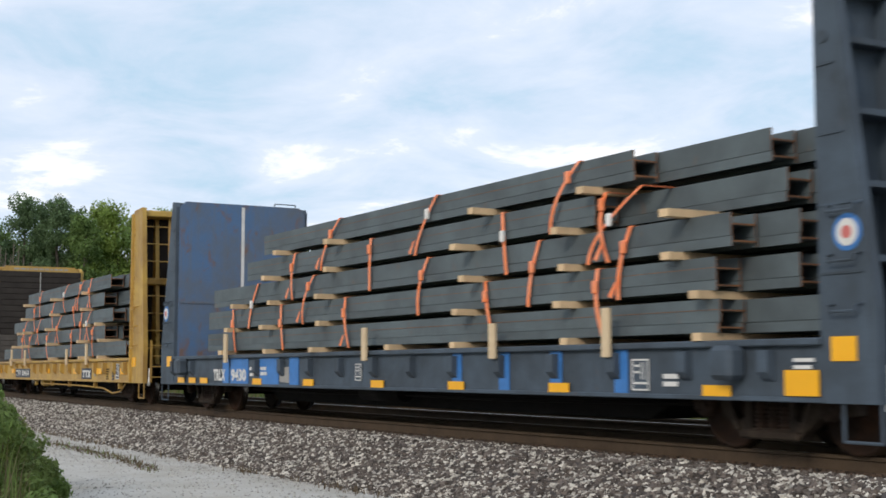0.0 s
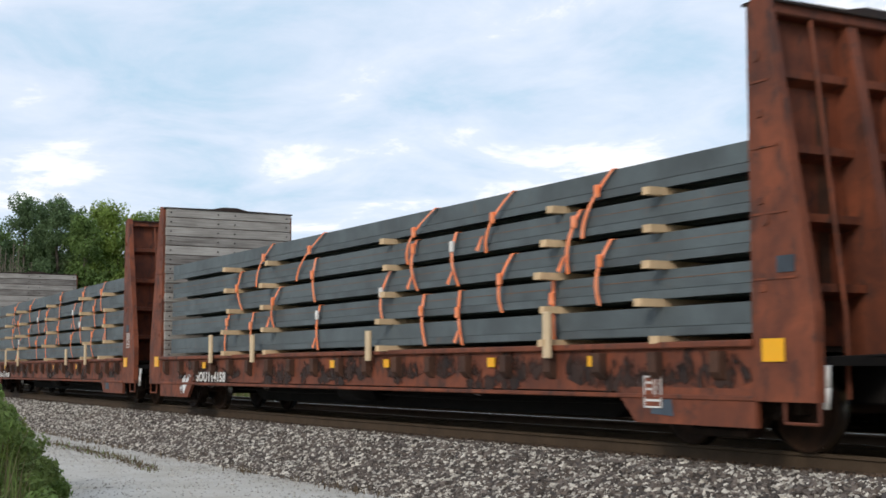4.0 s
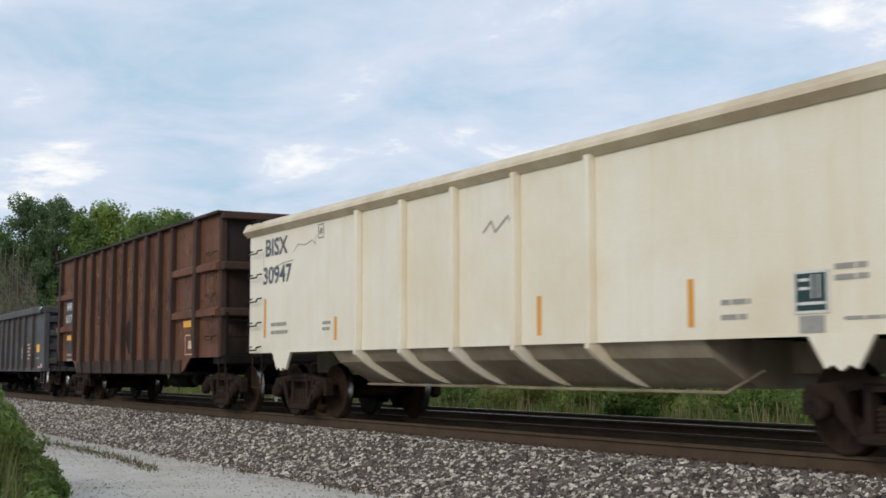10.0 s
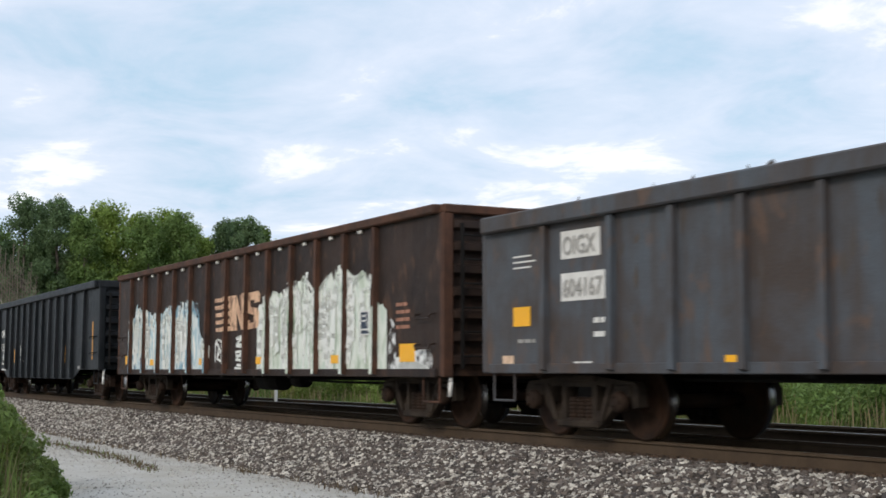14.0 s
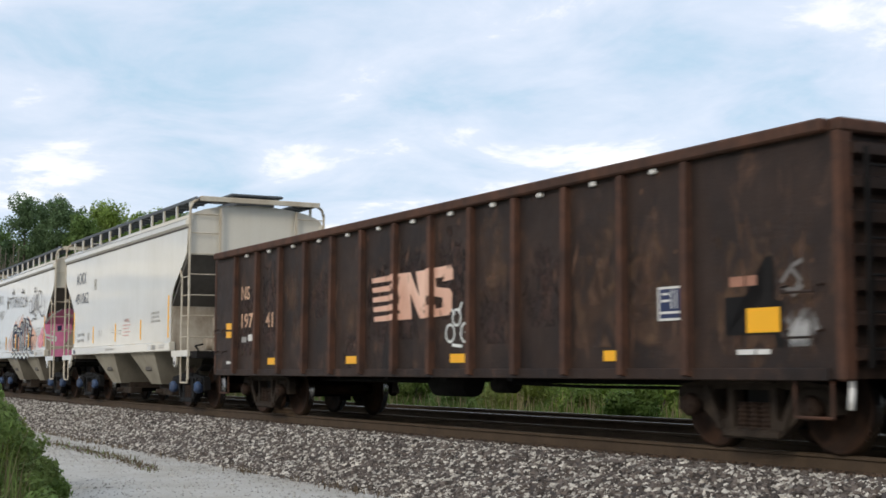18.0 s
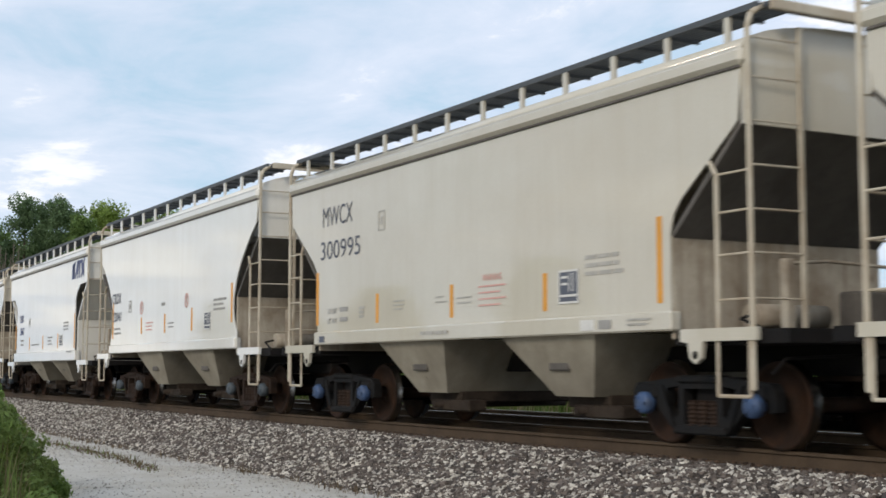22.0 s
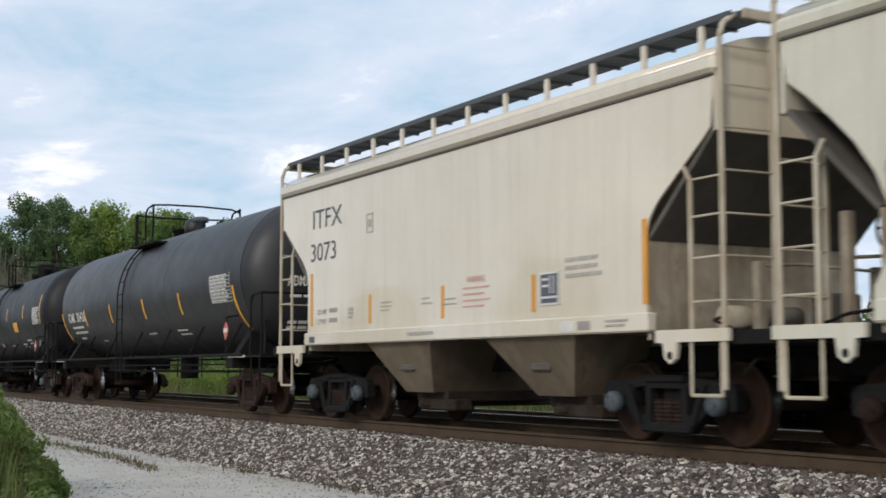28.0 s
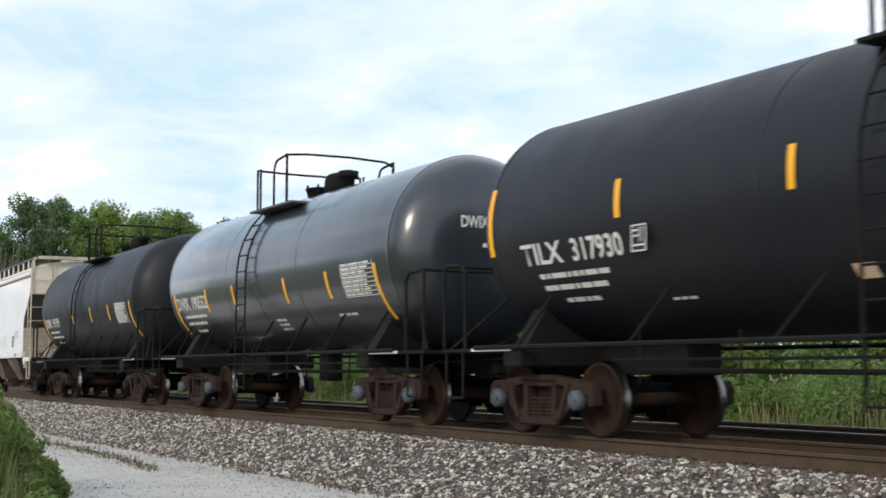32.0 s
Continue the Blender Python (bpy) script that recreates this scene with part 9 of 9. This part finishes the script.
c = hopper(-80.75, M_TAN, "pale grey covered hopper car with plain sides", cap=CAP_B)
hopper_marks(c, "MWCX", "300995", M_MARKDARK)
stripes(c, AMBER, HY)

c = hopper(-93.85, M_WHITE, "off white covered hopper car with rounded end openings", 4.2, cut="round", eave=4.02, cap=CAP_G, frame_mesh=FRAME_R)
words(c, "CRDX", -4.55, 2.46, 0.26, M_MARKDARK, HY, 0.84, 0.02)
words(c, "22041", -4.50, 2.02, 0.24, M_MARKDARK, HY, 0.82, 0.02)
stripes(c, [(-4.44, 1.6, 2.5), (-1.89, 1.66, 2.04), (-0.03, 1.64, 2.06), (1.90, 1.64, 2.12), (4.37, 1.74, 2.5)], HY)
panel_box(c, 2.72, 1.64, 0.40, 0.36, HY, M_MARKDARK, M_MARKWHITE, "dark stencil panel")
for x, z in ((1.54, 2.29), (-1.89, 2.27)):
    scrawl(c, [[(x + 0.13 * math.cos(a * 0.42), z + 0.14 * math.sin(a * 0.42)) for a in range(16)], [(x - 0.07, z + 0.08), (x + 0.07, z - 0.08)], [(x - 0.05, z - 0.1), (x - 0.04, z + 0.1)], [(x + 0.04, z + 0.1), (x - 0.03, z)]], 0.03, HY, M_NOTICE, "round_notice", "faded red ringed notice")
frame_mark(c, -3.0, 2.2, 0.22, 0.28, M_MARKGREY, HY)
bars(c, -1.5, 1.92, 0.6, 3, M_NOTICE, HY, 0.03, 0.05)
bars(c, -4.3, 1.86, 0.7, 2, M_MARKGREY, HY, 0.05, 0.06)
bars(c, 0.25, 1.86, 0.5, 2, M_MARKGREY, HY, 0.03, 0.05)
bars(c, 3.3, 2.24, 0.8, 3, M_MARKGREY, HY, 0.045, 0.05)
bars(c, -0.3, 2.32, 0.35, 1, M_MARKGREY, HY, 0.07)

c = hopper(-106.87, M_WHITE, "bright white covered hopper car with a large dark emblem", 4.4, cut="box", eave=3.95, sill=1.10, frame_mesh=FRAME_R)
for k, pts in enumerate(([(0, 0), (0.05, 0.42), (0.42, 0.50), (0.42, 0.40), (0.16, 0.36), (0.13, 0.10), (0.28, 0.10), (0.28, 0.2), (0.2, 0.2), (0.2, 0.28), (0.38, 0.28), (0.36, 0)], [(0.40, 0), (0.62, 0.5), (0.76, 0.5), (0.80, 0), (0.70, 0), (0.69, 0.12), (0.58, 0.12), (0.52, 0)],
                         [(0.92, 0), (0.90, 0.40), (0.78, 0.40), (0.78, 0.5), (1.16, 0.5), (1.16, 0.40), (1.02, 0.40), (1.02, 0)], [(1.08, 0), (1.24, 0.24), (1.14, 0.5), (1.26, 0.5), (1.32, 0.36), (1.46, 0.54), (1.58, 0.54), (1.38, 0.26), (1.50, 0.02), (1.38, 0.02), (1.31, 0.14), (1.20, 0)])):
    blotch(c, [(3.86 + x * 1.02, 3.36 + z * 0.98 - x * 0.0) for x, z in pts], HY, M_MARKNAVY, "emblem", "dark blue block emblem")
words(c, "DSIX", -3.90, 2.38, 0.24, M_MARKNAVY, HY, 0.66, 0.035)
words(c, "5847", -3.84, 1.97, 0.24, M_MARKNAVY, HY, 0.70, 0.035)
stripes(c, [(-4.62, 1.5, 2.3), (-2.20, 1.46, 1.88), (-0.04, 1.46, 1.88), (2.14, 1.46, 1.9), (4.34, 1.44, 2.4)], HY)
panel_box(c, 2.40, 1.52, 0.38, 0.32, HY, M_MARKDARK, M_MARKWHITE, "dark stencil panel")
frame_mark(c, -2.35, 2.2, 0.22, 0.28, M_MARKGREY, HY)
bars(c, -3.75, 1.82, 0.7, 2, M_MARKGREY, HY, 0.06, 0.08)
bars(c, -1.9, 1.64, 1.6, 1, M_MARKGREY, HY, 0.04)
bars(c, 0.7, 1.82, 0.7, 3, M_MARKGREY, HY, 0.04, 0.06)
bars(c, 2.9, 2.2, 0.75, 3, M_MARKGREY, HY, 0.045, 0.05)
bars(c, 3.6, 1.36, 0.7, 1, M_MARKGREY, HY - 0.05, 0.04)

c = hopper(-119.85, M_TAN2, "sand coloured covered hopper car with dark codes", cap=CAP_G)
hopper_marks(c, "AOKX", "498999", M_MARKDARK)
stripes(c, AMBER, HY)
blotch(c, [(3.95, 2.75), (3.9, 3.3), (4.2, 3.55), (4.75, 3.4), (4.85, 3.1), (4.6, 2.8), (4.3, 2.55)], HY, M_SMEAR, label="faint grey smear")

c = hopper(-132.97, M_GREENISH, "dusty pale covered hopper car with a looping scrawl", 4.2, cut="round", eave=4.02, frame_mesh=FRAME_D)
words(c, "CSFX", -4.5, 2.46, 0.24, M_MARKGREY, HY, 0.75, 0.01)
words(c, "397098", -4.45, 2.04, 0.22, M_MARKGREY, HY, 0.8, 0.01)
stripes(c, [(-4.44, 1.6, 2.5), (1.94, 1.64, 2.10), (4.5, 1.74, 2.5)], HY)
panel_box(c, 2.86, 1.62, 0.38, 0.36, HY, M_MARKDARK, M_MARKWHITE, "dark stencil panel")
LO = [[(-2.95, 1.40), (-2.70, 1.55), (-2.62, 1.95), (-2.75, 2.30), (-3.0, 2.36), (-3.2, 2.1), (-3.18, 1.65), (-2.95, 1.40)], [(-2.95, 1.70), (-2.85, 1.95), (-2.97, 2.10), (-3.03, 1.85), (-2.95, 1.70)],
      [(-2.55, 1.42), (-2.6, 2.0), (-2.42, 2.40), (-2.2, 2.30), (-2.05, 2.0), (-1.9, 2.32), (-1.65, 2.40), (-1.5, 2.1), (-1.45, 1.5), (-1.62, 1.40), (-1.76, 1.55), (-1.78, 1.95), (-1.98, 1.62), (-2.2, 1.95), (-2.26, 1.5), (-2.4, 1.38), (-2.55, 1.42)],
      [(-1.38, 1.45), (-1.42, 2.0), (-1.3, 2.36), (-0.98, 2.40), (-0.78, 2.18), (-0.86, 1.92), (-1.0, 1.82), (-0.72, 1.52), (-0.82, 1.40), (-1.02, 1.48), (-1.16, 1.66), (-1.18, 1.45), (-1.28, 1.38), (-1.38, 1.45)], [(-1.2, 2.0), (-1.05, 1.98), (-0.98, 2.1), (-1.1, 2.2), (-1.2, 2.0)],
      [(-3.35, 1.3), (-3.1, 1.32)], [(-0.62, 1.5), (-0.5, 1.4)]]
LO = [smooth(q) for q in LO]
scrawl(c, LO, 0.045, HY - 0.002, M_TAGGREY, label="looping grey scrawl")

c = hopper(-145.40, M_TAN2, "sand coloured covered hopper car with seamed sides", 4.35, cap=CAP_G)
hopper_marks(c, "ITFX", "3073", M_MARKDARK)
stripes(c, [(x + 0.16, a, b) for x, a, b in AMBER], HY)

# tank cars
S1 = [(7.12, 1.60, 2.46), (3.60, 2.02, 2.48), (0.76, 2.02, 2.48), (-2.30, 2.02, 2.48), (-4.98, 2.02, 2.46), (-7.62, 1.64, 2.44)]
c = tank(-160.93, M_TANKGREY, "dusty black tank car with yellow strips", 8.2, 7.07, ladder_x=-0.80, stripe_x=S1, cap=CAP_D)
tank_marks(c, 1.50, 2.66, -7.0, 2.16, "ADMX", "30426", 2.0, (5.75, 7.0, 2.16, 2.72))
head_words(c, [("ADMX", -0.75, 2.42, 0.20, 0.46), ("30426", -0.20, 2.42, 0.20, 0.52), ("", -0.7, 2.2, 0.06, 0.8), ("", -0.7, 1.7, 0.06, 0.6), ("", -0.7, 1.6, 0.06, 0.6)], 8.2, M_MARKWHITE)
S2 = [(7.10, 2.30, 3.18), (4.14, 2.53, 2.97), (0.98, 2.53, 2.97), (-2.03, 2.53, 2.97), (-4.76, 2.53, 2.97), (-7.47, 2.28, 3.16)]
c = tank(-179.0, M_TANKBLACK, "black tank car with yellow strips and placards", 8.1, 6.95, ladder_x=-0.85, dome="cup", stripe_x=S2, cap=CAP_G)
tank_marks(c, 1.50, 2.66, -6.80, 2.12, "TILX", "317930", 2.06, (5.84, 6.98, 2.28, 2.82))
plate(c, 5.70, 6.06, 1.58, 1.80, M_MARKDARK, -1.22, "notice_frame", label="dark tilted notice frame")
wrapped_bars(c, 3.78, 1.84, 0.95, 2, M_MARKWHITE, 1.5, 2.66, 0.05, 0.05)
panel_box(c, -4.50, 2.12, 0.26, 0.30, -1.50, M_TANKBLACK, M_MARKWHITE)
wrap(c, 2.22, 2.98, 2.12, 2.44, M_REFLECT, 1.5, 2.66, "notice_sheet", "yellow notice sheet", steps=3)
wrapped_bars(c, 2.30, 2.38, 0.6, 4, M_ORANGE, 1.502, 2.66, 0.03, 0.04)
wrap(c, -1.55, -1.28, 1.66, 1.80, M_PEACH, 1.5, 2.66, "notice_sheet", steps=2)
head_words(c, [("TILX", -0.62, 2.93, 0.20, 0.42), ("317930", -0.14, 2.93, 0.20, 0.62), ("", -0.55, 2.78, 0.06, 0.9), ("", -0.55, 2.66, 0.06, 0.95), ("", -0.55, 2.54, 0.06, 0.7)], 8.1, M_MARKWHITE)
S3 = [(4.90, 1.60, 2.46), (3.05, 2.0, 2.44), (1.19, 2.0, 2.44), (-1.46, 2.0, 2.46), (-3.06, 2.0, 2.46), (-5.10, 1.6, 2.45)]
c = tank(-194.86, M_TANKGLOSS, "glossy dark tank car mirroring the sky", 6.0, 4.57, ladder_x=-0.62, stripe_x=S3, cap=CAP_G, placard=False)
tank_marks(c, 1.50, 2.66, -5.0, 2.10, "DWIX", "190552", 1.9, (3.65, 4.85, 1.98, 2.52), extras=False)
wrapped_bars(c, 0.2, 1.75, 0.5, 3, M_MARKWHITE, 1.5, 2.66, 0.04, 0.04)
wrapped_bars(c, 3.0, 1.75, 0.8, 1, M_MARKWHITE, 1.5, 2.66, 0.04, 0.04)
head_words(c, [("DWIX", -0.55, 2.96, 0.18, 0.46), ("190552", 0.0, 2.96, 0.18, 0.62), ("", -0.2, 2.66, 0.06, 0.6)], 6.0, M_MARKWHITE)
c = tank(-208.65, M_TANKBLACK, "black tank car with faded markings", 5.9, 4.55, ladder_x=-0.5, stripe_x=[(5.0, 1.6, 2.5), (2.9, 2.1, 2.5), (0.95, 2.1, 2.5), (-1.2, 2.1, 2.5), (-5.0, 1.7, 2.4)], cap=CAP_D, placard=False)
tank_marks(c, 1.50, 2.66, -4.9, 2.10, "ADMX", "19199", 1.9, (3.6, 4.7, 2.0, 2.5), extras=False)
c = hopper(-221.4, M_TAN2, "sand coloured covered hopper car behind the tanks")
hopper_marks(c, "AOKX", "498201", M_MARKDARK)

# ------------------------------------------------------------------ trees and weeds
# the wood beyond the line: (column, distance, height, spread, leaf kind)
WOOD = [(-60, 126, 14.3, 3.4, 0), (-25, 122, 13.8, 3.0, 2), (8, 128, 14.2, 2.8, 0), (42, 122, 16.5, 2.5, 2), (70, 126, 16.7, 2.2, 2), (99, 121, 16.6, 2.5, 2),
        (126, 128, 16.5, 2.3, 2), (150, 120, 14.8, 2.6, 0), (178, 124, 16.2, 2.6, 1), (206, 121, 16.0, 2.8, 1), (234, 126, 16.0, 2.6, 1), (260, 120, 15.0, 2.7, 0),
        (286, 124, 16.1, 2.7, 1), (314, 121, 15.6, 2.6, 0), (334, 126, 15.1, 2.2, 0), (356, 122, 13.2, 2.4, 1), (390, 124, 15.2, 2.0, 2), (414, 127, 15.6, 1.8, 2),
        (438, 122, 15.3, 2.0, 2), (462, 126, 14.8, 1.8, 0), (490, 124, 13.2, 2.2, 1), (530, 126, 13.1, 2.4, 0), (580, 124, 12.9, 2.4, 1), (640, 128, 12.7, 2.6, 0)]
LEAFMATS = [M_LEAF, M_LEAF2, M_LEAFDARK]
LEAFWORDS = ["mid green broadleaf tree in the wood beyond the railway", "light green rounded broadleaf tree in the wood", "tall dark green broadleaf tree in the wood"]
for k, (px, dist, h, spread, kind) in enumerate(WOOD):
    x, y = seen_at(px, dist)
    tree("tree", x, y, -0.4, (h - 0.2 * spread) / 0.89, spread, LEAFMATS[kind], LEAFWORDS[kind], 20 + k, 13000, 0.135, bare=0.15)
for k in range(17):      # a second row that fills the gaps
    px = (-50, -10, 30, 56, 84, 112, 140, 165, 192, 220, 247, 273, 300, 326, 400, 426, 450)[k]
    h = (10.5, 10.5, 12.2, 13.8, 13.9, 13.7, 12.4, 13.2, 13.4, 13.1, 12.6, 12.9, 13.0, 11.6, 12.2, 12.4, 11.6)[k]
    x, y = seen_at(px, 133 + k % 3)
    tree("tree", x, y, -0.4, h, 2.9, LEAFMATS[(2, 0, 2, 2, 2, 2, 0, 1, 1, 0, 1, 0, 1, 0, 2, 2, 0)[k]], "broadleaf tree deeper in the wood beyond the railway", 260 + k, 9000, 0.16, bare=0.1)
for k in range(26):      # lower growth that closes the foot of the wood
    px = -70 + k * 28
    x, y = seen_at(px, 112 + (k * 37 % 9))
    tree("tree", x, y, -0.5, 5.2 + (k * 53 % 30) / 10, 2.9, LEAFMATS[(0, 2, 0, 1)[k % 4]], "low bushy green tree at the edge of the wood", 60 + k, 6500, 0.15, bare=0.05)
for k in range(17):      # bare stems
    px, h = -12 + k * 4.6, 8.6 + (k * 37 % 26) / 10 - max(0, k - 10) * 0.35
    x, y = seen_at(px, 107 + k % 3)
    rnd = random.Random(k)
    t = thing("dead_tree", "bare grey brown dead tree at the edge of the wood", "tree", "", pose(x, y, -0.4))
    bm = B()
    rod(bm, (0, 0, 0), (0.2, 0, h), 0.07, 6, 0.015, caps=False)
    for i in range(46):
        f = 0.25 + 0.73 * i / 46
        a, ln = i * 2.4, rnd.uniform(0.4, 1.2) * (1.15 - f)
        p = Vector((0.2 * f, 0, h * f))
        q = p + Vector((math.cos(a) * ln, math.sin(a) * ln, ln * rnd.uniform(0.7, 1.6)))
        rod(bm, p, q, 0.022, 4, 0.008, caps=False)
        rod(bm, p.lerp(q, 0.5), p.lerp(q, 0.5) + Vector((math.sin(a) * ln * 0.5, math.cos(a) * ln * 0.5, ln * 0.6)), 0.012, 4, 0.006, caps=False)
    part("trunk", bm, M_DEADWOOD, t)


def near_clump(rnd):
    # tall weeds beside the path
    while True:
        u, v = rnd.gauss(0, 1), rnd.gauss(0, 1)
        px, d = 22 + u * 50, 15.0 + v * 1.8
        if px < 120:
            x, y = seen_at(px, d)
            return x, y, -0.80, max(0.25, 1.36 - max(0, px + 10) / 130 * 1.05)


blades("dry_grass", 1300, near_clump, (0.4, 1.05), M_STALK, "dry stalks among the weeds beside the path", 21, 0.005, "weeds", 0.25)
blades("weeds", 1500, near_clump, (0.3, 0.95), M_WEED, "tall green weeds beside the gravel path", 1, 0.007, "weeds", 0.3)
rnd = random.Random(9)
clumps = []
for _ in range(300):
    x, y, z, k = near_clump(rnd)
    clumps.append((Vector((x, y, -0.76 + rnd.uniform(0.05, 0.98) * k)), rnd.uniform(0.07, 0.17)))
for kind, lm in enumerate((M_WEED, M_GRASS, M_LEAF)):
    vs, fs = leaf_cloud(rnd, clumps[kind::3], 15000, 0.028)
    me = bpy.data.meshes.new("weed_leaves")
    me.from_pydata(vs, [], fs)
    me.materials.append(lm)
    tagged(new("weed_leaves", me), "leafy green weeds beside the gravel path", "weeds", kind="stuff")


def near_dry(rnd):
    px, d = rnd.uniform(-40, 200), rnd.uniform(12.2, 14.5)
    x, y = seen_at(px, d)
    return x, y, -0.8, max(0.2, 1 - max(px, 0) / 190)


blades("dry_grass", 2600, near_dry, (0.15, 0.55), M_DRY, "tufts of dry tan grass at the foot of the weeds", 2, 0.008)
blades("weeds", 1800, near_dry, (0.10, 0.35), M_GRASS, "short green grass at the foot of the weeds", 3, 0.010)


def path_tufts(rnd):
    # a low brown line of weeds along the edge of the path, and green moss near the clump
    u = rnd.random()
    px, d = rnd.choice([(95 + u * 185, 29.5 - u * 8.5)] * 5 + [(105 + u * 60, 14.8 - u)])
    x, y = seen_at(px + rnd.gauss(0, 8), d + rnd.gauss(0, 0.45))
    return x, y, -0.72, rnd.choice((0.4, 0.7, 1.2))


blades("dry_weeds", 1300, path_tufts, (0.02, 0.09), M_STALK, "low brown weeds along the edge of the gravel path", 4, 0.012, "weeds", 1.2)
blades("dry_weeds", 500, path_tufts, (0.02, 0.08), M_WEED, "low olive weeds along the edge of the gravel path", 14, 0.010, "weeds", 1.2)


def moss_tufts(rnd):
    px, d = 60 + abs(rnd.gauss(0, 55)), 12.3 + rnd.random() * 1.6
    x, y = seen_at(px, d)
    return x, y, -0.74, 1


blades("moss_tufts", 2600, moss_tufts, (0.02, 0.09), M_WEEDPALE, "yellow green moss and grass at the foot of the weeds", 15, 0.010, "weeds", 1.0)
TOE = [random.Random(k).random() for k in range(34)]


def toe_tufts(rnd):
    x = -12 - 30 * rnd.choice(TOE) + rnd.gauss(0, 0.2)
    m = on_track(x, -3.2 + rnd.gauss(0, 0.10), -0.71).translation
    return m.x, m.y, m.z, 1


blades("dry_grass", 620, toe_tufts, (0.03, 0.12), M_STALK, "thin dry weeds along the toe of the ballast", 5, 0.008, lean=0.9)


def far_verge(rnd):
    x = -8 - 72 * rnd.random() ** 1.1
    v = 7.0 + 9 * rnd.random() ** 1.4
    m = on_track(x, v, 0).translation
    return m.x, m.y, -0.70 + max(0, v - 10) * 0.05, 1


blades("verge_grass", 30000, far_verge, (0.25, 0.75), M_GRASS, "tall green grass and weeds behind the second track", 6, 0.014, "grass", 0.5)


def far_verge_dry(rnd):
    x, y, z, k = far_verge(rnd)
    return x, y, z, k


blades("verge_grass", 5000, far_verge_dry, (0.4, 1.1), M_DRY, "tan seed heads in the verge", 7, 0.015)


def bush(name, x, y, z, r, h, mat, label, seed, n=5200, leaf=0.05):
    rnd = random.Random(seed)
    t = thing(name, label, "bush", "", pose(x, y, z))
    bm = B()
    clumps = []
    for i in range(12):
        a = i * 2.4
        tip = Vector((math.cos(a) * r * rnd.uniform(0.3, 0.9), math.sin(a) * r * rnd.uniform(0.3, 0.9), h * rnd.uniform(0.35, 0.95)))
        rod(bm, (0, 0, 0), tip, 0.018, 5, 0.005)
        clumps.append((tip, r * rnd.uniform(0.3, 0.5)))
    part("stems", bm, M_BARK, t)
    vs, fs = leaf_cloud(rnd, clumps, n, leaf)
    me = bpy.data.meshes.new("foliage")
    me.from_pydata(vs, [], fs)
    me.materials.append(mat)
    part("foliage", me, mat, t)


for k in range(64):
    x = -8 - k * 1.02
    m = on_track(x, 8.4 + (k * 31 % 47) / 10, -0.7).translation
    bush("bush", m.x, m.y, m.z, 0.55 + (k % 4) * 0.2, 0.75 + (k * 7 % 6) * 0.15, (M_GRASS, M_LEAF, M_LEAF2, M_WEEDPALE, M_GRASS)[k % 5], "leafy green bush in the verge behind the second track", k)
m = on_track(-22.6, 6.6, -0.45).translation
bush("bush", m.x, m.y, m.z, 0.55, 0.95, M_GRASS, "small light green bush close beside the second track", 77)

# tree belt on the near side, which the glossy cars mirror
for k in range(30):
    x = -20 - k * 5.3
    tree("tree", x, -34 - (k * 37 % 17), -0.8, 7.5 + (k * 53 % 47) / 10, 3.6, LEAFMATS[k % 3], "broadleaf tree in the belt across the gravel path", 140 + k, 2600, 0.30, bare=0.05)

# thicket that closes the view under the cars
rnd = random.Random(31)
clumps = []
for k in range(330):
    x = -7 - 80 * (k + rnd.random()) / 330
    v = rnd.uniform(14.5, 19)
    m = on_track(x, v, 0).translation
    h = (2.6 + 0.7 * math.sin(x * 0.31) + 0.4 * math.sin(x * 0.83 + 1)) * rnd.uniform(0.55, 1.0)
    for f in (0.2, 0.55, 0.95):
        clumps.append((Vector((m.x + rnd.uniform(-0.3, 0.3), m.y, -0.45 + h * f * 1.35)), rnd.uniform(0.40, 0.62)))
for kind, lm in enumerate((M_LEAF, M_GRASS)):
    vs, fs = leaf_cloud(rnd, clumps[kind::2], 52000, 0.12)
    me = bpy.data.meshes.new("thicket")
    me.from_pydata(vs, [], fs)
    me.materials.append(lm)
    tagged(new("thicket", me), "green thicket of brambles and saplings behind the railway", "thicket", kind="stuff")

# white marker post behind the second track
x, y = seen_at(490, 38.5)
bm = B()
rod(bm, (0, 0, 0), (0, 0, 1.35), 0.05, 10)
rod(bm, (0, 0, 1.35), (0, 0, 1.38), 0.055, 10, 0.03)
solo("marker_post", bm, M_MARKWHITE, "white round marker post standing in the verge", "post", m=pose(x, y, -0.65))


# ------------------------------------------------------------------ what moves
def motions():
    for ob, at in MOVING:
        walk(ob, [(t, on_track(at + travelled(t))) for t in range(33)])
    for ob, at in SPINNING:
        # a wheelset turns while it is near; less than a quarter turn from row to row
        base = ob.matrix_basis.copy()
        step = 0.05
        near = [k * step for k in range(int(32 / step) + 1) if -80 < at + travelled(k * step) < 4]
        rows = []
        if not near or near[0] > 0:
            rows.append((0.0, base))
        for t in near:
            turn = (at + travelled(t)) / R_WHEEL
            rows.append((t, base @ Matrix.Rotation(turn, 4, "Y")))
        if not near or near[-1] < 31.99:
            rows.append((32.0, rows[-1][1]))
        walk(ob, rows)


motions()
